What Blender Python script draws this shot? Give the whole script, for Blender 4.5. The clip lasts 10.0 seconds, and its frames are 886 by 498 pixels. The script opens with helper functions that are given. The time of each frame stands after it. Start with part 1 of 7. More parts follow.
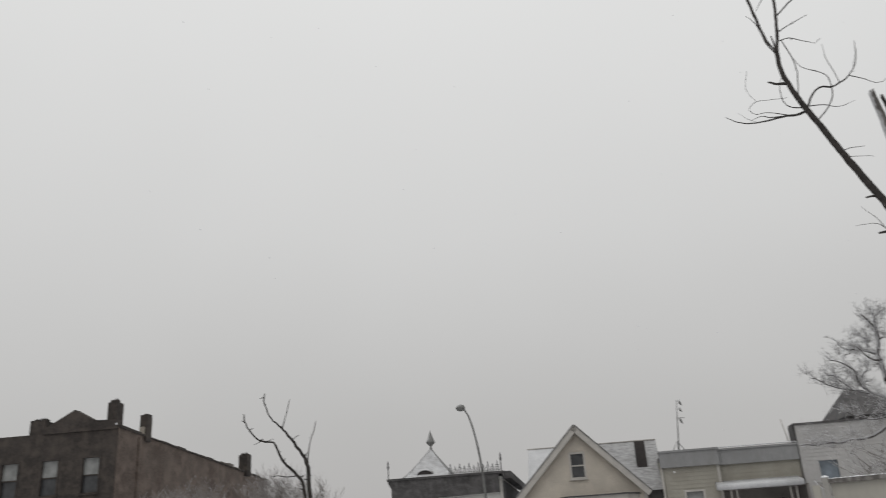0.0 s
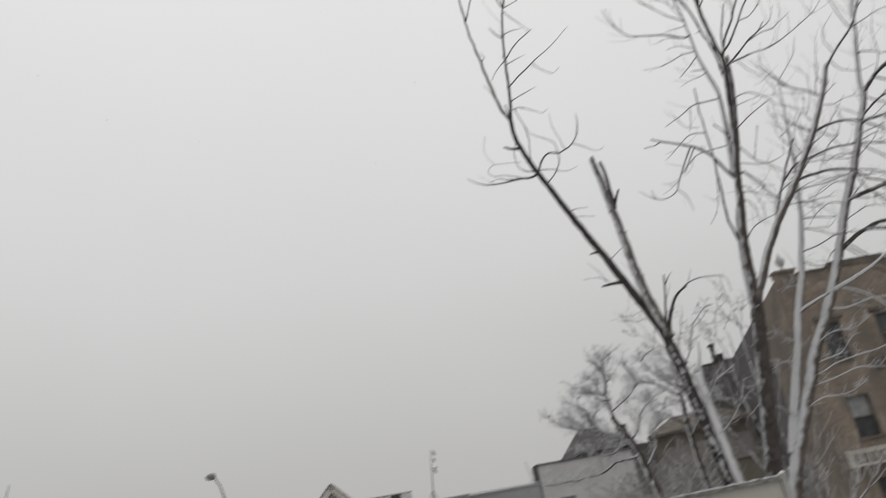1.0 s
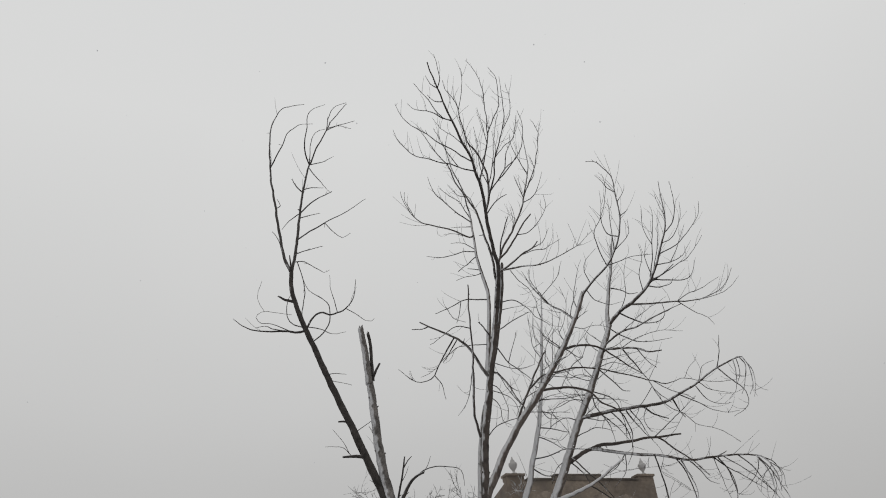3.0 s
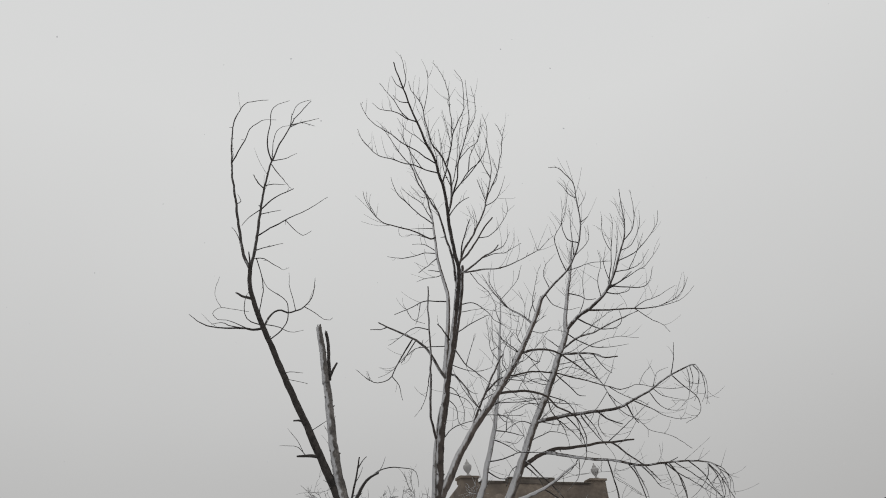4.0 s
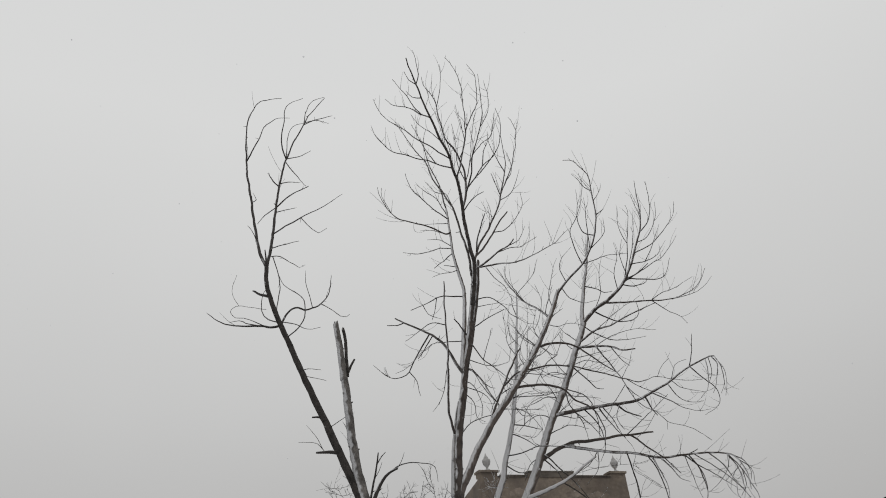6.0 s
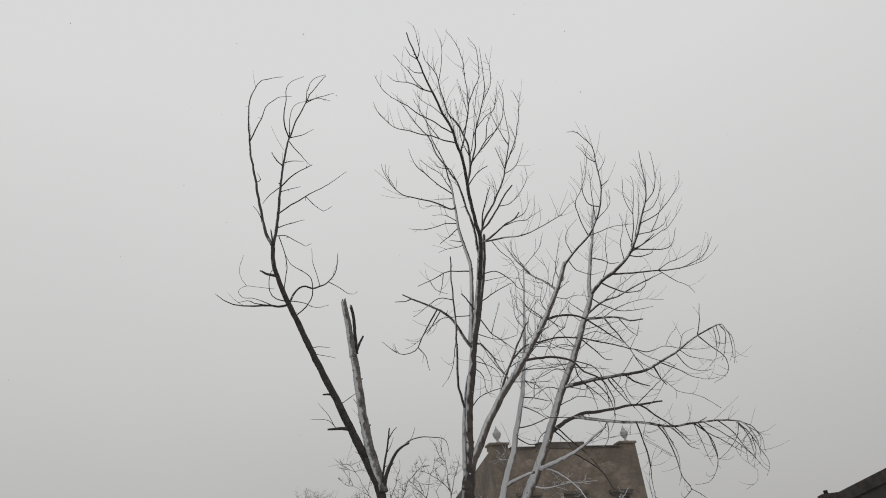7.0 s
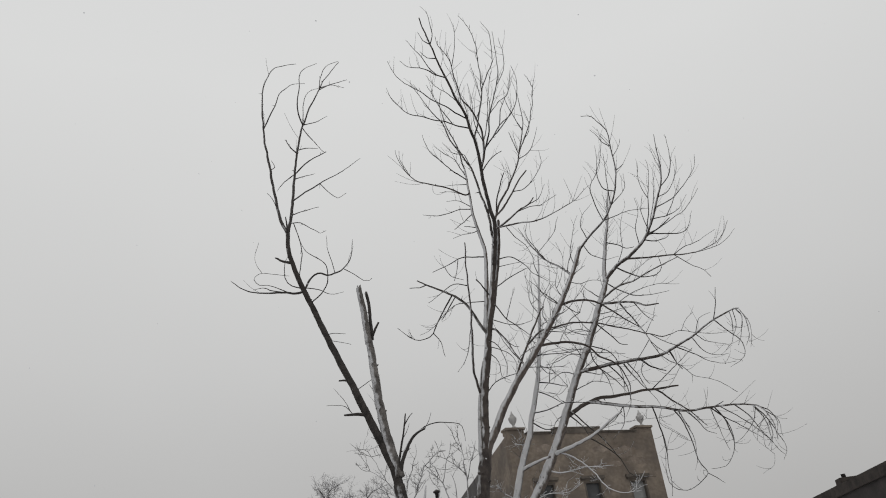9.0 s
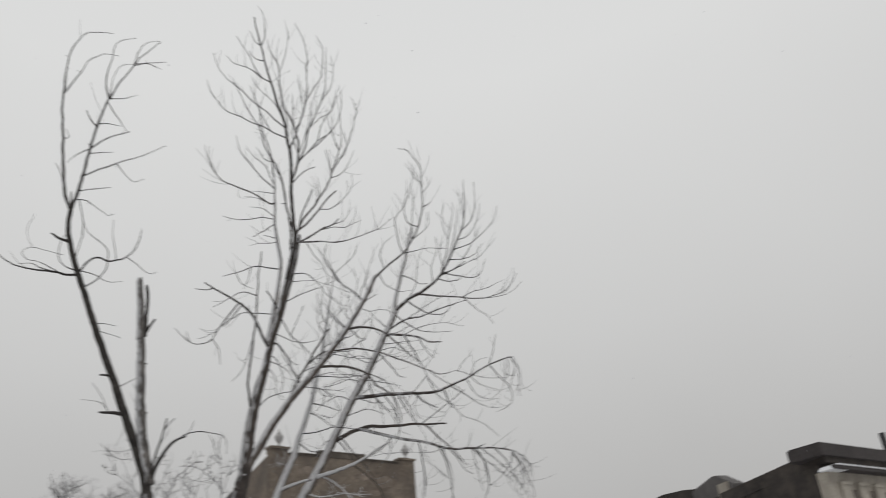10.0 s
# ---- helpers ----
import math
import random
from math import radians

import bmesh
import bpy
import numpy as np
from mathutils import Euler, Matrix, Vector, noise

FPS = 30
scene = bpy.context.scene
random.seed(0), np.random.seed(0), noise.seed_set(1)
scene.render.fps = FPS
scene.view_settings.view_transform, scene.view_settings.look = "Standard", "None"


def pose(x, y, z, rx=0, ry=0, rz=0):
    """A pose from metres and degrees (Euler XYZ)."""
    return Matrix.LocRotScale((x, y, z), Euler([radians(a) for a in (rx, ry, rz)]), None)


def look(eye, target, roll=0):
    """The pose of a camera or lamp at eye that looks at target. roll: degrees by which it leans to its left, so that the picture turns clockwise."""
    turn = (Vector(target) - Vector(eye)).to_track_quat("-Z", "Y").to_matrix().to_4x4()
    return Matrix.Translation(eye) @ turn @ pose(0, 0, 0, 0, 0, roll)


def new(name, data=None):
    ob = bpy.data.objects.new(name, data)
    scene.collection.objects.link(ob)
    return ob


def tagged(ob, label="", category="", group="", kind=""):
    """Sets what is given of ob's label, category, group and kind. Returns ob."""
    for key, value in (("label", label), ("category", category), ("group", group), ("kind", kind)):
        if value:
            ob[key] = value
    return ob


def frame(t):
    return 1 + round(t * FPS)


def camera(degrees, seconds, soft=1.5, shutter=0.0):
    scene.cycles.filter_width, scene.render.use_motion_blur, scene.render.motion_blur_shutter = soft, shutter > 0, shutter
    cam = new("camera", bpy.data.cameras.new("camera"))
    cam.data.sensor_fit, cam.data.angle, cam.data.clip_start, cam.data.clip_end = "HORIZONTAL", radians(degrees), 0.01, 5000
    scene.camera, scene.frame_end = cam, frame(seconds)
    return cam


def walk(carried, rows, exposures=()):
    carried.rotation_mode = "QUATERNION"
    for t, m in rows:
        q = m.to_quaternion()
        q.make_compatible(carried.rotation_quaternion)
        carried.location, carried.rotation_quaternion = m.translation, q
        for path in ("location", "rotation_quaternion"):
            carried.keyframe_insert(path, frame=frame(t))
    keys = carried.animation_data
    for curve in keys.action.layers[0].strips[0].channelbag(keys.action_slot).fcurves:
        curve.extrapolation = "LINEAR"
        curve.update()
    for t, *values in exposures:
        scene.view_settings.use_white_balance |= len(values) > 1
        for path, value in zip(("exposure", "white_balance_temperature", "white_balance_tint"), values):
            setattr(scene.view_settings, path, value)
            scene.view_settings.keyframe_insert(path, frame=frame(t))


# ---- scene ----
# ---------------------------------------------------------------- camera
EYE = 1.6
cam = camera(56.5, 10.0, soft=1.0, shutter=0.2)
walk(cam, [
    (0.0, pose(-0.02, -0.13, EYE - 0.11, 110.51, 3.46, 36.82)),
    (0.2, pose(0.03, -0.09, EYE - 0.135, 109.53, 4.55, 33.07)),
    (0.5, pose(0.10, -0.02, EYE - 0.17, 108.60, 6.69, 30.65)),
    (0.8, pose(0.05, -0.01, EYE - 0.07, 109.84, 9.34, 27.10)),
    (1.0, pose(0, 0, EYE, 112.42, 10.51, 21.30)),
    (1.1, pose(0, 0, EYE, 114.16, 9.25, 17.62)),
    (1.2, pose(0, 0, EYE, 114.85, 7.35, 14.70)),
    (1.3, pose(0, 0, EYE, 114.52, 5.25, 12.22)),
    (1.5, pose(0, 0, EYE, 115.60, 5.78, 8.73)),
    (1.8, pose(0, 0, EYE, 115.38, 4.71, 3.73)),
    (2.0, pose(0, 0, EYE, 114.82, 4.34, 3.07)),
    (2.5, pose(0, 0, EYE, 116.94, 5.71, 2.87)),
    (2.8, pose(0, 0, EYE, 119.47, 6.22, 1.66)),
    (3.0, pose(0, 0, EYE, 120.69, 5.82, 1.07)),
    (3.2, pose(0, 0, EYE, 120.93, 6.00, 0.48)),
    (4.5, pose(0, 0, EYE, 120.26, 5.17, -3.24)),
    (5.0, pose(0, 0, EYE, 120.64, 4.81, -3.31)),
    (5.5, pose(0, 0, EYE, 120.80, 5.22, -1.87)),
    (7.0, pose(0, 0, EYE, 118.67, 7.04, 0.33)),
    (7.5, pose(0, 0, EYE, 119.21, 6.60, 1.37)),
    (8.0, pose(0, 0, EYE, 119.42, 6.31, 1.41)),
    (8.5, pose(0, 0, EYE, 118.70, 6.67, 2.16)),
    (9.0, pose(0, 0, EYE, 117.83, 6.97, 1.44)),
    (9.5, pose(0, 0, EYE, 117.20, 6.51, -3.40)),
    (9.7, pose(0, 0, EYE, 117.20, 5.78, -6.73)),
    (9.8, pose(0, 0, EYE, 117.39, 5.34, -8.66)),
    (10.0, pose(0, 0, EYE, 117.64, 4.83, -15.49)),
], exposures=[(0.0, 0.03), (0.5, 0.05), (1.0, 0.04), (1.5, -0.04), (2.0, -0.06), (3.2, -0.12), (5.0, -0.13), (7.0, -0.11), (8.5, -0.1), (9.5, -0.09), (10.0, -0.07)])

# ---------------------------------------------------------------- sky and light
world = bpy.data.worlds.new("world")
scene.world = world
world.use_nodes = True
wn, wl = world.node_tree.nodes, world.node_tree.links
wn.clear()
sky = wn.new("ShaderNodeTexSky")
sky.sky_type = "NISHITA"
sky.sun_disc = False
sky.sun_elevation, sky.sun_rotation = radians(62), radians(170)
sky.dust_density = 6.0
clear = wn.new("ShaderNodeVectorMath")
clear.operation = "SCALE"
clear.inputs["Scale"].default_value = 0.06
wl.new(sky.outputs["Color"], clear.inputs[0])
co = wn.new("ShaderNodeTexCoord")
sep = wn.new("ShaderNodeSeparateXYZ")
wl.new(co.outputs["Generated"], sep.inputs[0])
cloud_noise = wn.new("ShaderNodeTexNoise")
cloud_noise.inputs["Scale"].default_value = 1.6
cloud_noise.inputs["Detail"].default_value = 3.0
wl.new(co.outputs["Generated"], cloud_noise.inputs["Vector"])
wob = wn.new("ShaderNodeMath")
wob.operation = "MULTIPLY_ADD"
wob.inputs[1].default_value = 0.16
wl.new(cloud_noise.outputs["Fac"], wob.inputs[0])
wl.new(sep.outputs["Z"], wob.inputs[2])
ramp = wn.new("ShaderNodeValToRGB")
wl.new(wob.outputs[0], ramp.inputs["Fac"])
els = ramp.color_ramp.elements
els[0].position, els[0].color = 0.05, (0.43, 0.42, 0.415, 1)
els[1].position, els[1].color = 0.95, (0.77, 0.775, 0.775, 1)
for p, c in ((0.22, (0.494, 0.489, 0.481, 1)), (0.45, (0.638, 0.637, 0.63, 1)), (0.72, (0.768, 0.77, 0.763, 1))):
    e = els.new(p)
    e.color = c
cover = wn.new("ShaderNodeMix")
cover.data_type = "RGBA"
cover.inputs["Factor"].default_value = 0.96
wl.new(clear.outputs[0], cover.inputs[6])
wl.new(ramp.outputs["Color"], cover.inputs[7])
bg = wn.new("ShaderNodeBackground")
wl.new(cover.outputs[2], bg.inputs["Color"])
bg.inputs["Strength"].default_value = 1.0
wo = wn.new("ShaderNodeOutputWorld")
wl.new(bg.outputs[0], wo.inputs["Surface"])

sun_data = bpy.data.lights.new("sun", "SUN")
sun_data.energy, sun_data.angle, sun_data.color = 0.5, radians(40), (1.0, 0.98, 0.95)
sun = new("sun", sun_data)
sun.matrix_world = look((8, -26, 55), (0, 0, 0))


# ---------------------------------------------------------------- materials
def material(name, base, rough=0.85, vary=0.25, scale=3.0, grain=0.25, grain_scale=40.0, bump=0.2, metal=0.0,
             snow=0.0, wind=(-0.5, -0.1, 0.8), edge=0.4, snow_scale=7.0, random_by=0.0, tint=None,
             soft=0.22, stretch=1.0, stain=None, stain_scale=0.6, fleck=0.9):
    """A matt surface with stains at two scales; snow: how much snow clings to faces turned to the wind, fleck: how ragged its edge is."""
    m = bpy.data.materials.new(name)
    m.use_nodes = True
    n, l = m.node_tree.nodes, m.node_tree.links
    bsdf = n["Principled BSDF"]
    tc = n.new("ShaderNodeTexCoord")
    big = n.new("ShaderNodeTexNoise")
    big.inputs["Scale"].default_value, big.inputs["Detail"].default_value = scale, 4
    l.new(tc.outputs["Object"], big.inputs["Vector"])
    drawn = n.new("ShaderNodeMapping")
    drawn.inputs["Scale"].default_value = (1, 1, stretch)
    l.new(tc.outputs["Object"], drawn.inputs["Vector"])
    fine = n.new("ShaderNodeTexNoise")
    fine.inputs["Scale"].default_value, fine.inputs["Detail"].default_value = grain_scale, 3
    l.new(drawn.outputs[0], fine.inputs["Vector"])
    r1 = n.new("ShaderNodeValToRGB")
    other = tint or base
    r1.color_ramp.elements[0].position, r1.color_ramp.elements[1].position = 0.3, 0.7
    r1.color_ramp.elements[0].color = (*[c * (1 - vary) for c in base], 1)
    r1.color_ramp.elements[1].color = (*[min(1, c * (1 + vary * 0.6)) for c in other], 1)
    l.new(big.outputs["Fac"], r1.inputs["Fac"])
    mul = n.new("ShaderNodeMix")
    mul.data_type, mul.blend_type = "RGBA", "OVERLAY"
    mul.inputs["Factor"].default_value = grain
    l.new(r1.outputs["Color"], mul.inputs[6])
    l.new(fine.outputs["Fac"], mul.inputs[7])
    col = mul.outputs[2]
    if stain:
        blot = n.new("ShaderNodeTexNoise")
        blot.inputs["Scale"].default_value, blot.inputs["Detail"].default_value, blot.inputs["Roughness"].default_value = stain_scale, 7, 0.62
        l.new(drawn.outputs[0], blot.inputs["Vector"])
        cut = n.new("ShaderNodeMapRange")
        cut.inputs["From Min"].default_value, cut.inputs["From Max"].default_value = 0.46, 0.64
        l.new(blot.outputs["Fac"], cut.inputs["Value"])
        ms = n.new("ShaderNodeMix")
        ms.data_type = "RGBA"
        l.new(cut.outputs[0], ms.inputs["Factor"])
        l.new(col, ms.inputs[6])
        ms.inputs[7].default_value = (*stain, 1)
        col = ms.outputs[2]
    if random_by:
        info = n.new("ShaderNodeObjectInfo")
        mr = n.new("ShaderNodeMapRange")
        mr.inputs["To Min"].default_value, mr.inputs["To Max"].default_value = 1 - random_by, 1 + random_by
        l.new(info.outputs["Random"], mr.inputs["Value"])
        sc = n.new("ShaderNodeVectorMath")
        sc.operation = "SCALE"
        l.new(col, sc.inputs[0])
        l.new(mr.outputs[0], sc.inputs["Scale"])
        col = sc.outputs[0]
    if snow:
        geo = n.new("ShaderNodeNewGeometry")
        dot = n.new("ShaderNodeVectorMath")
        dot.operation = "DOT_PRODUCT"
        dot.inputs[1].default_value = Vector(wind).normalized()
        l.new(geo.outputs["Normal"], dot.inputs[0])
        ns = n.new("ShaderNodeTexNoise")
        ns.inputs["Scale"].default_value, ns.inputs["Detail"].default_value = snow_scale, 5
        l.new(drawn.outputs[0], ns.inputs["Vector"])
        add = n.new("ShaderNodeMath")
        add.operation = "MULTIPLY_ADD"
        add.inputs[1].default_value = fleck
        l.new(ns.outputs["Fac"], add.inputs[0])
        l.new(dot.outputs["Value"], add.inputs[2])
        step = n.new("ShaderNodeMapRange")
        step.inputs["From Min"].default_value, step.inputs["From Max"].default_value = edge + fleck * 0.5 - soft, edge + fleck * 0.5 + soft
        step.inputs["To Max"].default_value = snow
        l.new(add.outputs[0], step.inputs["Value"])
        mx = n.new("ShaderNodeMix")
        mx.data_type = "RGBA"
        l.new(step.outputs[0], mx.inputs["Factor"])
        l.new(col, mx.inputs[6])
        mx.inputs[7].default_value = (0.8, 0.81, 0.83, 1)
        col = mx.outputs[2]
    l.new(col, bsdf.inputs["Base Color"])
    bsdf.inputs["Roughness"].default_value, bsdf.inputs["Metallic"].default_value = rough, metal
    bp = n.new("ShaderNodeBump")
    bp.inputs["Strength"].default_value, bp.inputs["Distance"].default_value = bump, 0.02
    l.new(fine.outputs["Fac"], bp.inputs["Height"])
    l.new(bp.outputs["Normal"], bsdf.inputs["Normal"])
    return m


def glass_material(name, base, rough=0.08):
    m = material(name, base, rough, 0.3, 2.0, 0.1, 20, 0.02)
    m.node_tree.nodes["Principled BSDF"].inputs["Specular IOR Level"].default_value = 0.4
    return m


BARK = material("bark", (0.056, 0.045, 0.039), 0.92, 0.45, 7, 0.7, 46, 1.0, snow=0.66, wind=(-1, -0.25, 0.1), edge=0.6, soft=0.16, snow_scale=10, stretch=0.5, stain=(0.074, 0.06, 0.052), stain_scale=6, fleck=1.5)
BARK_PALE = material("pale_bark", (0.115, 0.094, 0.08), 0.92, 0.4, 6, 0.7, 46, 1.0, snow=0.66, wind=(-1, -0.4, 0.15), edge=0.2, soft=0.26, snow_scale=11, stretch=0.5, stain=(0.06, 0.05, 0.043), stain_scale=8, fleck=1.3)
BARK_GREY = material("grey_bark", (0.088, 0.07, 0.061), 0.92, 0.4, 6, 0.7, 46, 1.0, snow=0.66, wind=(-1, -0.2, 0.2), edge=0.32, soft=0.2, snow_scale=14, stretch=0.4, stain=(0.14, 0.118, 0.104), stain_scale=9, fleck=0.9)
BARK_DEAD = material("peeled_dead_wood", (0.14, 0.129, 0.12), 0.9, 0.4, 7, 0.7, 46, 1.0, snow=0.52, wind=(-1, -0.15, 0.2), edge=0.3, soft=0.18, snow_scale=11, stretch=0.6, stain=(0.04, 0.035, 0.031), stain_scale=7, fleck=1.9)
BARK_BARE = material("dark_bark", (0.029, 0.025, 0.022), 0.92, 0.5, 8, 0.7, 44, 1.0, snow=0.7, wind=(-0.5, -0.5, 0.6), edge=0.98, soft=0.1, snow_scale=9, stretch=1.2, stain=(0.05, 0.043, 0.039), stain_scale=10, fleck=1.35)
BARK_MOTTLED = material("mottled_bark", (0.045, 0.037, 0.033), 0.92, 0.45, 7, 0.7, 46, 1.0, snow=0.5, wind=(-1, -0.2, 0.1), edge=0.86, soft=0.22, snow_scale=9, stretch=0.6, stain=(0.08, 0.066, 0.058), stain_scale=7, fleck=2.2)
BARK_SNOWY = material("snow_plastered_bark", (0.15, 0.135, 0.122), 0.92, 0.4, 6, 0.7, 40, 1.0, snow=0.66, wind=(-0.8, -0.6, 0.2), edge=-0.1, soft=0.3, snow_scale=8, stretch=0.6, stain=(0.08, 0.07, 0.062), stain_scale=7, fleck=1.2)
BARK_KNOTTY = material("dark_knotty_bark", (0.036, 0.031, 0.028), 0.92, 0.5, 8, 0.7, 44, 1.0, snow=0.7, wind=(-0.8, -0.3, 0.3), edge=0.9, soft=0.1, snow_scale=14, stain=(0.07, 0.06, 0.053), stain_scale=10, fleck=1.3)
BARK_PATCHY = material("dark_bark_with_snow_patches", (0.031, 0.027, 0.024), 0.92, 0.5, 8, 0.7, 44, 1.0, snow=0.45, wind=(-0.25, -0.9, 0.2), edge=1.05, soft=0.2, snow_scale=12, stretch=0.8, stain=(0.055, 0.048, 0.042), stain_scale=10, fleck=2.4)
TWIG = material("twig", (0.04, 0.035, 0.032), 0.9, 0.3, 3, 0.3, 60, 0.2, snow=0.7, edge=0.64, soft=0.14)
BARK_FROST = material("frosted_bark", (0.06, 0.05, 0.045), 0.92, 0.4, 6, 0.6, 40, 0.8, snow=0.6, wind=(-0.5, -0.4, 0.7), edge=0.3, soft=0.25, snow_scale=8)
FROSTED = material("frosted_twig", (0.25, 0.235, 0.225), 0.9, 0.3, 3, 0.3, 40, 0.2, snow=0.8, edge=-0.02, soft=0.3)
BRUSH = material("dusted_brush", (0.19, 0.172, 0.158), 0.9, 0.3, 3, 0.3, 40, 0.2, snow=0.6, edge=0.3, soft=0.3)
SNOWY_TWIG = material("snow_laden_twig", (0.13, 0.115, 0.105), 0.9, 0.3, 4, 0.4, 50, 0.3, snow=0.72, wind=(-0.7, -0.5, 0.5), edge=0.05, soft=0.25, snow_scale=12, fleck=1.1)
SNOW = material("snow", (0.8, 0.81, 0.83), 0.75, 0.06, 2, 0.1, 30, 0.4)
THIN_SNOW = material("thin_snow", (0.55, 0.555, 0.565), 0.8, 0.12, 1.5, 0.3, 14, 0.4)
GROUND = material("snowy_ground", (0.42, 0.42, 0.42), 0.9, 0.35, 0.15, 0.3, 3, 0.5, tint=(0.7, 0.7, 0.72))
SIDING_CREAM = material("cream_siding", (0.49, 0.445, 0.38), 0.6, 0.14, 0.7, 0.15, 12, 0.1, stain=(0.43, 0.392, 0.338), stain_scale=1.2)
SIDING_GREEN = material("sage_siding", (0.3, 0.285, 0.242), 0.6, 0.16, 0.7, 0.15, 12, 0.1, stain=(0.26, 0.245, 0.207), stain_scale=1.2)
SIDING_WHITE = material("white_siding", (0.66, 0.655, 0.63), 0.6, 0.1, 0.7, 0.15, 12, 0.1)
TRIM = material("weathered_trim", (0.42, 0.4, 0.37), 0.6, 0.15, 1.5, 0.2, 20, 0.1)
TRIM_WHITE = material("white_trim", (0.47, 0.455, 0.425), 0.5, 0.14, 1.5, 0.2, 20, 0.1, stain=(0.36, 0.345, 0.32), stain_scale=2.5)
FASCIA = material("grey_fascia", (0.25, 0.252, 0.254), 0.6, 0.15, 0.8, 0.2, 10, 0.1, stain=(0.21, 0.21, 0.21), stain_scale=1.5, stretch=0.4)
STUCCO = material("grey_stucco", (0.41, 0.402, 0.393), 0.9, 0.15, 0.5, 0.15, 8, 0.1, stain=(0.38, 0.375, 0.37), stain_scale=0.8, stretch=0.5)
SHINGLE = material("dark_shingle", (0.066, 0.063, 0.063), 0.85, 0.4, 1.2, 0.5, 14, 0.5, stain=(0.1, 0.096, 0.096), stain_scale=3)
SHINGLE_SNOW = material("snow_dusted_shingle", (0.16, 0.155, 0.15), 0.85, 0.3, 1.4, 0.5, 9, 0.5, snow=0.5, wind=(-0.2, -0.3, 0.9), edge=0.8, soft=0.35, snow_scale=3.2, stretch=3, stain=(0.24, 0.235, 0.23), stain_scale=3)
TURRET_SNOW = material("snowy_turret_shingle", (0.27, 0.265, 0.26), 0.85, 0.3, 2.4, 0.6, 12, 0.6, snow=0.62, wind=(-0.4, -0.3, 0.8), edge=0.42, soft=0.35, snow_scale=3.2, stretch=1.6, stain=(0.17, 0.166, 0.163), stain_scale=2)
IRON = material("black_iron", (0.05, 0.05, 0.052), 0.55, 0.3, 6, 0.3, 40, 0.2, metal=0.3)
LAMP_GREY = material("lamp_grey", (0.16, 0.16, 0.155), 0.5, 0.2, 2, 0.2, 20, 0.1, metal=0.3, snow=0.5, edge=0.5)
GLASS = glass_material("window_glass", (0.06, 0.062, 0.065), 0.15)
GLASS_CURTAIN = glass_material("curtained_glass", (0.24, 0.245, 0.24), 0.25)
# Porch shade put into the colour; the brown house's window band shares it.
PORCH_SHADE_TONE = material("porch_shade_tone", (0.19, 0.175, 0.165), 0.8, 0.2, 1, 0.2, 10, 0.1)
BROWNSTONE = material("brownstone", (0.176, 0.142, 0.114), 0.92, 0.28, 0.5, 0.5, 4, 0.5, tint=(0.208, 0.172, 0.136), stain=(0.125, 0.105, 0.088), stain_scale=0.7, stretch=1.3)
BROWNSTONE_DARK = material("weathered_brownstone", (0.105, 0.09, 0.076), 0.92, 0.35, 0.9, 0.4, 5, 0.5, stain=(0.15, 0.128, 0.105), stain_scale=1.5)
OLIVE = material("olive_brown_stucco", (0.15, 0.135, 0.11), 0.9, 0.2, 0.6, 0.3, 8, 0.2)
GREY_BRICK = material("grey_side_wall", (0.12, 0.113, 0.11), 0.92, 0.25, 0.5, 0.5, 5, 0.4, stain=(0.085, 0.08, 0.08), stain_scale=0.6, stretch=0.5)
DARK_BRICK = material("dark_brick", (0.042, 0.035, 0.031), 0.92, 0.45, 0.4, 0.7, 7, 0.6, stain=(0.066, 0.054, 0.046), stain_scale=1.6)
RED_BRICK = material("faded_red_brick", (0.116, 0.084, 0.068), 0.92, 0.4, 0.35, 0.7, 7, 0.6, tint=(0.09, 0.071, 0.059), stain=(0.148, 0.114, 0.095), stain_scale=0.8, stretch=1.5)
STONE_SNOW = material("snow_capped_stone", (0.13, 0.115, 0.1), 0.9, 0.3, 2, 0.3, 12, 0.4, snow=0.7, edge=0.6)
PANEL = material("painted_panel", (0.365, 0.35, 0.308), 0.6, 0.07, 0.5, 0.15, 14, 0.05, random_by=0.04, stain=(0.335, 0.322, 0.285), stain_scale=1.2, stretch=0.35)
BATTEN = material("panel_joint", (0.3, 0.29, 0.27), 0.6, 0.15, 2, 0.2, 20, 0.1)
FENCE_CAP = material("fence_cap", (0.13, 0.12, 0.11), 0.8, 0.4, 5, 0.6, 30, 0.6, snow=0.85, wind=(-0.2, -0.7, 0.6), edge=0.97, soft=0.1, snow_scale=22, stain=(0.24, 0.23, 0.22), stain_scale=12)
CREAM_STONE = material("cream_stone", (0.4, 0.365, 0.31), 0.85, 0.2, 1, 0.3, 10, 0.3, stain=(0.3, 0.27, 0.23), stain_scale=1.5)
PLASTER = material("old_plaster_repair", (0.205, 0.168, 0.138), 0.92, 0.3, 1.2, 0.5, 6, 0.5, tint=(0.24, 0.2, 0.165), stain=(0.16, 0.128, 0.1), stain_scale=1.4)
SIGN_WHITE = material("weathered_white_board", (0.5, 0.47, 0.42), 0.7, 0.2, 1, 0.3, 10, 0.2, stain=(0.36, 0.33, 0.29), stain_scale=1.5)
DARK_ROOF = material("dark_roofing", (0.05, 0.043, 0.042), 0.85, 0.3, 0.8, 0.4, 8, 0.3)
BLUE_GLASS = glass_material("blue_grey_glass", (0.17, 0.2, 0.23), 0.2)


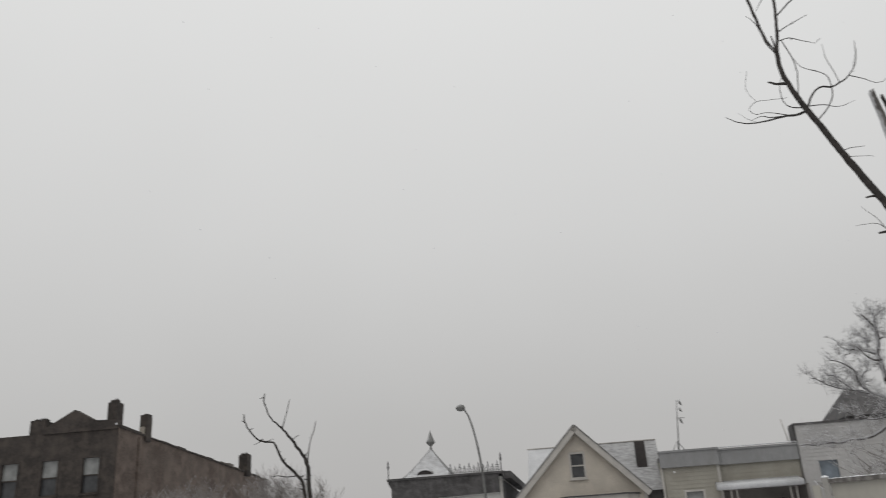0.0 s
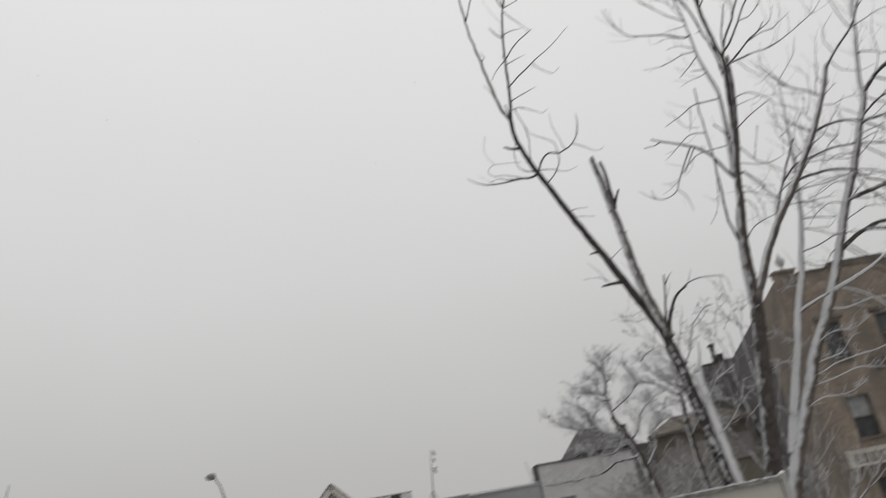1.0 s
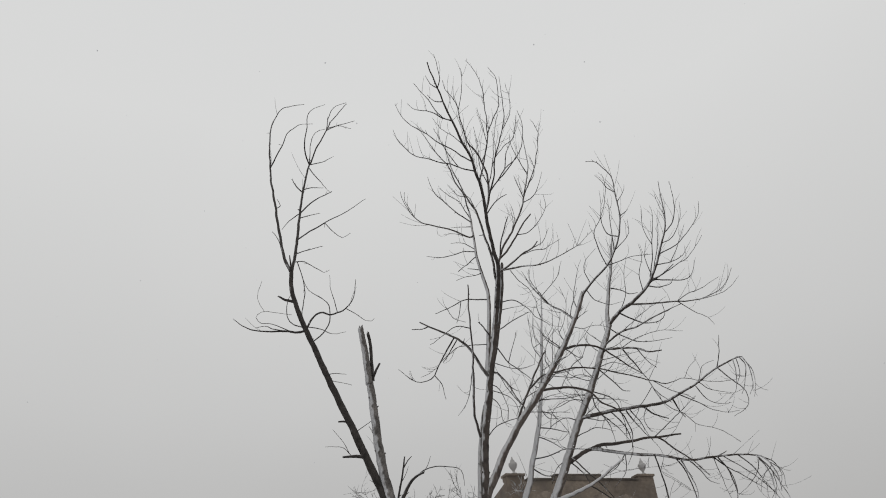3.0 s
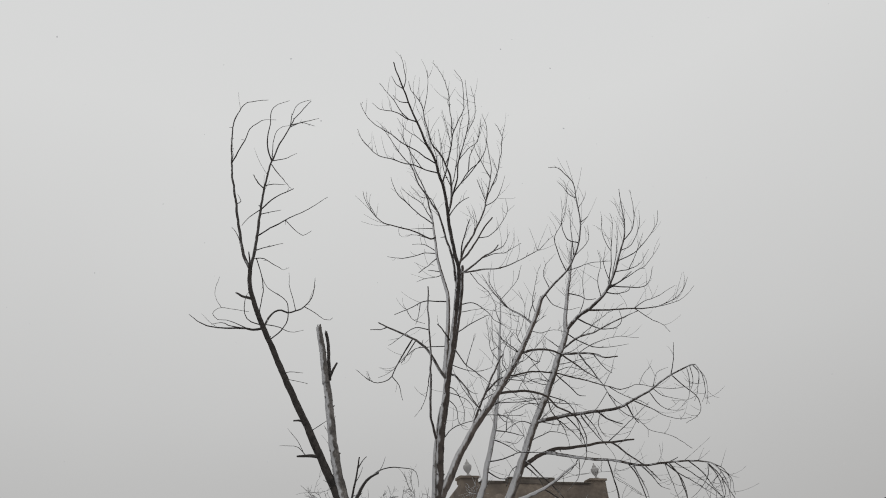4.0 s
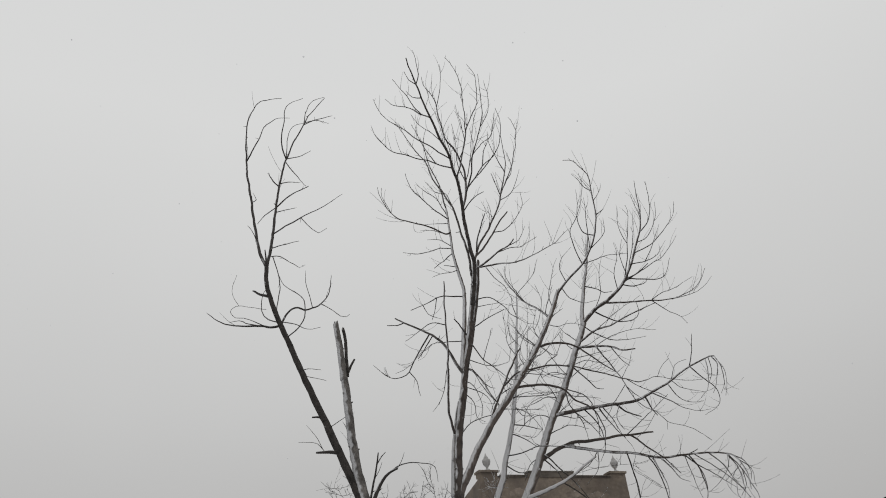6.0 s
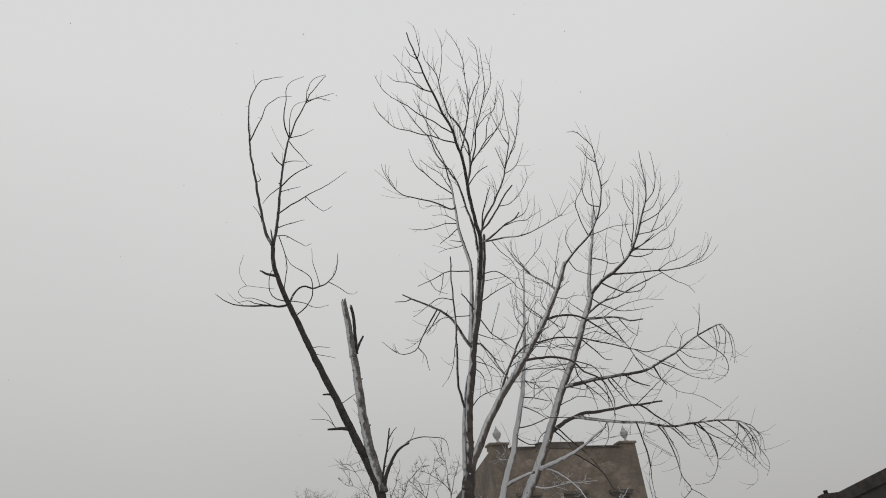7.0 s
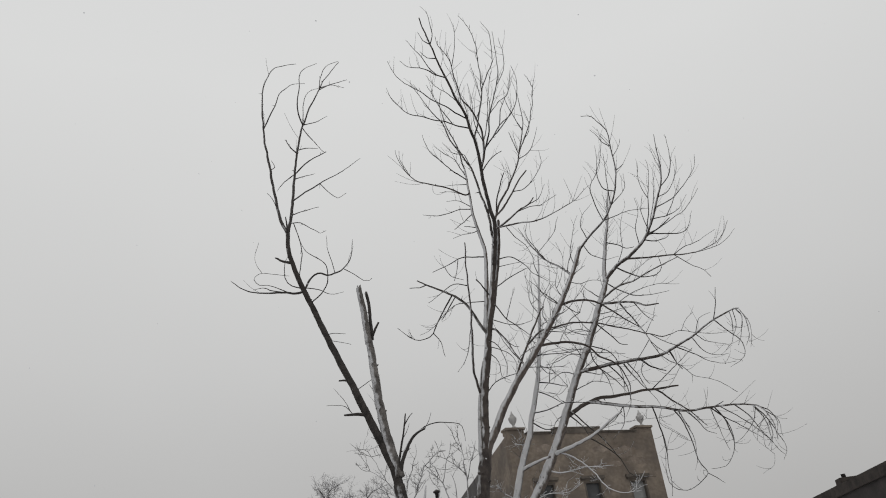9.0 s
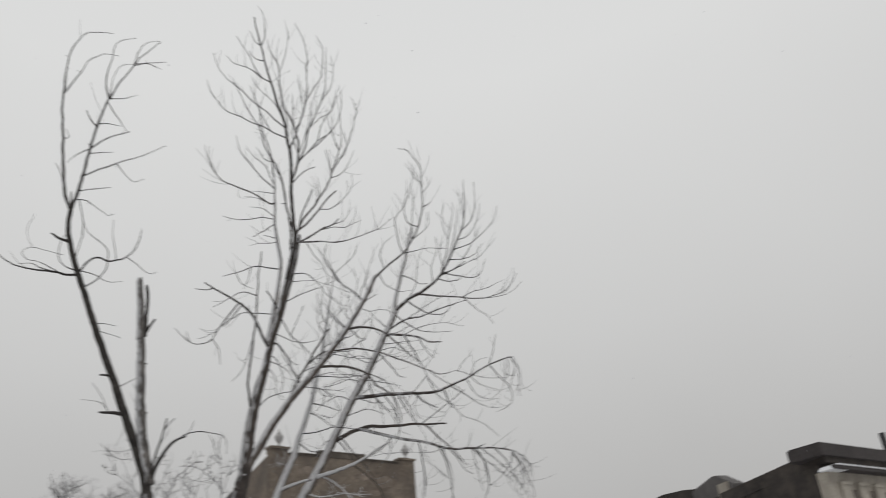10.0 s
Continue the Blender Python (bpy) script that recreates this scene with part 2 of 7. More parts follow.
# ---------------------------------------------------------------- mesh helpers
class Shape:
    """Vertices and faces gathered for one mesh."""

    def __init__(self):
        self.v, self.f, self.smooth = [], [], False

    def add(self, verts, faces):
        k = len(self.v)
        self.v += [tuple(p) for p in verts]
        self.f += [tuple(k + i for i in f) for f in faces]
        return self

    def box(self, x0, x1, y0, y1, z0, z1, taper=0.0):
        t = taper
        return self.add([(x0, y0, z0), (x1, y0, z0), (x1, y1, z0), (x0, y1, z0),
                         (x0 + t, y0 + t, z1), (x1 - t, y0 + t, z1), (x1 - t, y1 - t, z1), (x0 + t, y1 - t, z1)],
                        [(0, 3, 2, 1), (4, 5, 6, 7), (0, 1, 5, 4), (1, 2, 6, 5), (2, 3, 7, 6), (3, 0, 4, 7)])

    def prism(self, profile, y0, y1):
        """An outline in x, z pushed from y0 to y1."""
        n = len(profile)
        self.add([(x, y0, z) for x, z in profile] + [(x, y1, z) for x, z in profile],
                 [tuple(range(n)), tuple(range(2 * n - 1, n - 1, -1))] + [(i, n + i, n + (i + 1) % n, (i + 1) % n) for i in range(n)])
        return self

    def slab(self, outline, z0, z1):
        """An outline in x, y raised from z0 to z1."""
        n = len(outline)
        self.add([(x, y, z0) for x, y in outline] + [(x, y, z1) for x, y in outline],
                 [tuple(range(n - 1, -1, -1)), tuple(range(n, 2 * n))] + [(i, (i + 1) % n, n + (i + 1) % n, n + i) for i in range(n)])
        return self

    def lathe(self, profile, sides=12, centre=(0, 0)):
        """Radii and heights turned round an upright axis."""
        cx, cy = centre
        k = len(profile)
        vs = [(cx + r * math.cos(2 * math.pi * i / sides), cy + r * math.sin(2 * math.pi * i / sides), z) for r, z in profile for i in range(sides)]
        fs = [(a * sides + i, a * sides + (i + 1) % sides, (a + 1) * sides + (i + 1) % sides, (a + 1) * sides + i) for a in range(k - 1) for i in range(sides)]
        fs += [tuple(range(sides - 1, -1, -1)), tuple(range((k - 1) * sides, k * sides))]
        return self.add(vs, fs)

    def tube(self, path, r0, r1, sides=7, knots=0.0, power=1.0):
        """A tapering tube along smooth points."""
        pts = [Vector(p) for p in path]
        k0 = len(self.v)
        ref = Vector((0.31, 0.83, 0.46))
        for i, p in enumerate(pts):
            d = (pts[min(i + 1, len(pts) - 1)] - pts[max(i - 1, 0)]).normalized()
            a = d.cross(ref).normalized()
            b = d.cross(a)
            f = (i / (len(pts) - 1)) ** power
            r = r0 + (r1 - r0) * f
            for s in range(sides):
                w = 2 * math.pi * s / sides
                o = Vector((math.cos(w), math.sin(w), 0))
                rr = r * (1 + knots * (noise.noise(p * 6 + o * 1.3) + 0.6 * noise.noise(p * 17 + o * 2.3)))
                self.v.append(tuple(p + a * (rr * math.cos(w)) + b * (rr * math.sin(w))))
        for i in range(len(pts) - 1):
            for s in range(sides):
                q = k0 + i * sides
                self.f.append((q + s, q + (s + 1) % sides, q + sides + (s + 1) % sides, q + sides + s))
        self.f.append(tuple(k0 + s for s in range(sides - 1, -1, -1)))
        self.f.append(tuple(k0 + (len(pts) - 1) * sides + s for s in range(sides)))
        return self

    def mesh(self, name, mat):
        me = bpy.data.meshes.new(name)
        me.from_pydata(self.v, [], self.f)
        me.materials.append(mat)
        if self.smooth:
            me.polygons.foreach_set("use_smooth", [True] * len(me.polygons))
        me.update()
        return me


def rounded():
    s = Shape()
    s.smooth = True
    return s


def part(name, shape, mat, parent, label="", kind=""):
    ob = new(name, shape.mesh(name, mat))
    ob.parent = parent
    return tagged(ob, label=label, kind=kind)


def thing(name, m, label, category, group="", kind=""):
    ob = new(name)
    ob.empty_display_size = 0.3
    ob.matrix_world = m
    return tagged(ob, label, category, group, kind)


def spline(points, step):
    """Catmull-Rom through the points."""
    p = [Vector(q) for q in points]
    if len(p) == 2:
        n = max(2, int((p[1] - p[0]).length / step))
        return [p[0].lerp(p[1], i / n) for i in range(n + 1)]
    ext = [2 * p[0] - p[1]] + p + [2 * p[-1] - p[-2]]
    out = [p[0]]
    for i in range(1, len(ext) - 2):
        a, b, c, d = ext[i - 1:i + 3]
        n = max(1, int((c - b).length / step + 0.5))
        for j in range(1, n + 1):
            t = j / n
            out.append(0.5 * (2 * b + (c - a) * t + (2 * a - 5 * b + 4 * c - d) * t * t + (3 * b - a - 3 * c + d) * t ** 3))
    return out


# ---------------------------------------------------------------- the ground
g = Shape()
R = [0, 12, 30, 60, 120, 300, 900, 2500]
N = 40
g.v.append((0, 0, 0))
for r in R[1:]:
    for i in range(N):
        w = 2 * math.pi * i / N
        x, y = r * math.cos(w), r * math.sin(w)
        g.v.append((x, y, 0.06 * noise.noise(Vector((x * 0.15, y * 0.15, 0))) if 5 < r < 20 else 0))
g.f += [(0, 1 + i, 1 + (i + 1) % N) for i in range(N)]
for k in range(len(R) - 2):
    for i in range(N):
        a, b = 1 + k * N + i, 1 + k * N + (i + 1) % N
        g.f.append((a, a + N, b + N, b))
ground = tagged(new("ground", g.mesh("ground", GROUND)), "open ground lightly covered with fresh snow", "ground", kind="structure")


# ---------------------------------------------------------------- windows, boards
def window(house, x, z, w, h, y, pane=GLASS, frame_mat=TRIM_WHITE, sash=True, back=0.16, proud=0.04, lower=None):
    """A sash window in an opening of the wall plane y, its lower left corner at x, z; back: how deep the panes sit."""
    b = 0.06
    o = [(x - b, z - b), (x + w + b, z - b), (x + w + b, z + h + b), (x - b, z + h + b)]
    c = 0.045
    q = [(x + c, z + c), (x + w - c, z + c), (x + w - c, z + h - c), (x + c, z + h - c)]
    y0, y1 = y - proud, y + back
    fr = Shape().add([(u, y0, v) for u, v in o] + [(u, y0, v) for u, v in q] + [(u, y - 0.001, v) for u, v in o] + [(u, y1, v) for u, v in q],
                     [(i, (i + 1) % 4, 4 + (i + 1) % 4, 4 + i) for i in range(4)] + [(i, 8 + i, 8 + (i + 1) % 4, (i + 1) % 4) for i in range(4)]
                     + [(4 + i, 4 + (i + 1) % 4, 12 + (i + 1) % 4, 12 + i) for i in range(4)])
    win = part("window", fr, frame_mat, house)
    part("sill", Shape().box(x - b - 0.05, x + w + b + 0.05, y - proud - 0.08, y - proud - 0.002, z - b - 0.05, z - b + 0.02), frame_mat, win)
    if sash:
        m = z + h * 0.5
        part("meeting_rail", Shape().box(x + c, x + w - c, y + back - 0.09, y + back - 0.025, m - 0.035, m + 0.035), frame_mat, win)
        part("pane", Shape().box(x, x + w, y + back - 0.02, y + back - 0.005, z, m), lower or pane, win)
        part("pane", Shape().box(x, x + w, y + back - 0.05, y + back - 0.035, m, z + h), pane, win)
    else:
        part("pane", Shape().box(x, x + w, y + back - 0.03, y + back - 0.01, z, z + h), pane, win)
    return win


def boards(x0, x1, z0, z1, y, step=0.14, left=None, right=None, holes=()):
    """Lapped boards on the plane y; left(z), right(z) cut them to a slope, holes (x, z, w, h) leave windows free."""
    s = Shape()
    z = z0
    while z < z1 - 0.01:
        t = min(z + step, z1)
        a0, b0 = (left(z), right(z)) if left else (x0, x1)
        a1, b1 = (left(t), right(t)) if left else (x0, x1)
        cuts = sorted((x, x + w) for x, hz, w, h in holes if hz < t - 0.01 and hz + h > z + 0.01)
        edges, p0, p1 = [], a0, a1
        for u, v in cuts:
            edges.append((p0, u, p1, u))
            p0 = p1 = v
        edges.append((p0, b0, p1, b1))
        for e0, f0, e1, f1 in edges:
            if f0 - e0 > 0.02:
                s.add([(e0, y - 0.02, z), (f0, y - 0.02, z), (f1, y - 0.004, t), (e1, y - 0.004, t), (e0, y, z), (f0, y, z)], [(0, 1, 2, 3), (0, 4, 5, 1)])
        z = t
    return s


def pierced(x0, x1, z0, z1, y0, y1, holes, top=None):
    """A wall between y0 and y1 with openings (x, z, w, h) cut through; top(x) may lower its upper edge."""
    xs = sorted({x0, x1, *[a for x, z, w, h in holes for a in (x, x + w)]})
    zs = sorted({z0, z1, *[a for x, z, w, h in holes for a in (z, z + h)]})
    nx, nz = len(xs), len(zs)
    solid = lambda i, j: 0 <= i < nx - 1 and 0 <= j < nz - 1 and not any(
        x - 1e-6 <= xs[i] and xs[i + 1] <= x + w + 1e-6 and z - 1e-6 <= zs[j] and zs[j + 1] <= z + h + 1e-6 for x, z, w, h in holes)
    s = Shape()
    s.v = [(x, y, z) for y in (y0, y1) for z in zs for x in xs]
    k = nx * nz
    at = lambda i, j: j * nx + i
    for i in range(nx - 1):
        for j in range(nz - 1):
            if solid(i, j):
                a, b, c, d = at(i, j), at(i + 1, j), at(i + 1, j + 1), at(i, j + 1)
                s.f += [(a, b, c, d), (k + d, k + c, k + b, k + a)]
                for (p, q), (di, dj) in (((a, b), (0, -1)), ((b, c), (1, 0)), ((c, d), (0, 1)), ((d, a), (-1, 0))):
                    if not solid(i + di, j + dj):
                        s.f.append((q, p, k + p, k + q))
    return s


STREET = Matrix.Translation((-21.79, 42.77, 0)) @ Matrix.Rotation(radians(27), 4, "Z")


# ---------------------------------------------------------------- houses along the street
def white_house():
    h = thing("house", STREET @ Matrix.Translation((-11.05, 0, 0)), "white clapboard house with dark shingled cornice and pyramid turret roof", "house", "houses along the street")
    W = 6.26
    holes = [(4.55, 2.2, 0.9, 1.35), (0.9, 1.6, 0.9, 1.4)]
    part("front_wall", pierced(0, W, 0, 5.6, 0, 0.25, holes), SIDING_WHITE, h)
    part("wall", Shape().box(0, W, 0.252, 10.5, 0, 5.6), SIDING_WHITE, h)
    part("siding", boards(0.0, W - 0.02, 0.2, 4.62, -0.002, 0.2, holes=holes), SIDING_WHITE, h)
    part("pilaster", Shape().box(2.95, 3.15, -0.06, -0.034, 0.2, 4.6), TRIM, h)
    part("corner_board", Shape().box(W - 0.14, W + 0.03, -0.07, -0.036, 0, 5.45), TRIM_WHITE, h)
    part("side_wall", Shape().box(W + 0.004, W + 0.12, 0.02, 10.5, 0, 5.35), SHINGLE, h, "dark shingled side wall")
    co = Shape().prism([(-0.25, 5.8), (-0.25, 5.62), (-0.06, 5.3), (-0.06, 4.62), (W - 0.14, 4.74), (W - 0.14, 5.85)], -0.35, -0.08)
    co.box(-0.3, W + 0.2, -0.42, 0.2, 5.74, 5.86)
    part("cornice", co, SHINGLE, h, "dark shingled cornice")
    part("side_eave", Shape().box(W + 0.12, W + 0.55, -0.1, 10.6, 5.45, 5.85), SHINGLE, h)
    part("flat_roof", Shape().box(0, W, 0.2, 10.5, 5.6, 5.78), SHINGLE_SNOW, h)
    # turret roof in lapped courses
    ro = Shape()
    cx, cy, hw = 2.05, 1.35, 1.48
    n = 15
    steps = []
    for i in range(n):
        a, e = i / n, (i + 1) / n
        steps += [(1.414 * (hw * (1 - a ** 0.86) + 0.035), 5.84 + 1.75 * a), (1.414 * (hw * (1 - e ** 0.86) + 0.02), 5.84 + 1.75 * e)]
    ro.lathe(steps, 4)
    ro.v = [(cx + (x - y) * 0.7071, cy + (x + y) * 0.7071, z) for x, y, z in ro.v]
    turret = part("turret_roof", ro, TURRET_SNOW, h, "pyramid roof with snow on grey shingles")
    hip = Shape()
    for sx in (-1, 1):
        hip.tube([(cx + sx * hw * (1 - a ** 0.86), cy - hw * (1 - a ** 0.86), 5.87 + 1.75 * a) for a in (0.0, 0.1, 0.25, 0.5, 0.75, 1.0)], 0.03, 0.025, 5)
    part("hip_rib", hip, LAMP_GREY, turret)
    k = 12
    arch = lambda r, y, s: [(cx - 0.2 + r * math.cos(math.pi * i / k), y, 6.02 + s * math.sin(math.pi * i / k)) for i in range(k + 1)]
    hood = rounded().add(arch(0.52, 0.02, 0.3) + arch(0.42, -0.02, 0.22) + arch(0.75, 1.0, 0.25),
                         [(i, i + 1, k + 2 + i, k + 1 + i) for i in range(k)] + [(i + 1, i, 2 * k + 2 + i, 2 * k + 3 + i) for i in range(k)])
    eye = part("eyebrow_vent", hood, TURRET_SNOW, turret, "low snow-dusted eyebrow vent")
    part("louvre", Shape().add(arch(0.42, 0.03, 0.22), [tuple(range(k, -1, -1))]), DARK_ROOF, eye, "dark louvred mouth")
    fin = rounded().lathe([(0.05, 7.5), (0.07, 7.62), (0.05, 7.72), (0.12, 7.8), (0.27, 7.94), (0.26, 8.0), (0.19, 8.16), (0.11, 8.36), (0.04, 8.56), (0.012, 8.68)], 12, (cx, cy))
    part("finial", fin, LAMP_GREY, h, "turned metal finial with snow")
    for x in (-0.22, W + 0.05):
        sp = rounded().lathe([(0.03, 5.84), (0.025, 6.4), (0.05, 6.44), (0.07, 6.55), (0.03, 6.64), (0.05, 6.7), (0.008, 6.9)], 8, (x, -0.3))
        part("corner_spire", sp, IRON, h)
    # cresting along the roof edge
    x = 3.35
    rail = Shape().box(3.3, W, -0.31, -0.29, 5.93, 5.95)
    part("crest_rail", rail, IRON, h)
    for i in range(11):
        x = 3.42 + i * 0.268
        tall = 0.56 if i % 2 == 0 else 0.42
        c = Shape().box(x - 0.018, x + 0.018, -0.31, -0.29, 5.86, 5.88 + tall)
        c.box(x - 0.09, x + 0.09, -0.31, -0.29, 5.86 + tall * 0.62, 5.89 + tall * 0.62)
        c.box(x - 0.1, x - 0.07, -0.31, -0.29, 5.86, 5.86 + tall * 0.55).box(x + 0.07, x + 0.1, -0.31, -0.29, 5.86, 5.86 + tall * 0.55)
        c.box(x - 0.05, x + 0.05, -0.31, -0.29, 5.86 + tall * 0.85, 5.88 + tall * 0.85)
        part("crest_finial", c, IRON, h)
    for hole in holes:
        window(h, *hole, -0.03, GLASS, TRIM)


def gable_house():
    h = thing("house", STREET @ Matrix.Translation((-0.45, 0, 0)), "cream clapboard house with steep front gable and bay window", "house", "houses along the street")
    L, Rr, E, A = -3.5, 3.54, 4.42, 7.75
    left = lambda z: L if z < E else L + (0 - L) * (z - E) / (A - E)
    right = lambda z: Rr if z < E else Rr + (0 - Rr) * (z - E) / (A - E)
    low, attic = (-2.75, 1.85, 0.95, 1.4), (-0.42, 5.16, 0.78, 1.36)
    part("front_wall", pierced(L, Rr, 0, E, 0, 0.25, [low]), SIDING_CREAM, h)
    x0, z0, w0, h0 = attic
    x1, z1 = x0 + w0, z0 + h0
    ga = Shape()
    ring = [(L, E), (Rr, E), (0, A)]
    ga.add([(x, y, z) for y in (0, 0.25) for x, z in ring + [(x0, z0), (x1, z0), (x1, z1), (x0, z1)]],
           [(0, 1, 4, 3), (1, 2, 5, 4), (2, 6, 5), (0, 3, 6, 2), (3, 4, 11, 10), (4, 5, 12, 11), (5, 6, 13, 12), (6, 3, 10, 13)])
    part("gable_wall", ga, SIDING_CREAM, h)
    part("wall", Shape().prism([(L, 0), (Rr, 0), (Rr, E), (0, A), (L, E)], 0.252, 9), SIDING_CREAM, h)
    part("siding", boards(L, Rr, 0.3, A - 0.1, -0.002, 0.135, left, right, [low, attic]), SIDING_CREAM, h, "cream lapped boards")
    for sx, ex, ez in ((-1, -3.86, 4.0), (1, 3.8, 4.18)):
        d = Vector((ex, 0, ez)) - Vector((0, 0, 8.02))
        nrm = Vector((-d.z, 0, d.x)).normalized() * (1 if sx < 0 else -1)
        nrm = nrm if nrm.z < 0 else -nrm
        a, b = Vector((0, 0, 8.02)), Vector((ex, 0, ez))
        q = [a, b, b + nrm * 0.3, a + nrm * 0.3]
        pr = [(p.x, p.z) for p in q]
        if sx < 0:
            pr = pr[::-1]
        part("rake_board", Shape().prism(pr, -0.42, -0.3), TRIM, h, "weathered rake board")
        up = -nrm * 0.07
        rf = [(p.x, p.z) for p in (a + up, b + up, b, a)]
        part("roof", Shape().prism(rf[::-1] if sx < 0 else rf, -0.45, 9.2), SHINGLE_SNOW, h)
    # cross wing behind
    def wing(x0, x1):
        return Shape().add([(x0, 4.6, 7.45), (x1, 4.6, 7.45), (x1, 1.0, 4.3), (x0, 1.0, 4.3), (x0, 8.2, 4.3), (x1, 8.2, 4.3)],
                           [(3, 2, 1, 0), (0, 1, 5, 4), (2, 5, 1), (3, 0, 4), (2, 3, 4, 5)])

    w = part("rear_roof", wing(0.0, 4.75), SHINGLE_SNOW, h, "rear roof with thin snow on grey shingles")
    part("snowy_rear_roof", wing(-3.0, -0.01), THIN_SNOW, h, "rear roof slope white with snow")
    part("ridge_cap", Shape().box(-3.05, 4.8, 4.52, 4.68, 7.42, 7.475), TRIM, w)
    part("side_wall", Shape().box(3.56, 4.68, 1.2, 8, 0, 4.29), GREY_BRICK, h)
    part("side_shingles", Shape().box(Rr + 0.004, Rr + 0.05, 0, 9, 0, 4.2), GREY_BRICK, h)
    part("chimney", Shape().box(3.38, 3.96, 2.6, 3.1, 4.6, 7.2), DARK_ROOF, h, "narrow soot-dark chimney")
    window(h, *attic, -0.03, GLASS, TRIM)
    window(h, *low, -0.03, BLUE_GLASS, TRIM_WHITE)
    # bay
    bay = part("bay", Shape().slab([(-0.9, 0), (-0.55, -0.6), (2.1, -0.6), (2.75, 0)], 0.6, 3.62), TRIM, h, "bay window in weathered paint")
    lights = [(-0.4, 1.85, 0.62, 1.5), (0.52, 1.85, 0.62, 1.5), (1.42, 1.85, 0.55, 1.5)]
    part("bay_front", pierced(-0.55, 2.1, 0.6, 3.62, -0.8, -0.602, lights), TRIM, bay)
    part("bay_cornice", Shape().slab([(-1.1, 0), (-0.75, -1.0), (2.45, -1.0), (3.15, 0)], 3.64, 4.1), TRIM, bay)
    part("bay_roof", Shape().slab([(-1.2, 0), (-0.85, -1.1), (2.5, -1.1), (3.22, 0)], 4.1, 4.17), SHINGLE, bay)
    for i in range(9):
        part("bracket", Shape().box(-0.55 + i * 0.32, -0.47 + i * 0.32, -0.92, -0.802, 3.5, 3.64), TRIM, bay)
    for light in lights:
        window(h, *light, -0.8, GLASS, TRIM_WHITE)
    part("corner_board", Shape().box(Rr - 0.14, Rr + 0.02, -0.06, -0.034, 0, 4.3), TRIM, h)
    part("corner_board", Shape().box(L - 0.02, L + 0.12, -0.06, -0.034, 0, 4.3), TRIM_WHITE, h)


def green_house():
    h = thing("house", STREET @ Matrix.Translation((4.1, 0, 0)) @ Matrix.Diagonal((1, 1, 1.02, 1)), "sage green flat-roofed house with grey fascia and snowy porch awning", "house", "houses along the street")
    W = 7.2
    light = (0.98, 1.75, 0.98, 2.2)
    part("front_wall", pierced(0, 2.92, 0, 5.7, -0.3, -0.05, [light]), SIDING_GREEN, h)
    part("wall", Shape().box(0, 2.92, -0.048, 9, 0, 5.7), SIDING_GREEN, h)
    part("recessed_wall", Shape().box(2.924, W, 0.05, 9, 3.9, 5.7), SIDING_GREEN, h)
    part("siding", boards(0.02, 2.9, 0.3, 5.2, -0.302, 0.2, holes=[light]), SIDING_GREEN, h)
    part("siding", boards(2.94, W - 0.02, 3.9, 5.2, 0.048, 0.2), SIDING_GREEN, h)
    part("corner_board", Shape().box(2.82, 2.96, -0.36, -0.335, 0, 5.2), TRIM, h)
    part("fascia", Shape().box(-0.12, 2.98, -0.5, 0.1, 5.2, 5.98, ).box(-0.16, 3.02, -0.56, 0.1, 5.98, 6.08), FASCIA, h, "plain grey fascia")
    part("fascia", Shape().box(2.984, W, -0.12, 0.1, 5.18, 5.92).box(3.022, W + 0.02, -0.18, 0.1, 5.92, 6.02), FASCIA, h, "plain grey fascia")
    part("snow_line", Shape().box(-0.1, W, -0.1, 0.12, 6.084, 6.11), SNOW, h)
    part("roof", Shape().box(0, W, 0.1, 9, 5.7, 5.95), SHINGLE_SNOW, h)
    part("drainpipe", rounded().tube([(-0.1, -0.4, 0), (-0.1, -0.4, 3), (-0.1, -0.4, 5.3)], 0.05, 0.05, 6), TRIM, h)
    window(h, *light, -0.33, GLASS_CURTAIN, TRIM)
    # porch, its shade put into the darker colour of wall, side, ceiling and frames
    lights = [(3.95, 1.6, 0.95, 1.75), (5.45, 1.6, 0.95, 1.8)]
    part("porch_wall", pierced(2.924, W, 0, 3.9, 0.9, 1.1, lights), PORCH_SHADE_TONE, h, "porch wall with shade put into its colour")
    part("porch_side", Shape().box(7.08, W, -0.9, 0.9, 0, 3.9), PORCH_SHADE_TONE, h)
    part("porch_ceiling", Shape().box(2.924, W, -0.9, 0.9, 3.86, 3.9), PORCH_SHADE_TONE, h)
    aw = rounded()
    prof = [(-1.07 + 0.1 * math.cos(w), 3.98 + 0.15 * math.sin(w)) for w in [math.pi * (0.5 + i / 8) for i in range(9)]] + [(0.04, 3.94), (0.04, 4.36)]
    n = len(prof)
    aw.add([(2.62, y, z) for y, z in prof] + [(6.95, y, z) for y, z in prof],
           [tuple(range(n)), tuple(range(2 * n - 1, n - 1, -1))] + [(i, n + i, n + (i + 1) % n, (i + 1) % n) for i in range(n)])
    part("awning", aw, THIN_SNOW, h, "awning under a roll of snow")
    for x in (3.25, 3.55, 6.25, 6.55):
        part("porch_post", Shape().box(x - 0.028, x + 0.028, -0.95, -0.9, 0, 3.9), TRIM, h)
    window(h, *lights[0], 0.89, GLASS_CURTAIN, PORCH_SHADE_TONE, sash=False)
    window(h, *lights[1], 0.89, GLASS, PORCH_SHADE_TONE)


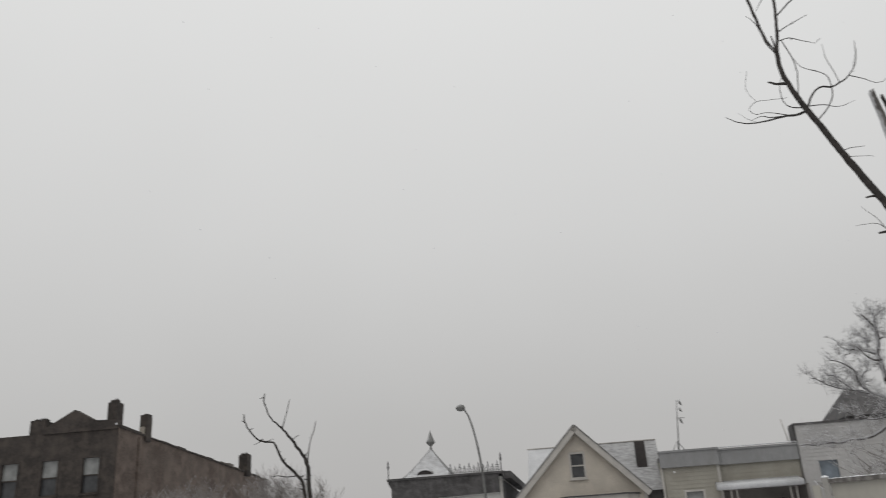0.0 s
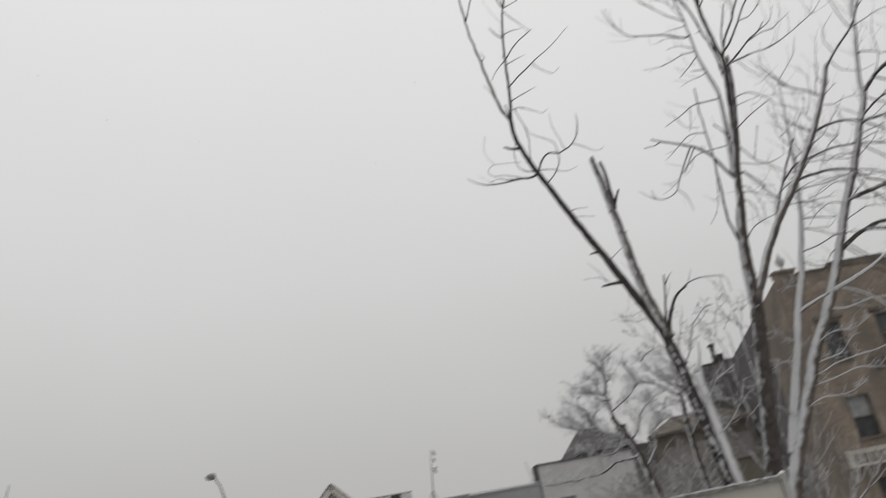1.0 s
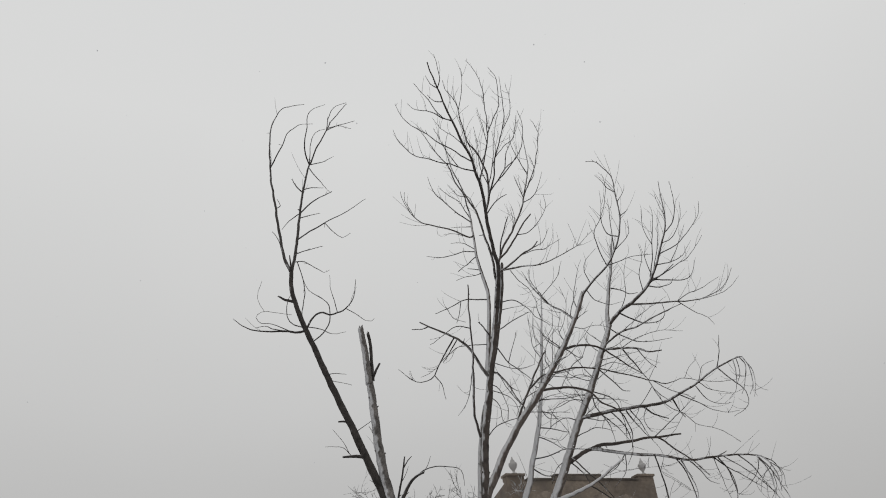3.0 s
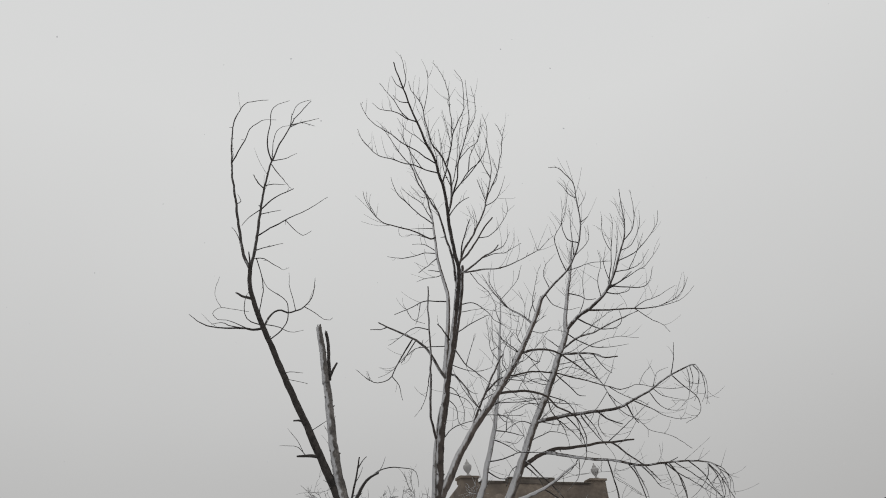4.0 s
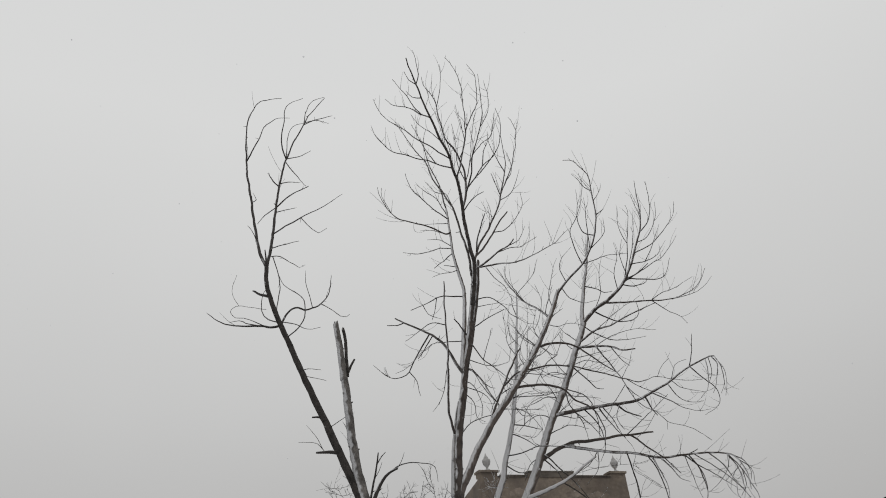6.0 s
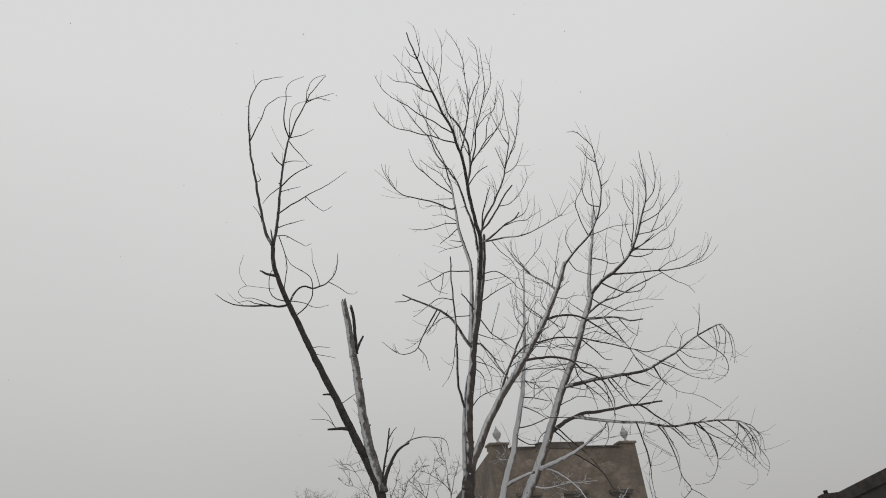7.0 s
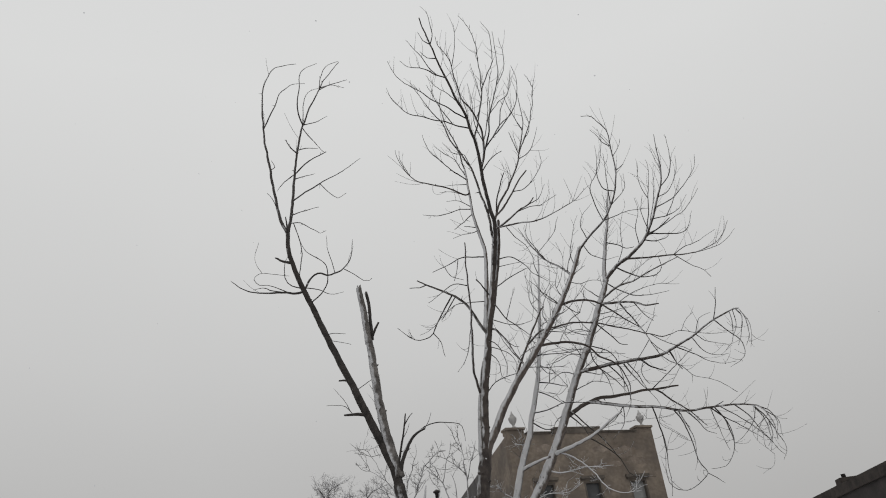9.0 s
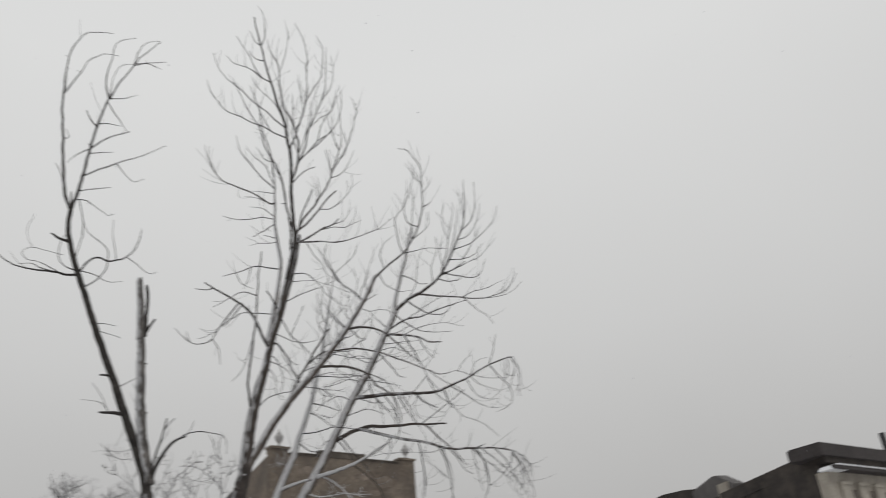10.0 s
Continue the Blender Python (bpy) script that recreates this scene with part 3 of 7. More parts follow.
def grey_building():
    h = thing("house", STREET @ Matrix.Translation((11.35, 0, 0)) @ Matrix.Diagonal((1, 1, 1.02, 1)), "pale grey boarded building with dark roof edge", "house", "houses along the street")
    holes = [(0.8, 4.0, 1.05, 1.05)]
    part("front_wall", pierced(0, 5.7, 0, 6.9, -0.2, 0.05, holes), STUCCO, h)
    part("wall", Shape().box(0, 5.7, 0.052, 0.9, 0, 6.9), STUCCO, h)
    part("siding", boards(0.02, 5.68, 0.3, 6.85, -0.202, 0.19, holes=holes), STUCCO, h)
    part("roof_edge", Shape().box(-0.1, 5.75, -0.27, 0.9, 6.9, 7.0), SHINGLE, h)
    part("side_flashing", Shape().box(-0.12, -0.004, -0.1, 0.9, 6.1, 6.9), SHINGLE, h)
    for hole in holes:
        window(h, *hole, -0.205, BLUE_GLASS, STUCCO, sash=False, proud=0.01)
    can = part("canopy", Shape().prism([(0.2, 2.5), (1.1, 2.3), (1.1, 2.4), (0.2, 2.62)], -1.0, -0.2), FASCIA, h)
    part("canopy_snow", Shape().prism([(0.2, 2.63), (1.1, 2.41), (1.1, 2.48), (0.2, 2.72)], -1.0, -0.2), SNOW, can)
    part("vent_pipe", rounded().tube([(-0.3, 0.5, 5.9), (-0.35, 0.5, 6.5), (-0.5, 0.5, 7.35)], 0.03, 0.025, 6), TRIM, h)


def antenna():
    a = thing("roof_antenna", STREET @ Matrix.Translation((5.2, 0.8, 6.07)), "thin roof mast with two small dishes on a tripod", "antenna")
    part("mast", rounded().tube([(0, 0, 0), (0.14, 0, 1.5), (0.3, 0, 3.05)], 0.035, 0.025, 6), LAMP_GREY, a)
    for i in range(3):
        w = 2 * math.pi * i / 3 + 0.4
        part("leg", rounded().tube([(0.55 * math.cos(w), 0.35 * math.sin(w), 0), (0, 0, 0.75)], 0.025, 0.02, 5), LAMP_GREY, a)
    for z, r, s in ((2.85, 0.2, 1), (2.45, 0.15, 1), (1.85, 0.22, 1)):
        d = rounded()
        d.lathe([(0.02, 0), (r * 0.6, 0.03), (r, 0.1)], 10)
        me = part("dish", d, LAMP_GREY, a)
        me.matrix_local = Matrix.Translation((0.12 * s + 0.098 * z, -0.05, z)) @ Matrix.Rotation(radians(75), 4, (0.3, 1, 0))
    part("rung", Shape().box(0.14, 0.58, -0.015, 0.015, 2.0, 2.03), LAMP_GREY, a)


def rear_houses():
    f = thing("house", STREET @ Matrix.Translation((17.6, 15, 0)), "distant house with a dark gabled roof behind bare branches", "house", "houses behind")
    part("wall", Shape().box(1.2, 7, 0, 8, 0, 9.1), GREY_BRICK, f)
    part("roof", Shape().add([(0.8, -0.4, 9.104), (5.0, -0.4, 9.104), (5.0, 8.4, 9.104), (0.8, 8.4, 9.104), (2.3, 4, 11.5), (3.7, 4, 11.5)],
                             [(0, 1, 5, 4), (1, 2, 5), (2, 3, 4, 5), (3, 0, 4), (0, 3, 2, 1)]), SHINGLE, f)
    part("chimney", Shape().box(5.6, 6.3, 3.6, 4.3, 9.104, 11.3), DARK_BRICK, f)
    b = thing("house", pose(-5.9, 58, 0, 0, 0, 4), "brown house with a low hipped roof and dark window band", "house", "houses behind")
    part("wall", Shape().box(0, 6.5, 0, 8, 0, 8.2), OLIVE, b)
    part("window_band", Shape().box(0.3, 6.2, -0.12, -0.004, 5.8, 7.4), PORCH_SHADE_TONE, b)
    part("eave", Shape().box(-0.3, 6.8, -0.5, 8.3, 8.2, 8.35), BROWNSTONE_DARK, b)
    part("roof", Shape().add([(-0.3, -0.5, 8.35), (6.8, -0.5, 8.35), (6.8, 8.3, 8.35), (-0.3, 8.3, 8.35), (1.6, 3.5, 9.8), (4.6, 3.5, 9.8)],
                             [(0, 1, 5, 4), (1, 2, 5), (2, 3, 4, 5), (3, 0, 4), (0, 3, 2, 1)]), BROWNSTONE_DARK, b)


white_house()
gable_house()
green_house()
grey_building()
antenna()
rear_houses()


# ---------------------------------------------------------------- tall brown building
def tall_building():
    h = thing("apartment_building", pose(3.89, 45.84, 0, 0, 0, 21.8), "tall brown rendered building with parapet piers and stone urns", "apartment building")
    W, H = 9.7, 13.45
    inv = h.matrix_world.inverted()
    far = inv @ Vector((0.66, 66.0, 0))
    far2 = inv @ Vector((10.0, 68.5, 0))
    rows = ((10.62, 1.04, 2.05), (6.7, 1.2, 2.1), (2.7, 1.1, 2.05))
    holes = [(x - w / 2, t - hh, w, hh) for t, w, hh in rows for x in (1.91, 4.91, 7.92)]
    part("front_wall", pierced(0, W, 0, H, 0, 0.35, holes), BROWNSTONE, h)
    n0 = Vector((far.x, far.y, 0)).normalized() * 0.36
    part("wall", Shape().slab([(n0.x, 0.353), (W, 0.353), (far2.x, far2.y), (far.x, far.y)], 0, H), BROWNSTONE, h)
    d = Vector((far.x, far.y, 0)).normalized()
    side = Vector((-d.y, d.x, 0)) * 0.05
    a, b = d * 7.5, Vector((far.x, far.y, 0))
    part("side_wall", Shape().slab([((a).x, (a).y), (b.x, b.y), (b + side).xy[:], (a + side).xy[:]][::-1], 0, H), GREY_BRICK, h, "grey weathered side wall")
    # parapet, dropped between the piers and raised in the middle
    part("parapet", Shape().box(1.25, 3.0, -0.05, 0.3, H, 13.52).box(3.0, 6.1, -0.05, 0.3, H, 13.76).box(6.1, 8.6, -0.05, 0.3, H, 13.52), BROWNSTONE_DARK, h)
    part("coping", Shape().box(1.25, 3.0, -0.09, 0.33, 13.52, 13.57).box(3.0, 6.1, -0.09, 0.33, 13.76, 13.81).box(6.1, 8.6, -0.09, 0.33, 13.52, 13.57), BROWNSTONE_DARK, h)
    for x in (0.0, 8.6):
        p = part("pier", Shape().box(x, x + 1.1, -0.006, 0.5, H, 13.7).box(x - 0.06, x + 1.16, -0.11, 0.56, 13.7, 13.82), BROWNSTONE, h)
        u = rounded().lathe([(0.17, 13.82), (0.17, 13.9), (0.07, 13.95), (0.07, 14.05), (0.19, 14.2), (0.24, 14.38), (0.23, 14.48), (0.12, 14.55), (0.14, 14.6), (0.06, 14.7), (0.03, 14.84)],
                            14, (x + 0.62, 0.2))
        part("urn", u, STUCCO, p, "weathered stone urn")
    # storeys
    rw = random.Random(8)
    for cx, cz, rx, rz in ((7.4, 12.3, 1.1, 0.34), (8.2, 11.75, 0.8, 0.24), (5.9, 12.5, 0.7, 0.2), (6.6, 11.6, 0.6, 0.18), (2.2, 12.6, 0.6, 0.25), (1.0, 9.6, 0.35, 0.9)):
        n = 26
        ring = [(cx + rx * math.cos(2 * math.pi * i / n) * rw.uniform(0.7, 1.1), cz + rz * math.sin(2 * math.pi * i / n) * rw.uniform(0.65, 1.15)) for i in range(n)]
        part("plaster_patch", Shape().prism(ring, -0.006, 0.05), PLASTER, h)
    sign = part("sign_board", Shape().box(0.3, W - 0.3, -0.3, 0, 3.3, 4.02).box(0.24, W - 0.24, -0.34, 0, 4.02, 4.1), SIGN_WHITE, h, "weathered white sign board with dark lettering")
    x, k = 0.55, 0
    while x < W - 0.8:
        wide = (0.3, 0.24, 0.34, 0.28)[k % 4]
        if k % 7 != 5:
            part("letter_bar", Shape().box(x, x + wide * 0.36, -0.315, -0.302, 3.42, 3.9).box(x + wide * 0.62, x + wide, -0.315, -0.302, 3.42, 3.9), DARK_ROOF, sign)
        x += wide + 0.12
        k += 1
    for k, (top, w, hh) in enumerate(rows):
        for i, x in enumerate((1.91, 4.91, 7.92)):
            curtain = k == 1 or i == 2
            window(h, x - w / 2, top - hh, w, hh, -0.005, GLASS_CURTAIN if curtain else GLASS, BROWNSTONE_DARK, back=0.26, proud=0.004, lower=GLASS)
            if k == 0:
                part("window_hood", Shape().box(x - 0.78, x + 0.78, -0.16, 0, top + 0.18, top + 0.34).box(x - 0.72, x + 0.72, -0.09, 0, top + 0.1, top + 0.18), BROWNSTONE_DARK, h)
    part("balcony_ledge", Shape().box(3.25, 6.6, -0.34, 0, 8.28, 8.42).box(3.35, 6.5, -0.22, 0, 8.1, 8.28).box(3.5, 3.75, -0.26, 0, 7.8, 8.1).box(6.1, 6.35, -0.26, 0, 7.8, 8.1).box(4.1, 5.75, -0.06, 0, 7.72, 8.02), BROWNSTONE_DARK, h, "dark stone ledge on brackets")
    r = thing("rear_building", pose(-1.75, 67.5, 0), "grey rear building with flat roof and chimney pots", "building")
    part("wall", Shape().box(0, 2.35, 0, 8, 0, 13.75), GREY_BRICK, r)
    part("coping", Shape().box(-0.08, 2.43, -0.08, 8, 13.75, 13.9), DARK_BRICK, r)
    ch = part("chimney", Shape().box(1.0, 1.9, 0.3, 0.9, 13.9, 14.5), DARK_BRICK, r)
    part("chimney_pot", rounded().lathe([(0.16, 14.5), (0.15, 15.2), (0.3, 15.25), (0.3, 15.35), (0.05, 15.5)], 10, (1.2, 0.6)), DARK_ROOF, ch)


tall_building()


# ---------------------------------------------------------------- old brick building with chimneys
def old_brick():
    a = math.degrees(math.atan2(3.5, 6.5))
    h = thing("brick_building", pose(-45.5, 28.76, 0, 0, 0, a), "old dark brick building with gable and crumbling chimneys", "brick building")
    inv = h.matrix_world.inverted()
    far = inv @ Vector((-67.4, 60.2, 0))
    top = 10.0
    holes = [(x - 0.55, z, 1.12, 2.1) for x in (-1.6, -4.25, -6.85, -9.45) for z in (6.3, 2.6)]
    part("front_wall", pierced(-16, 0, 0, top, 0, 0.35, holes), DARK_BRICK, h)
    n0 = Vector((far.x, far.y, 0)).normalized() * 0.36
    part("wall", Shape().slab([(-16, 0.353), (n0.x, 0.353), (far.x, far.y), (far.x - 16, far.y)], 0, top), DARK_BRICK, h)
    d = Vector((far.x, far.y, 0)).normalized()
    side = Vector((d.y, -d.x, 0)) * 0.06
    b = Vector((far.x, far.y, 0))
    part("side_wall", Shape().slab([(side.x * 0.1, side.y * 0.1), side.xy[:], (b + side).xy[:], b.xy[:]], 0, top), RED_BRICK, h, "faded red brick side wall")
    part("gable", Shape().prism([(-4.9, top - 0.05), (0.0, top - 0.05), (-0.1, top + 0.5), (-1.55, top + 0.55), (-2.9, top + 1.3), (-4.7, top + 0.35)], -0.1, 0.5), DARK_BRICK, h)
    n = 22
    for i in range(n):
        p, q = d * (38.3 * i / n), d * (38.3 * (i + 0.92) / n)
        z = top + random.uniform(0, 0.14)
        w = side * 2.5
        part("coping_stone", Shape().slab([(p - w).xy[:], (p + w).xy[:], (q + w).xy[:], (q - w).xy[:]], top, z + 0.05), DARK_BRICK, h)

    for f0, f1, z in ((0.55, 0.6, 0.2), (0.61, 0.65, 0.3), (0.66, 0.71, 0.16)):
        p, q, w = d * (38.3 * f0), d * (38.3 * f1), side * 3.2
        part("loose_coping", Shape().slab([(p - w).xy[:], (p + w).xy[:], (q + w).xy[:], (q - w).xy[:]], top + 0.1, top + z), STONE_SNOW, h)

    def chimney(p, w, dd, z0, z1, cap=True):
        s = Shape().box(p.x - w, p.x + w, p.y - dd, p.y + dd, z0, z1 - 0.2)
        for i in range(4):
            for j in range(2):
                x0, y0 = p.x - w + i * w / 2, p.y - dd + j * dd
                s.box(x0, x0 + w / 2 - 0.012, y0, y0 + dd - 0.012, z1 - 0.199, z1 - random.choice((0.0, 0.0, 0.06, 0.13)))
        c = part("chimney", s, DARK_BRICK, h)
        if cap:
            part("snow_cap", rounded().lathe([(w * 0.8, z1 - 0.05), (w * 0.62, z1 + 0.1), (w * 0.2, z1 + 0.2)], 9, (p.x, p.y)), TURRET_SNOW, c)
        return c

    chimney(Vector((-5.4, 0.6, 0)), 0.5, 0.5, top - 0.3, top + 0.95)
    chimney(Vector((-0.62, 0.6, 0)), 0.3, 0.4, top - 0.3, top + 1.75)
    ch = chimney(d * 4.3, 0.24, 0.35, top - 0.3, top + 1.45, False)
    q = d * 4.3
    part("render_patch", Shape().box(q.x - 0.25, q.x + 0.12, q.y - 0.365, q.y - 0.352, top + 0.1, top + 0.62), CREAM_STONE, ch, "pale rendered patch")
    chimney(d * 29.3, 0.45, 0.45, top - 0.3, top + 1.75)
    for i, hole in enumerate(holes):
        window(h, *hole, -0.005, GLASS_CURTAIN if i % 2 == 0 else GLASS, DARK_BRICK, back=0.2, proud=0.02, lower=GLASS)
    part("downpipe", rounded().tube([(d * 3.1 + side * 1.5 + Vector((0, 0, z)))[:] for z in (2, 5, 8, 9.8)], 0.09, 0.09, 6), RED_BRICK, h)


old_brick()


# ---------------------------------------------------------------- dark terrace on the other side
def dark_terrace():
    h = thing("terrace", pose(25, 38, 0, 0, 0, 0), "long dark brick terrace with arched window hoods", "terrace")

    def along(profile, x0, x1):
        """An outline in y, z pushed from x0 to x1."""
        s = Shape().prism([(y, z) for y, z in profile], x0, x1)
        s.v = [(y, x, z) for x, y, z in s.v]
        s.f = [f[::-1] for f in s.f]
        return s

    part("wall", along([(-3, 0), (42, 0), (42, 9.4), (5, 9.22), (3.6, 9.3), (1.5, 9.17), (0.6, 9.0), (-3, 8.6)], 0.05, 11), DARK_ROOF, h, "dark weathered brick wall")
    part("parapet", along([(0.55, 8.9), (42.1, 9.2), (42.1, 9.86), (6.8, 9.6), (5, 9.64), (3.6, 9.66), (1.5, 9.46), (0.55, 9.3)], -0.1, 0.5), DARK_BRICK, h)
    part("end_gable", along([(-3.05, 8.4), (0.6, 8.6), (0.6, 9.2), (-1.3, 9.5), (-1.7, 9.48), (-3.05, 8.8)], -0.12, 0.5), GREY_BRICK, h, "grey gable end")
    part("gable_pier", Shape().box(-0.2, 0.3, -2.6, -1.75, 6.5, 9.0), CREAM_STONE, h, "cream stone pier")
    part("chimney", Shape().box(0.2, 1.2, 5.7, 7.0, 9.2, 9.84), DARK_BRICK, h)
    ch = part("chimney", Shape().box(0.2, 1.4, 16.0, 16.8, 9.3, 10.1), DARK_BRICK, h)
    part("chimney_pot", rounded().lathe([(0.16, 10.1), (0.14, 10.35), (0.17, 10.37)], 8, (0.7, 16.5)), DARK_ROOF, ch)
    k = 12
    for y in (0.5, 3.2, 5.9, 8.6, 11.3):
        ring = [(y + r * math.cos(math.pi * i / k), 6.9 + r * math.sin(math.pi * i / k)) for r in (0.8,) for i in range(k + 1)] \
            + [(y + 0.55 * math.cos(math.pi * (k - i) / k), 6.9 + 0.5 * math.sin(math.pi * (k - i) / k)) for i in range(k + 1)]
        n = len(ring)
        sh = Shape()
        sh.v = [(x, u, z) for x in (-0.16, 0.06) for u, z in ring]
        sh.f = [(i, i + 1, n - 2 - i, n - 1 - i) for i in range(k)] + [(i, n + i, n + (i + 1) % n, (i + 1) % n) for i in range(n)]
        ho = part("arched_hood", sh, BROWNSTONE, h, "weathered arched stone hood")
        part("arched_pane", Shape().add([(-0.02, y + 0.55 * math.cos(math.pi * i / k), 6.9 + 0.5 * math.sin(math.pi * i / k)) for i in range(k + 1)]
                                        + [(-0.02, y - 0.55, 5.0), (-0.02, y + 0.55, 5.0)], [tuple(range(k + 3))]), GLASS, ho)
    c = thing("corner_building", pose(24.0, 28.0, 0, 0, 0, 18.6), "dark corner building with heavy cornice, snowy ledge and cream pilasters", "building")
    inv = c.matrix_world.inverted()
    s = inv @ Vector((24.9, 36.2, 0))
    part("wall", Shape().slab([(0, 0), (12, 0), (12, 9), (s.x, s.y)], 0, 8.0), DARK_BRICK, c)
    part("cornice", Shape().slab([(-0.12, -0.45), (12, -0.45), (12, 9), (s.x - 0.12, s.y)], 8.0, 8.56), DARK_BRICK, c)
    part("parapet", Shape().slab([(-0.4, -0.6), (12, -0.6), (12, 2), (-0.4, 0.95)], 8.25, 8.72).slab([(-0.34, -0.54), (12, -0.54), (12, 1.9), (-0.34, 0.9)], 8.72, 8.77), DARK_ROOF, c)
    part("ledge", Shape().box(-0.5, 12, -1.0, -0.45, 7.62, 7.76), DARK_ROOF, c)
    part("ledge_snow", Shape().box(-0.3, 12, -1.02, -0.45, 7.764, 7.81).box(-0.62, 0.5, -0.9, -0.3, 7.6, 7.74, 0.08), SNOW, c, "strip of snow on the ledge")
    part("frieze", Shape().box(-0.3, 12, -0.5, 0, 6.5, 7.62), CREAM_STONE, c)
    for i in range(7):
        x = 0.25 + i * 1.2
        part("pilaster", Shape().box(x, x + 0.62, -0.62, -0.5, 4.8, 7.1).box(x - 0.04, x + 0.66, -0.68, -0.5, 7.1, 7.22), CREAM_STONE, c)
        part("recess", Shape().box(x + 0.68, x + 1.14, -0.53, -0.504, 4.8, 6.95), BROWNSTONE_DARK, c)
    part("roof_post", Shape().box(6.3, 6.5, 0.2, 0.4, 8.82, 9.9), IRON, c)


dark_terrace()


# ---------------------------------------------------------------- street lamp
def street_lamp():
    az = radians(-33.8)
    lp = thing("street_lamp", pose(40 * math.sin(az), 40 * math.cos(az), 0, 0, 0, 34), "tall grey street lamp with curved arm", "street lamp")
    part("pole", rounded().tube(spline([(0, 0, 0), (-0.02, 0, 2.5), (-0.08, 0, 4.5), (-0.2, 0, 5.9), (-0.38, 0, 7.0), (-0.6, 0, 7.8), (-0.78, 0, 8.12)], 0.3), 0.1, 0.04, 10, power=0.6), LAMP_GREY, lp)
    part("base", rounded().lathe([(0.24, 0), (0.24, 0.5), (0.16, 0.7)], 10), LAMP_GREY, lp)
    hd = rounded().lathe([(0.02, -0.16), (0.12, -0.14), (0.2, -0.06), (0.21, 0.02), (0.16, 0.12), (0.05, 0.17)], 12)
    hob = part("lamp_head", hd, LAMP_GREY, lp, "rounded grey lamp head")
    hob.matrix_local = Matrix.Translation((-0.95, 0, 8.2)) @ Matrix.Diagonal((1.1, 0.95, 1.0, 1))


street_lamp()


# ---------------------------------------------------------------- panel fence
def panel_fence():
    x0, y0, x1, y1 = -3.04, 13.75, 0.27, 14.13
    L = math.hypot(x1 - x0, y1 - y0)
    f = thing("panel_fence", pose(x0, y0, 0, 0, 0, math.degrees(math.atan2(y1 - y0, x1 - x0))), "pale painted panel fence with snow along its top rail", "fence")
    H = 2.22
    n = 3
    w = L / n
    for i in range(n):
        part("panel", Shape().box(i * w + 0.012, (i + 1) * w - 0.012, 0, 0.03, 0.05, H - 0.02), PANEL, f)
    for i in range(1, n):
        part("batten", Shape().box(i * w - 0.03, i * w + 0.03, -0.012, -0.001, 0.05, H - 0.03), BATTEN, f)
    for x in (-0.05, L + 0.05):
        part("post", Shape().box(x - 0.045, x + 0.045, -0.05, 0.05, 0, H + 0.05), BATTEN, f)
        part("post_snow", rounded().lathe([(0.055, H + 0.05), (0.045, H + 0.07), (0.015, H + 0.085)], 8, (x, 0.0)), SNOW, f)
    cap = Shape()
    m = 40
    prof = [(-0.06, H - 0.04), (0.08, H - 0.04), (0.08, H + 0.03), (-0.06, H + 0.03)]
    cap.add([(i * L / m, y, z) for i in range(m + 1) for y, z in prof],
            [(i * 4 + k, i * 4 + (k + 1) % 4, i * 4 + 4 + (k + 1) % 4, i * 4 + 4 + k) for i in range(m) for k in range(4)] + [(3, 2, 1, 0), tuple(m * 4 + k for k in range(4))])
    part("top_rail", cap, FENCE_CAP, f)
    sn = rounded()
    m = 160
    for i in range(m + 1):
        x = i * L / m
        hgt = 0.006 + 0.01 * noise.noise(Vector((x * 9, 0, 2))) + 0.012 * noise.noise(Vector((x * 31, 3, 2)))
        sn.v += [(x, -0.063, H + 0.026), (x, -0.05, H + 0.032 + hgt * 0.6), (x, 0.01, H + 0.033 + hgt), (x, 0.075, H + 0.03 + hgt * 0.7), (x, 0.085, H + 0.02)]
    sn.f += [(i * 5 + k, i * 5 + 5 + k, i * 5 + 6 + k, i * 5 + 1 + k) for i in range(m) for k in range(4)]
    part("rail_snow", sn, SNOW, f, "ridge of snow")
    part("end_strip", Shape().box(-0.25, -0.14, -0.02, 0.03, 0, H - 0.05), PANEL, f)


panel_fence()


# ---------------------------------------------------------------- trees
class Tree:
    def __init__(self, label, x, y, bark, twig_bark, seed, hairs=1.0, sunk=0.0):
        self.ob = thing("tree", pose(x, y, sunk), label, "tree", "bare trees")
        self.bark, self.twig_bark = bark, twig_bark
        self.fine, self.snowy, self.hairs, self.slim = Shape(), None, hairs, seed != 5
        self.knobbly = seed == 9
        self.rnd = random.Random(seed)
        self.wood = []


def sprout(tree, path, r, count, size, rise=0.5):
    """Fine twigs along a path, curving upwards."""
    rd = tree.rnd
    for _ in range(count):
        i = rd.randrange(len(path) // 3, max(len(path) // 3 + 1, int(len(path) * 0.86)))
        p = path[i]
        along = (path[min(i + 1, len(path) - 1)] - path[max(i - 1, 0)]).normalized()
        out = Vector((rd.uniform(-1, 1), rd.uniform(-1, 1), rd.uniform(-0.3, 1))).normalized()
        d = (along * 0.9 + out * 0.9).normalized()
        ln = size * rd.uniform(0.55, 1.5) * (1.15 - 0.55 * i / len(path))
        bend = Vector((rd.uniform(-0.2, 0.2), rd.uniform(-0.2, 0.2), rd.uniform(-0.05, 0.12)))
        q = [p]
        for k in range(5):
            d = (d + bend + Vector((rd.uniform(-0.06, 0.06), rd.uniform(-0.06, 0.06), rise * 0.3))).normalized()
            q.append(q[-1] + d * (ln / 5))
        tree.fine.tube(q, r, r * 0.5, 3)


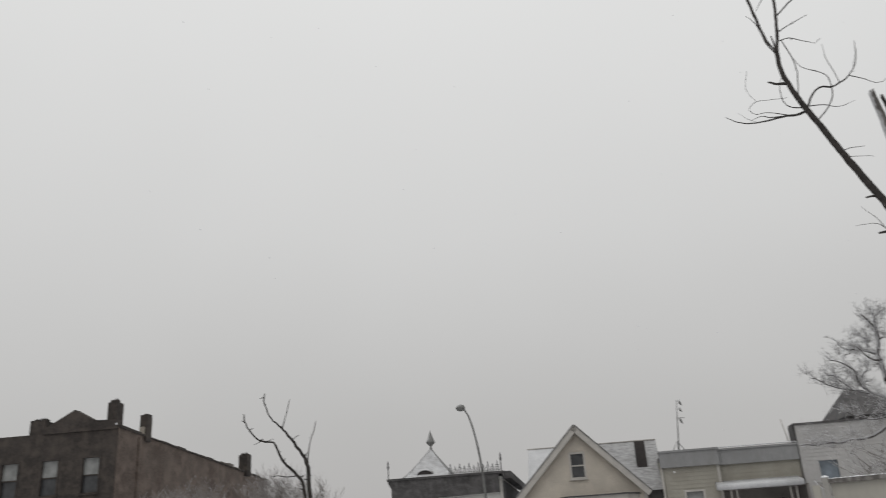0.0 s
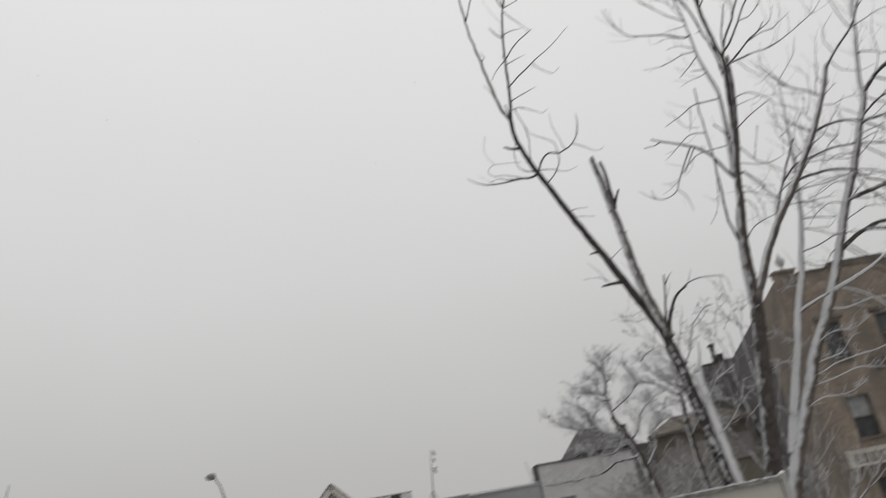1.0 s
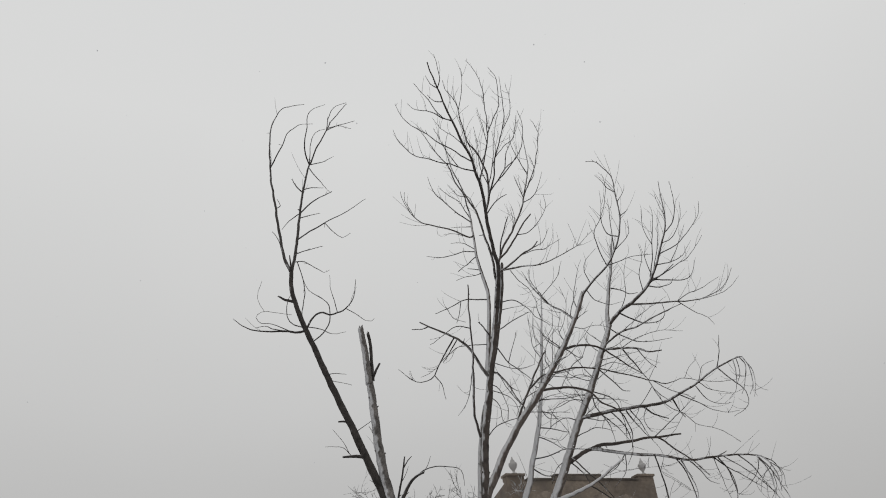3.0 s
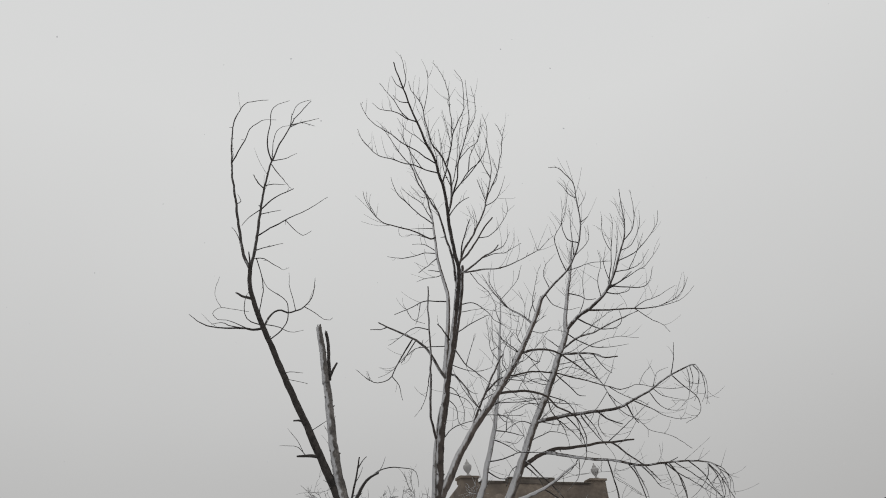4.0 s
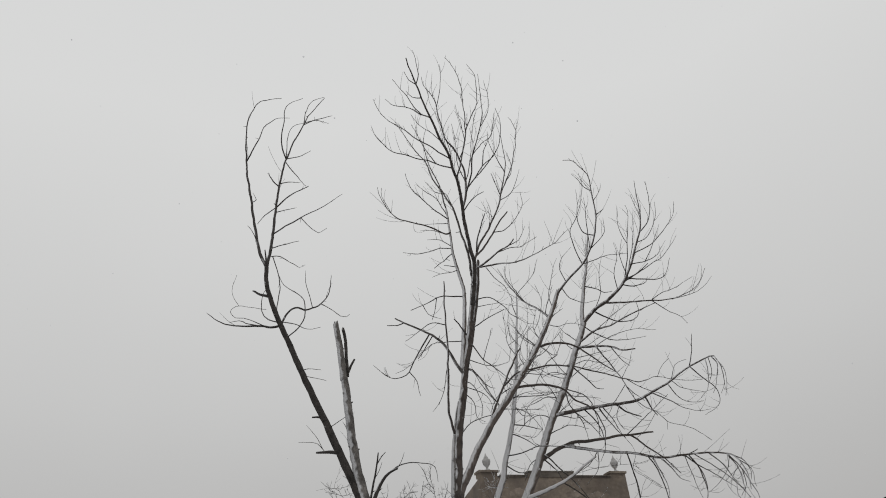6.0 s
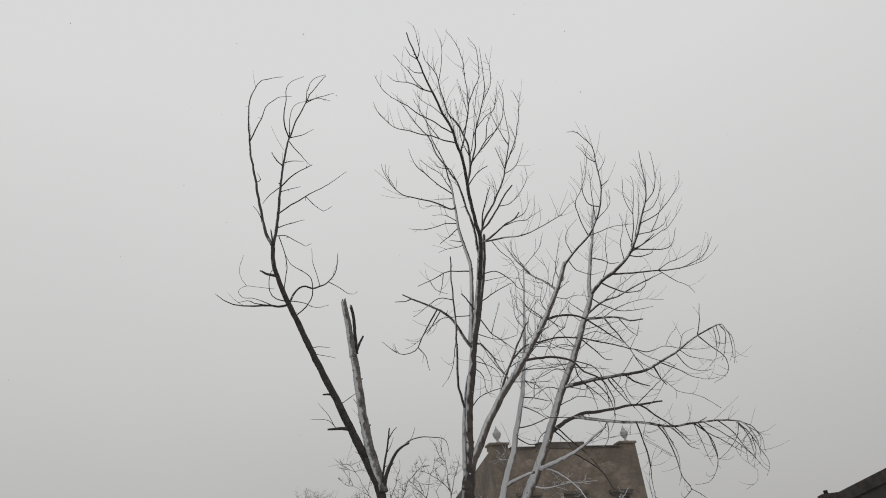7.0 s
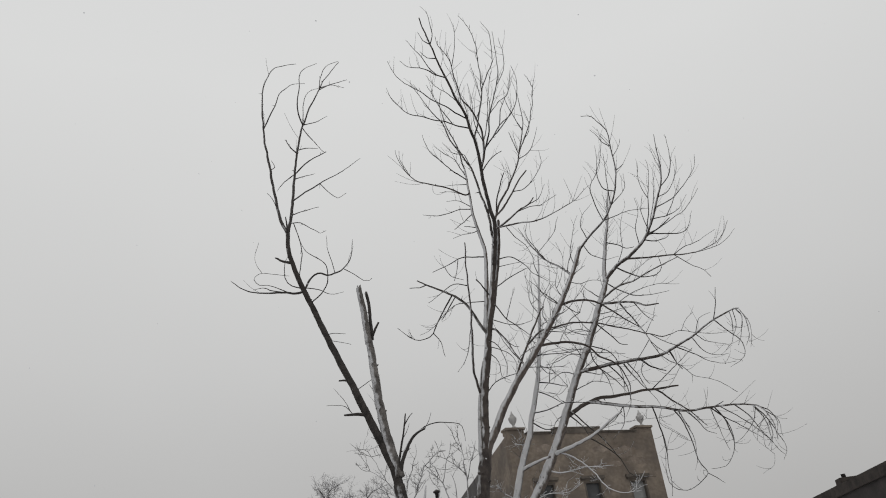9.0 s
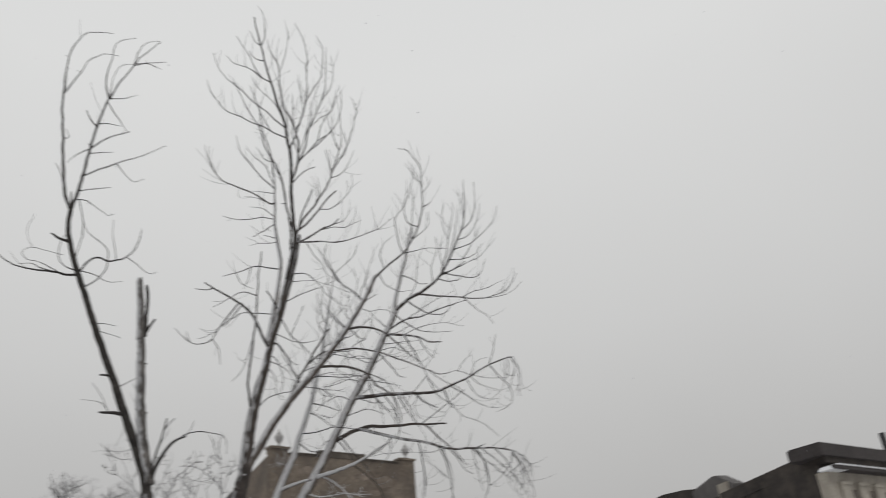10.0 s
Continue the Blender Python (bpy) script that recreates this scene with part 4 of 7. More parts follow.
def crooked(path, amount):
    """The path with the small kinks that real wood has, its first point kept."""
    return [p + (noise.noise_vector(p * 2.3) * amount + noise.noise_vector(p * 7.1) * amount * 0.45) * min(1, i / 4) for i, p in enumerate(path)]


def join(tree, path, r0):
    """The path moved onto the wood that it grows from, and a radius that suits it."""
    best = min(tree.wood, key=lambda w: (w[0] - path[0]).length_squared)
    gap = best[0] - path[0]
    if gap.length > 0.3:
        return path, r0
    n = max(2, len(path) * 0.45)
    return [p + gap * max(0, 1 - i / n) for i, p in enumerate(path)], min(r0, best[1] * 0.9)


def keep_wood(tree, path, r0, r1):
    tree.wood += [(p, r0 + (r1 - r0) * i / (len(path) - 1)) for i, p in enumerate(path)]


def stem(tree, r0, r1, *pts, root=False, pale=False, grey=False, mat=None, shoots=0, broken=False):
    pts = list(pts)
    path = crooked(spline(pts, 0.06), 0.06 if tree.knobbly else 0.012)
    power = 0.7 if root and tree.slim else 1.0
    s = rounded().tube(path, r0, r1, 14, 0.13, power)
    for _ in range(int(len(path) * 0.16)):
        i = tree.rnd.randrange(1, len(path) - 1)
        r = r0 + (r1 - r0) * (i / len(path)) ** power
        w = tree.rnd.uniform(0, 6.28)
        c = path[i] + Vector((math.cos(w), math.sin(w), 0)) * r * 0.85
        e = c + Vector((math.cos(w), math.sin(w), tree.rnd.uniform(0.1, 0.9))) * r * tree.rnd.uniform(0.25, 0.6)
        s.tube([c, (c + e) / 2, e], r * 0.3, r * 0.12, 5)
    if broken:
        for k in range(5):
            w = 1.26 * k + tree.rnd.uniform(-0.4, 0.4)
            c = path[-1] + Vector((math.cos(w), math.sin(w), -0.3)) * r1 * 0.55
            s.tube([c, c + Vector((0, 0, r1 * 0.9)), c + Vector((0.01, 0, r1 * tree.rnd.uniform(1.1, 2.0)))], r1 * 0.42, r1 * 0.1, 5)
    if tree.knobbly:
        knobs(tree, s, path[::2], r0, r1)
    if shoots:
        sprout(tree, path, 0.005, shoots // 2, 0.62, 0.25)
        sprout(tree, path, 0.0045, shoots - shoots // 2, 0.3, 0.2)
    keep_wood(tree, path, r0, r1)
    part("trunk" if root else "stem", s, mat or (BARK_PALE if pale else BARK_GREY if grey else tree.bark), tree.ob)


def knobs(tree, s, path, r0, r1):
    """Short spurs and buds along a crooked bough."""
    rd = tree.rnd
    for i in range(1, len(path) - 1):
        if rd.random() < 0.55:
            r = r0 + (r1 - r0) * i / len(path)
            d = Vector((rd.uniform(-1, 1), rd.uniform(-1, 1), rd.uniform(-0.3, 1))).normalized()
            ln = r + rd.choice((0.03, 0.05, 0.05, 0.12))
            s.tube([path[i], path[i] + d * ln * 0.6, path[i] + d * ln], min(r * 0.7, 0.03), 0.014, 5)


def buds(tree, s, path, r0, r1):
    """Leaf scars and short spurs on a thin branch."""
    rd = tree.rnd
    for i in range(2, len(path) - 1):
        if rd.random() < 0.09:
            r = r0 + (r1 - r0) * i / len(path)
            d = ((path[i + 1] - path[i]).normalized() + Vector((rd.uniform(-1, 1), rd.uniform(-1, 1), rd.uniform(-1, 1)))).normalized()
            s.tube([path[i], path[i] + d * (r + 0.02), path[i] + d * (r + rd.choice((0.03, 0.04, 0.09)))], max(0.004, r * 0.6), 0.003, 4)


def limb(tree, r0, r1, *pts, mat=None):
    path, r0 = join(tree, crooked(spline(pts, 0.08), 0.065 if tree.knobbly else 0.022), r0)
    r1 = min(r1, r0)
    s = rounded().tube(path, r0, r1, 8, 0.14)
    (knobs if tree.knobbly else buds)(tree, s, path, r0, r1)
    keep_wood(tree, path, r0, r1)
    part("limb", s, mat or (BARK if tree.bark == BARK_PALE and r0 < 0.06 else TWIG if tree.bark == BARK_BARE and r0 < 0.05 and not tree.knobbly else tree.bark), tree.ob)
    if r1 < 0.012:
        sprout(tree, path, 0.0052, int(len(path) * 0.18 * tree.hairs), 0.62)


def spray(tree, path, r, ln, level, count=2.3, curl=0.55):
    """Short forking twigs along a bough, densest towards its end."""
    rd = tree.rnd
    n = (len(path) * count * tree.hairs, 6 if count > 1 else 3, 3 if count > 1 else 2)[level]
    for _ in range(max(2, int(n))):
        i = max(1, int((1 - rd.random() ** 1.15 * 0.92) * (len(path) - 1)))
        along = (path[i] - path[i - 1]).normalized()
        d = (along * 0.55 + Vector((rd.uniform(-1, 1), rd.uniform(-1, 1), rd.uniform(-0.5, 0.9)))).normalized()
        q = [path[i]]
        reach = ln * rd.uniform(0.5, 1.3)
        for k in range(4):
            d = (d + Vector((rd.uniform(-curl, curl), rd.uniform(-curl, curl), rd.uniform(-0.3, 0.4)))).normalized()
            q.append(q[-1] + d * (reach / 4))
        tree.fine.tube(q, r, r * 0.6, 3)
        if level < 2:
            spray(tree, q, max(0.0042, r * 0.62), reach * 0.58, level + 1, count, curl)


def snowy_twig(tree, r0, r1, *pts):
    """A low twig plastered with snow, with short snowy side shoots."""
    tree.snowy = tree.snowy or Shape()
    plain, tree.fine = tree.fine, tree.snowy
    path, r0 = join(tree, crooked(spline(pts, 0.09), 0.03), r0)
    tree.fine.tube(path, r0, min(r0, r1), 5, 0.2)
    spray(tree, path, 0.0062, 0.3, 1, 1.7, 0.4)
    spray(tree, path, 0.0055, 0.2, 1, 1.7, 0.4)
    tree.fine = plain


def twig(tree, r0, r1, *pts):
    path, r0 = join(tree, crooked(spline(pts, 0.09), 0.026), r0)
    r1 = min(r0, max(r1 * 0.9, 0.0035))
    tree.fine.tube(path, r0, r1, 5, 0.15)
    buds(tree, tree.fine, path, r0, r1)
    keep_wood(tree, path, r0, r1)
    if len(path) > 6:
        sprout(tree, path, 0.0046, int(len(path) * 0.17 * tree.hairs), 0.46)


def finish(tree):
    tree.fine.smooth = True
    part("crown", tree.fine, tree.twig_bark, tree.ob, "many thin bare twigs", kind="stuff")
    if tree.snowy:
        tree.snowy.smooth = True
        part("low_spray", tree.snowy, SNOWY_TWIG, tree.ob, "low twigs plastered with snow", kind="stuff")


# leaning tree with a broken second stem
L = Tree("leaning dark bare tree with a broken-off snowy stem", -0.42, 15.20, BARK_BARE, TWIG, 3, 0.25)
stem(L, 0.14, 0.098, (0.1, 0, -0.06), (0.02, 0, 1.2), (-0.07, 0, 2.44), (-0.15, 0, 3.15), (-0.23, 0, 3.8), (-0.29, 0, 4.3), (-0.37, 0, 4.87), root=True, mat=BARK_PATCHY)
stem(L, 0.082, 0.043, (-0.36, 0, 4.82), (-0.41, 0, 5.08), (-0.58, 0, 5.58), (-0.79, 0, 6.11), (-0.97, 0, 6.58), (-1.25, 0, 7.28), (-1.52, 0, 7.95), (-1.72, 0, 8.5), (-1.91, 0, 8.97), (-2.13, 0, 9.64), (-2.2, 0, 10.05), (-2.2, 0, 10.35))
stem(L, 0.098, 0.07, (-0.34, 0, 5.0), (-0.39, 0, 5.24), (-0.48, 0, 5.62), (-0.55, 0, 6.1), (-0.6, 0, 6.56), (-0.64, 0, 7.14), (-0.68, 0, 7.72), mat=BARK_DEAD, shoots=7)
stem(L, 0.072, 0.055, (-0.69, -0.02, 7.66), (-0.725, -0.02, 8.2), (-0.765, -0.02, 8.55), (-0.79, -0.02, 8.88), mat=BARK_DEAD, broken=True)
stem(L, 0.036, 0.03, (-0.62, 0.01, 7.74), (-0.62, 0.01, 8.1), (-0.63, 0.01, 8.5), (-0.66, 0.01, 8.76), broken=True)
limb(L, 0.031, 0.02, (-0.64, 0, 7.77), (-0.54, -0.06, 7.93), (-0.45, -0.12, 8.05))
stem(L, 0.11, 0.085, (0.12, 0, 1.6), (0.07, 0, 2.36), (0.01, 0, 3.05), (-0.02, 0, 3.7), (-0.05, 0, 4.25), mat=BARK_SNOWY, broken=True)
stem(L, 0.04, 0.012, (-0.0, 0, 4.15), (0.03, 0, 4.37), (0.08, 0, 4.58), (0.12, 0, 4.8), mat=BARK_SNOWY)
limb(L, 0.036, 0.007, (-2.2, 0, 10.35), (-2.36, 0.21, 10.8), (-2.5, 0.42, 11.43), (-2.65, 0.63, 12.32), (-2.78, 0.84, 13.27), (-2.87, 1.05, 13.84), (-2.93, 1.27, 14.78), (-2.96, 1.48, 15.4), (-2.9, 1.69, 15.95), (-2.75, 1.9, 16.51), (-2.57, 2.11, 16.78), (-2.21, 2.32, 16.99))
twig(L, 0.023, 0.005, (-2.84, 1.05, 13.96), (-2.6, 0.96, 14.44), (-2.43, 0.86, 14.79), (-2.25, 0.76, 14.87), (-2.03, 0.66, 14.89), (-1.75, 0.56, 14.79))
limb(L, 0.036, 0.008, (-2.2, 0, 10.35), (-2.14, 0.12, 10.8), (-2.1, 0.24, 11.3), (-2.06, 0.36, 11.96), (-2, 0.48, 12.73), (-1.92, 0.6, 13.3), (-1.86, 0.72, 13.66), (-1.71, 0.84, 14.22), (-1.46, 0.96, 14.87), (-1.33, 1.09, 15.28), (-0.95, 1.21, 15.89))
twig(L, 0.020, 0.005, (-1.86, 0.72, 13.66), (-1.93, 0.55, 13.84), (-1.92, 0.39, 14.04), (-1.84, 0.22, 14.32), (-1.8, 0.05, 14.61), (-1.66, -0.12, 14.66), (-1.32, -0.29, 14.64))
twig(L, 0.014, 0.006, (-1.46, 0.96, 14.87), (-1.4, 1.07, 15.37), (-1.27, 1.18, 15.77), (-0.95, 1.29, 16))
twig(L, 0.014, 0.005, (-1.46, 0.96, 14.83), (-1.17, 0.89, 14.94), (-0.96, 0.82, 14.83), (-0.82, 0.75, 14.7))
twig(L, 0.012, 0.006, (-1.39, 0.96, 14.97), (-1.06, 1.14, 15.18), (-0.76, 1.32, 15.4))
twig(L, 0.012, 0.005, (-1.84, 0.72, 13.69), (-1.81, 0.6, 14.12), (-1.67, 0.48, 14.45), (-1.39, 0.36, 14.42))
twig(L, 0.013, 0.005, (-1.86, 0.72, 13.66), (-1.57, 0.89, 13.86), (-1.3, 1.06, 14.11))
twig(L, 0.013, 0.006, (-1.82, 0.72, 13.58), (-1.58, 0.5, 12.96), (-1.36, 0.28, 12.53))
twig(L, 0.018, 0.010, (-2.04, 0.36, 12.08), (-1.77, 0.5, 12.45), (-1.34, 0.63, 12.77))
twig(L, 0.016, 0.010, (-1.99, 0.48, 12.76), (-2.18, 0.59, 13.03), (-2.29, 0.71, 13.32))
twig(L, 0.013, 0.005, (-1.99, 0.48, 12.78), (-1.81, 0.55, 12.88), (-1.53, 0.61, 12.88))
twig(L, 0.018, 0.005, (-2.06, 0.24, 11.29), (-1.76, 0.1, 11.39), (-1.44, -0.05, 11.47), (-1.27, -0.19, 11.48), (-0.99, -0.34, 11.49), (-0.77, -0.48, 11.53), (-0.49, -0.62, 11.63))
twig(L, 0.009, 0.005, (-1.44, -0.05, 11.47), (-1.26, 0.02, 11.25), (-1.09, 0.08, 11.14), (-0.91, 0.15, 11.29))
twig(L, 0.012, 0.006, (-2.01, 0.36, 11.93), (-1.81, 0.44, 12.06), (-1.61, 0.51, 12.13))
twig(L, 0.012, 0.006, (-2.04, 0.36, 12.08), (-2.31, 0.44, 11.95), (-2.5, 0.51, 11.78))
twig(L, 0.013, 0.006, (-2.07, 0.12, 10.84), (-1.83, 0.25, 11.03), (-1.56, 0.38, 11.16))
twig(L, 0.012, 0.004, (-2.09, 0.12, 10.63), (-1.88, 0.02, 10.57), (-1.63, -0.08, 10.35), (-1.48, -0.18, 10.18), (-1.34, -0.28, 10.16))
limb(L, 0.017, 0.010, (-2.1, 0.12, 10.63), (-2, 0.29, 10.33), (-1.99, 0.45, 10.08), (-2.08, 0.61, 9.63))
twig(L, 0.012, 0.005, (-2.46, 0.42, 11.21), (-2.58, 0.32, 11.51), (-2.65, 0.21, 11.55))
twig(L, 0.011, 0.005, (-2.65, 0.63, 12.45), (-2.56, 0.68, 12.55), (-2.65, 0.72, 12.77))
twig(L, 0.021, 0.012, (-2.2, 0, 10.35), (-2.2, -0.11, 10.53), (-2.2, -0.23, 10.64))
limb(L, 0.033, 0.018, (-2.14, 0, 9.63), (-2.33, 0.05, 9.74), (-2.48, 0.1, 9.87))
limb(L, 0.026, 0.006, (-1.9, 0, 8.94), (-2.11, 0.12, 8.97), (-2.36, 0.25, 9.11), (-2.78, 0.37, 9.21), (-3.09, 0.5, 9.34), (-3.36, 0.62, 9.54), (-3.6, 0.74, 9.79))
twig(L, 0.016, 0.006, (-1.98, 0, 9), (-2.22, 0.09, 9.03), (-2.46, 0.19, 9.21), (-2.65, 0.28, 9.33))
twig(L, 0.013, 0.006, (-1.91, 0, 9.05), (-2.13, -0.1, 9.09), (-2.26, -0.2, 9.24), (-2.23, -0.3, 9.5), (-2.14, -0.41, 9.59))
twig(L, 0.014, 0.005, (-2.36, 0.25, 9.12), (-2.62, 0.12, 9.14), (-2.74, -0.01, 9.14), (-2.9, -0.14, 9.06))
twig(L, 0.011, 0.005, (-2.52, 0.19, 9.25), (-2.69, 0.17, 9.31), (-2.86, 0.15, 9.31), (-2.97, 0.14, 9.44), (-2.86, 0.12, 9.54), (-2.63, 0.11, 9.52), (-2.23, 0.09, 9.43))
twig(L, 0.008, 0.004, (-2.78, 0.12, 9.53), (-2.93, 0.24, 9.83), (-2.98, 0.36, 10.16), (-2.92, 0.48, 10.49))
limb(L, 0.024, 0.006, (-1.9, 0, 8.97), (-1.82, 0.06, 9.2), (-1.72, 0.13, 9.37), (-1.58, 0.19, 9.43), (-1.45, 0.26, 9.39), (-1.29, 0.32, 9.46), (-1.12, 0.39, 9.58), (-0.95, 0.45, 9.88), (-0.89, 0.52, 10.33))
twig(L, 0.010, 0.005, (-1.12, 0.39, 9.58), (-0.89, 0.45, 9.44), (-0.72, 0.52, 9.33), (-0.61, 0.58, 9.33), (-0.55, 0.65, 9.42))
twig(L, 0.009, 0.004, (-1.29, 0.32, 9.5), (-1.33, 0.18, 9.7), (-1.38, 0.04, 9.96), (-1.37, -0.1, 10.15))
twig(L, 0.014, 0.005, (-1.75, 0, 8.68), (-1.51, -0.14, 8.81), (-1.36, -0.28, 8.98), (-1.37, -0.43, 9.26), (-1.5, -0.57, 9.38), (-1.73, -0.71, 9.51), (-1.82, -0.85, 9.69))
twig(L, 0.012, 0.004, (-1.81, 0, 9.02), (-1.57, -0.13, 8.89), (-1.33, -0.27, 8.71), (-1.06, -0.4, 8.65))
twig(L, 0.011, 0.004, (-1.54, 0, 7.94), (-1.38, -0.07, 7.95), (-1.12, -0.14, 7.87))
twig(L, 0.008, 0.003, (-1.46, 0, 7.85), (-1.24, -0.07, 7.74), (-1.03, -0.13, 7.63))
limb(L, 0.023, 0.015, (-1.13, 0, 6.93), (-1.24, -0.04, 6.95), (-1.32, -0.07, 6.95))
limb(L, 0.037, 0.020, (-0.87, 0, 6.2), (-1.02, -0.05, 6.25), (-1.26, -0.11, 6.26))
twig(L, 0.010, 0.005, (-0.97, 0, 6.78), (-0.82, 0.1, 6.9), (-0.67, 0.21, 7.03))
twig(L, 0.008, 0.004, (-1.07, -0.05, 6.32), (-1.24, 0.03, 6.47), (-1.41, 0.12, 6.53), (-1.61, 0.21, 6.58))
twig(L, 0.007, 0.003, (-1.09, -0.05, 6.37), (-1.23, -0.01, 6.56), (-1.38, 0.04, 6.75), (-1.45, 0.08, 6.85))
limb(L, 0.026, 0.013, (-0.28, 0, 4.98), (-0.29, -0.11, 5.27), (-0.22, -0.22, 5.64), (-0.16, -0.33, 5.86), (-0.11, -0.44, 6.04))
twig(L, 0.016, 0.008, (-0.17, -0.33, 5.86), (-0.07, -0.26, 6.01), (0.02, -0.18, 6.11))
limb(L, 0.046, 0.019, (-0.28, 0, 4.95), (-0.23, -0.11, 5.26), (-0.1, -0.23, 5.53), (0.01, -0.34, 5.64), (0.11, -0.45, 5.68), (0.22, -0.57, 5.69))
twig(L, 0.014, 0.004, (0.04, -0.34, 5.69), (0.21, -0.4, 5.78), (0.42, -0.47, 5.8), (0.67, -0.53, 5.75), (0.88, -0.6, 5.62), (0.9, -0.66, 5.34))
twig(L, 0.008, 0.004, (0.22, -0.57, 5.69), (0.3, -0.5, 5.83), (0.36, -0.5, 5.98))
twig(L, 0.008, 0.004, (-0.22, -0.22, 5.64), (-0.13, -0.3, 5.74), (-0.06, -0.3, 5.9))
twig(L, 0.007, 0.004, (-0.55, 0, 5.5), (-0.68, -0.1, 5.68), (-0.8, -0.1, 5.78))
snowy_twig(L, 0.012, 0.005, (-0.2, 0, 3.6), (0.05, -0.2, 3.8), (0.25, -0.3, 4.05), (0.5, -0.3, 4.15))
snowy_twig(L, 0.012, 0.005, (-0.1, 0, 3.1), (0.2, -0.2, 3.25), (0.45, -0.3, 3.5), (0.6, -0.3, 3.8))
snowy_twig(L, 0.01, 0.005, (-0.25, 0, 3.9), (-0.45, -0.2, 4.05), (-0.65, -0.2, 4.05), (-0.85, -0.2, 4.2))
finish(L)

# upright tree with a pruned leader and a long leaning arm
M = Tree("tall bare tree with snow blown on one side of its bark", 0.17, 16.00, BARK, TWIG, 5, 1.35)
stem(M, 0.17, 0.118, (-0.42, 0, -0.06), (-0.2, 0, 1.1), (0.06, 0, 2.32), (0.22, 0, 3.03), (0.38, 0, 3.74), (0.52, 0, 4.45), (0.66, 0, 5.08), (0.74, 0, 5.48), shoots=14, root=True, mat=BARK_MOTTLED)
stem(M, 0.098, 0.048, (0.72, 0, 5.4), (0.78, 0, 5.92), (0.85, 0, 6.44), (0.93, 0, 6.87), (1.04, 0, 7.32), (1.16, 0, 7.9), (1.29, 0, 8.49), (1.42, 0, 9.1), (1.53, 0, 9.67), (1.6, 0, 10.08))
stem(M, 0.07, 0.014, (0.66, -0.02, 5.4), (0.7, -0.03, 5.92), (0.77, -0.03, 6.44), (0.85, -0.02, 6.9), (0.95, 0, 7.3), mat=BARK_DEAD)
stem(M, 0.042, 0.035, (1.18, 0, 7.95), (1.36, 0, 8.55), (1.52, 0, 9.2), (1.66, 0, 9.85), (1.76, 0, 10.5), broken=True)
stem(M, 0.082, 0.045, (0.76, 0, 5.44), (0.85, 0, 5.62), (0.99, 0, 5.87), (1.17, 0, 6.2), (1.39, 0, 6.53), (1.64, 0, 6.87), (1.95, 0, 7.24), (2.24, 0, 7.62), (2.56, 0, 8.07), (2.86, 0, 8.52), (3.14, 0, 9.03), (3.4, 0, 9.58), shoots=56, grey=True, broken=True)
stem(M, 0.056, 0.019, (1.1, 0, 7.96), (1.2, 0, 8.56), (1.29, 0, 9.2), (1.36, 0, 9.76), (1.33, 0, 10.02), (1.26, 0, 10.4), (1.22, 0, 10.83), (1.21, 0, 11.43), (1.2, 0, 11.97), pale=True)
twig(M, 0.020, 0.007, (1.2, 0, 11.97), (1.11, 0.26, 12.87), (0.98, 0.53, 13.57), (0.91, 0.79, 14.21), (0.94, 1.06, 14.86), (1.03, 1.32, 15.35))
limb(M, 0.032, 0.007, (1.56, 0, 9.92), (1.58, 0.14, 10.59), (1.51, 0.28, 11.28), (1.47, 0.43, 11.83), (1.37, 0.57, 12.41), (1.21, 0.71, 12.92), (1.05, 0.85, 13.37), (0.92, 0.99, 14), (0.69, 1.13, 14.56), (0.47, 1.28, 15.15), (0.32, 1.42, 15.65), mat=BARK_KNOTTY)
limb(M, 0.056, 0.011, (1.47, 0, 9.43), (1.56, -0.22, 9.83), (1.6, -0.45, 10.19), (1.54, -0.67, 10.56), (1.48, -0.9, 11), (1.45, -1.12, 11.29), (1.41, -1.35, 11.73), (1.32, -1.57, 11.95), (1.22, -1.8, 12.24), (1.07, -2.02, 12.45), (0.94, -2.25, 12.74), (0.8, -2.47, 13.02), (0.69, -2.69, 13.29), (0.61, -2.92, 13.41), (0.52, -3.14, 13.49), (0.48, -3.37, 13.53), mat=BARK_KNOTTY)
limb(M, 0.027, 0.005, (1.46, -1.12, 11.17), (1.56, -1.26, 11.48), (1.57, -1.41, 11.95), (1.49, -1.55, 12.18), (1.38, -1.69, 12.39), (1.21, -1.83, 12.59), (1.11, -1.98, 13.03), (1.07, -2.12, 13.3), (0.97, -2.26, 13.5), (0.84, -2.4, 13.62), (0.81, -2.55, 13.74))
twig(M, 0.016, 0.005, (0.94, -2.25, 12.81), (0.76, -2.16, 13), (0.57, -2.08, 13.24), (0.4, -1.99, 13.41), (0.16, -1.9, 13.56), (0, -1.82, 13.8))
twig(M, 0.016, 0.005, (1.32, -1.57, 11.95), (1.06, -1.49, 12.13), (0.83, -1.4, 12.32), (0.59, -1.32, 12.47), (0.35, -1.24, 12.66), (0.11, -1.15, 12.82), (-0.13, -1.07, 13.12), (-0.31, -0.99, 13.49), (-0.37, -0.9, 13.85))
twig(M, 0.016, 0.004, (1.2, -1.8, 12.06), (0.98, -1.97, 12.12), (0.81, -2.15, 12.19), (0.57, -2.32, 12.24), (0.34, -2.5, 12.34), (0.11, -2.67, 12.4), (-0.11, -2.85, 12.52), (-0.23, -3.02, 12.67), (-0.27, -3.2, 12.65))
twig(M, 0.012, 0.005, (0.77, -2.47, 13.21), (0.57, -2.56, 13.17), (0.42, -2.64, 13.3))
twig(M, 0.012, 0.005, (0.67, -2.69, 13.37), (0.52, -2.79, 13.45), (0.44, -2.88, 13.61))
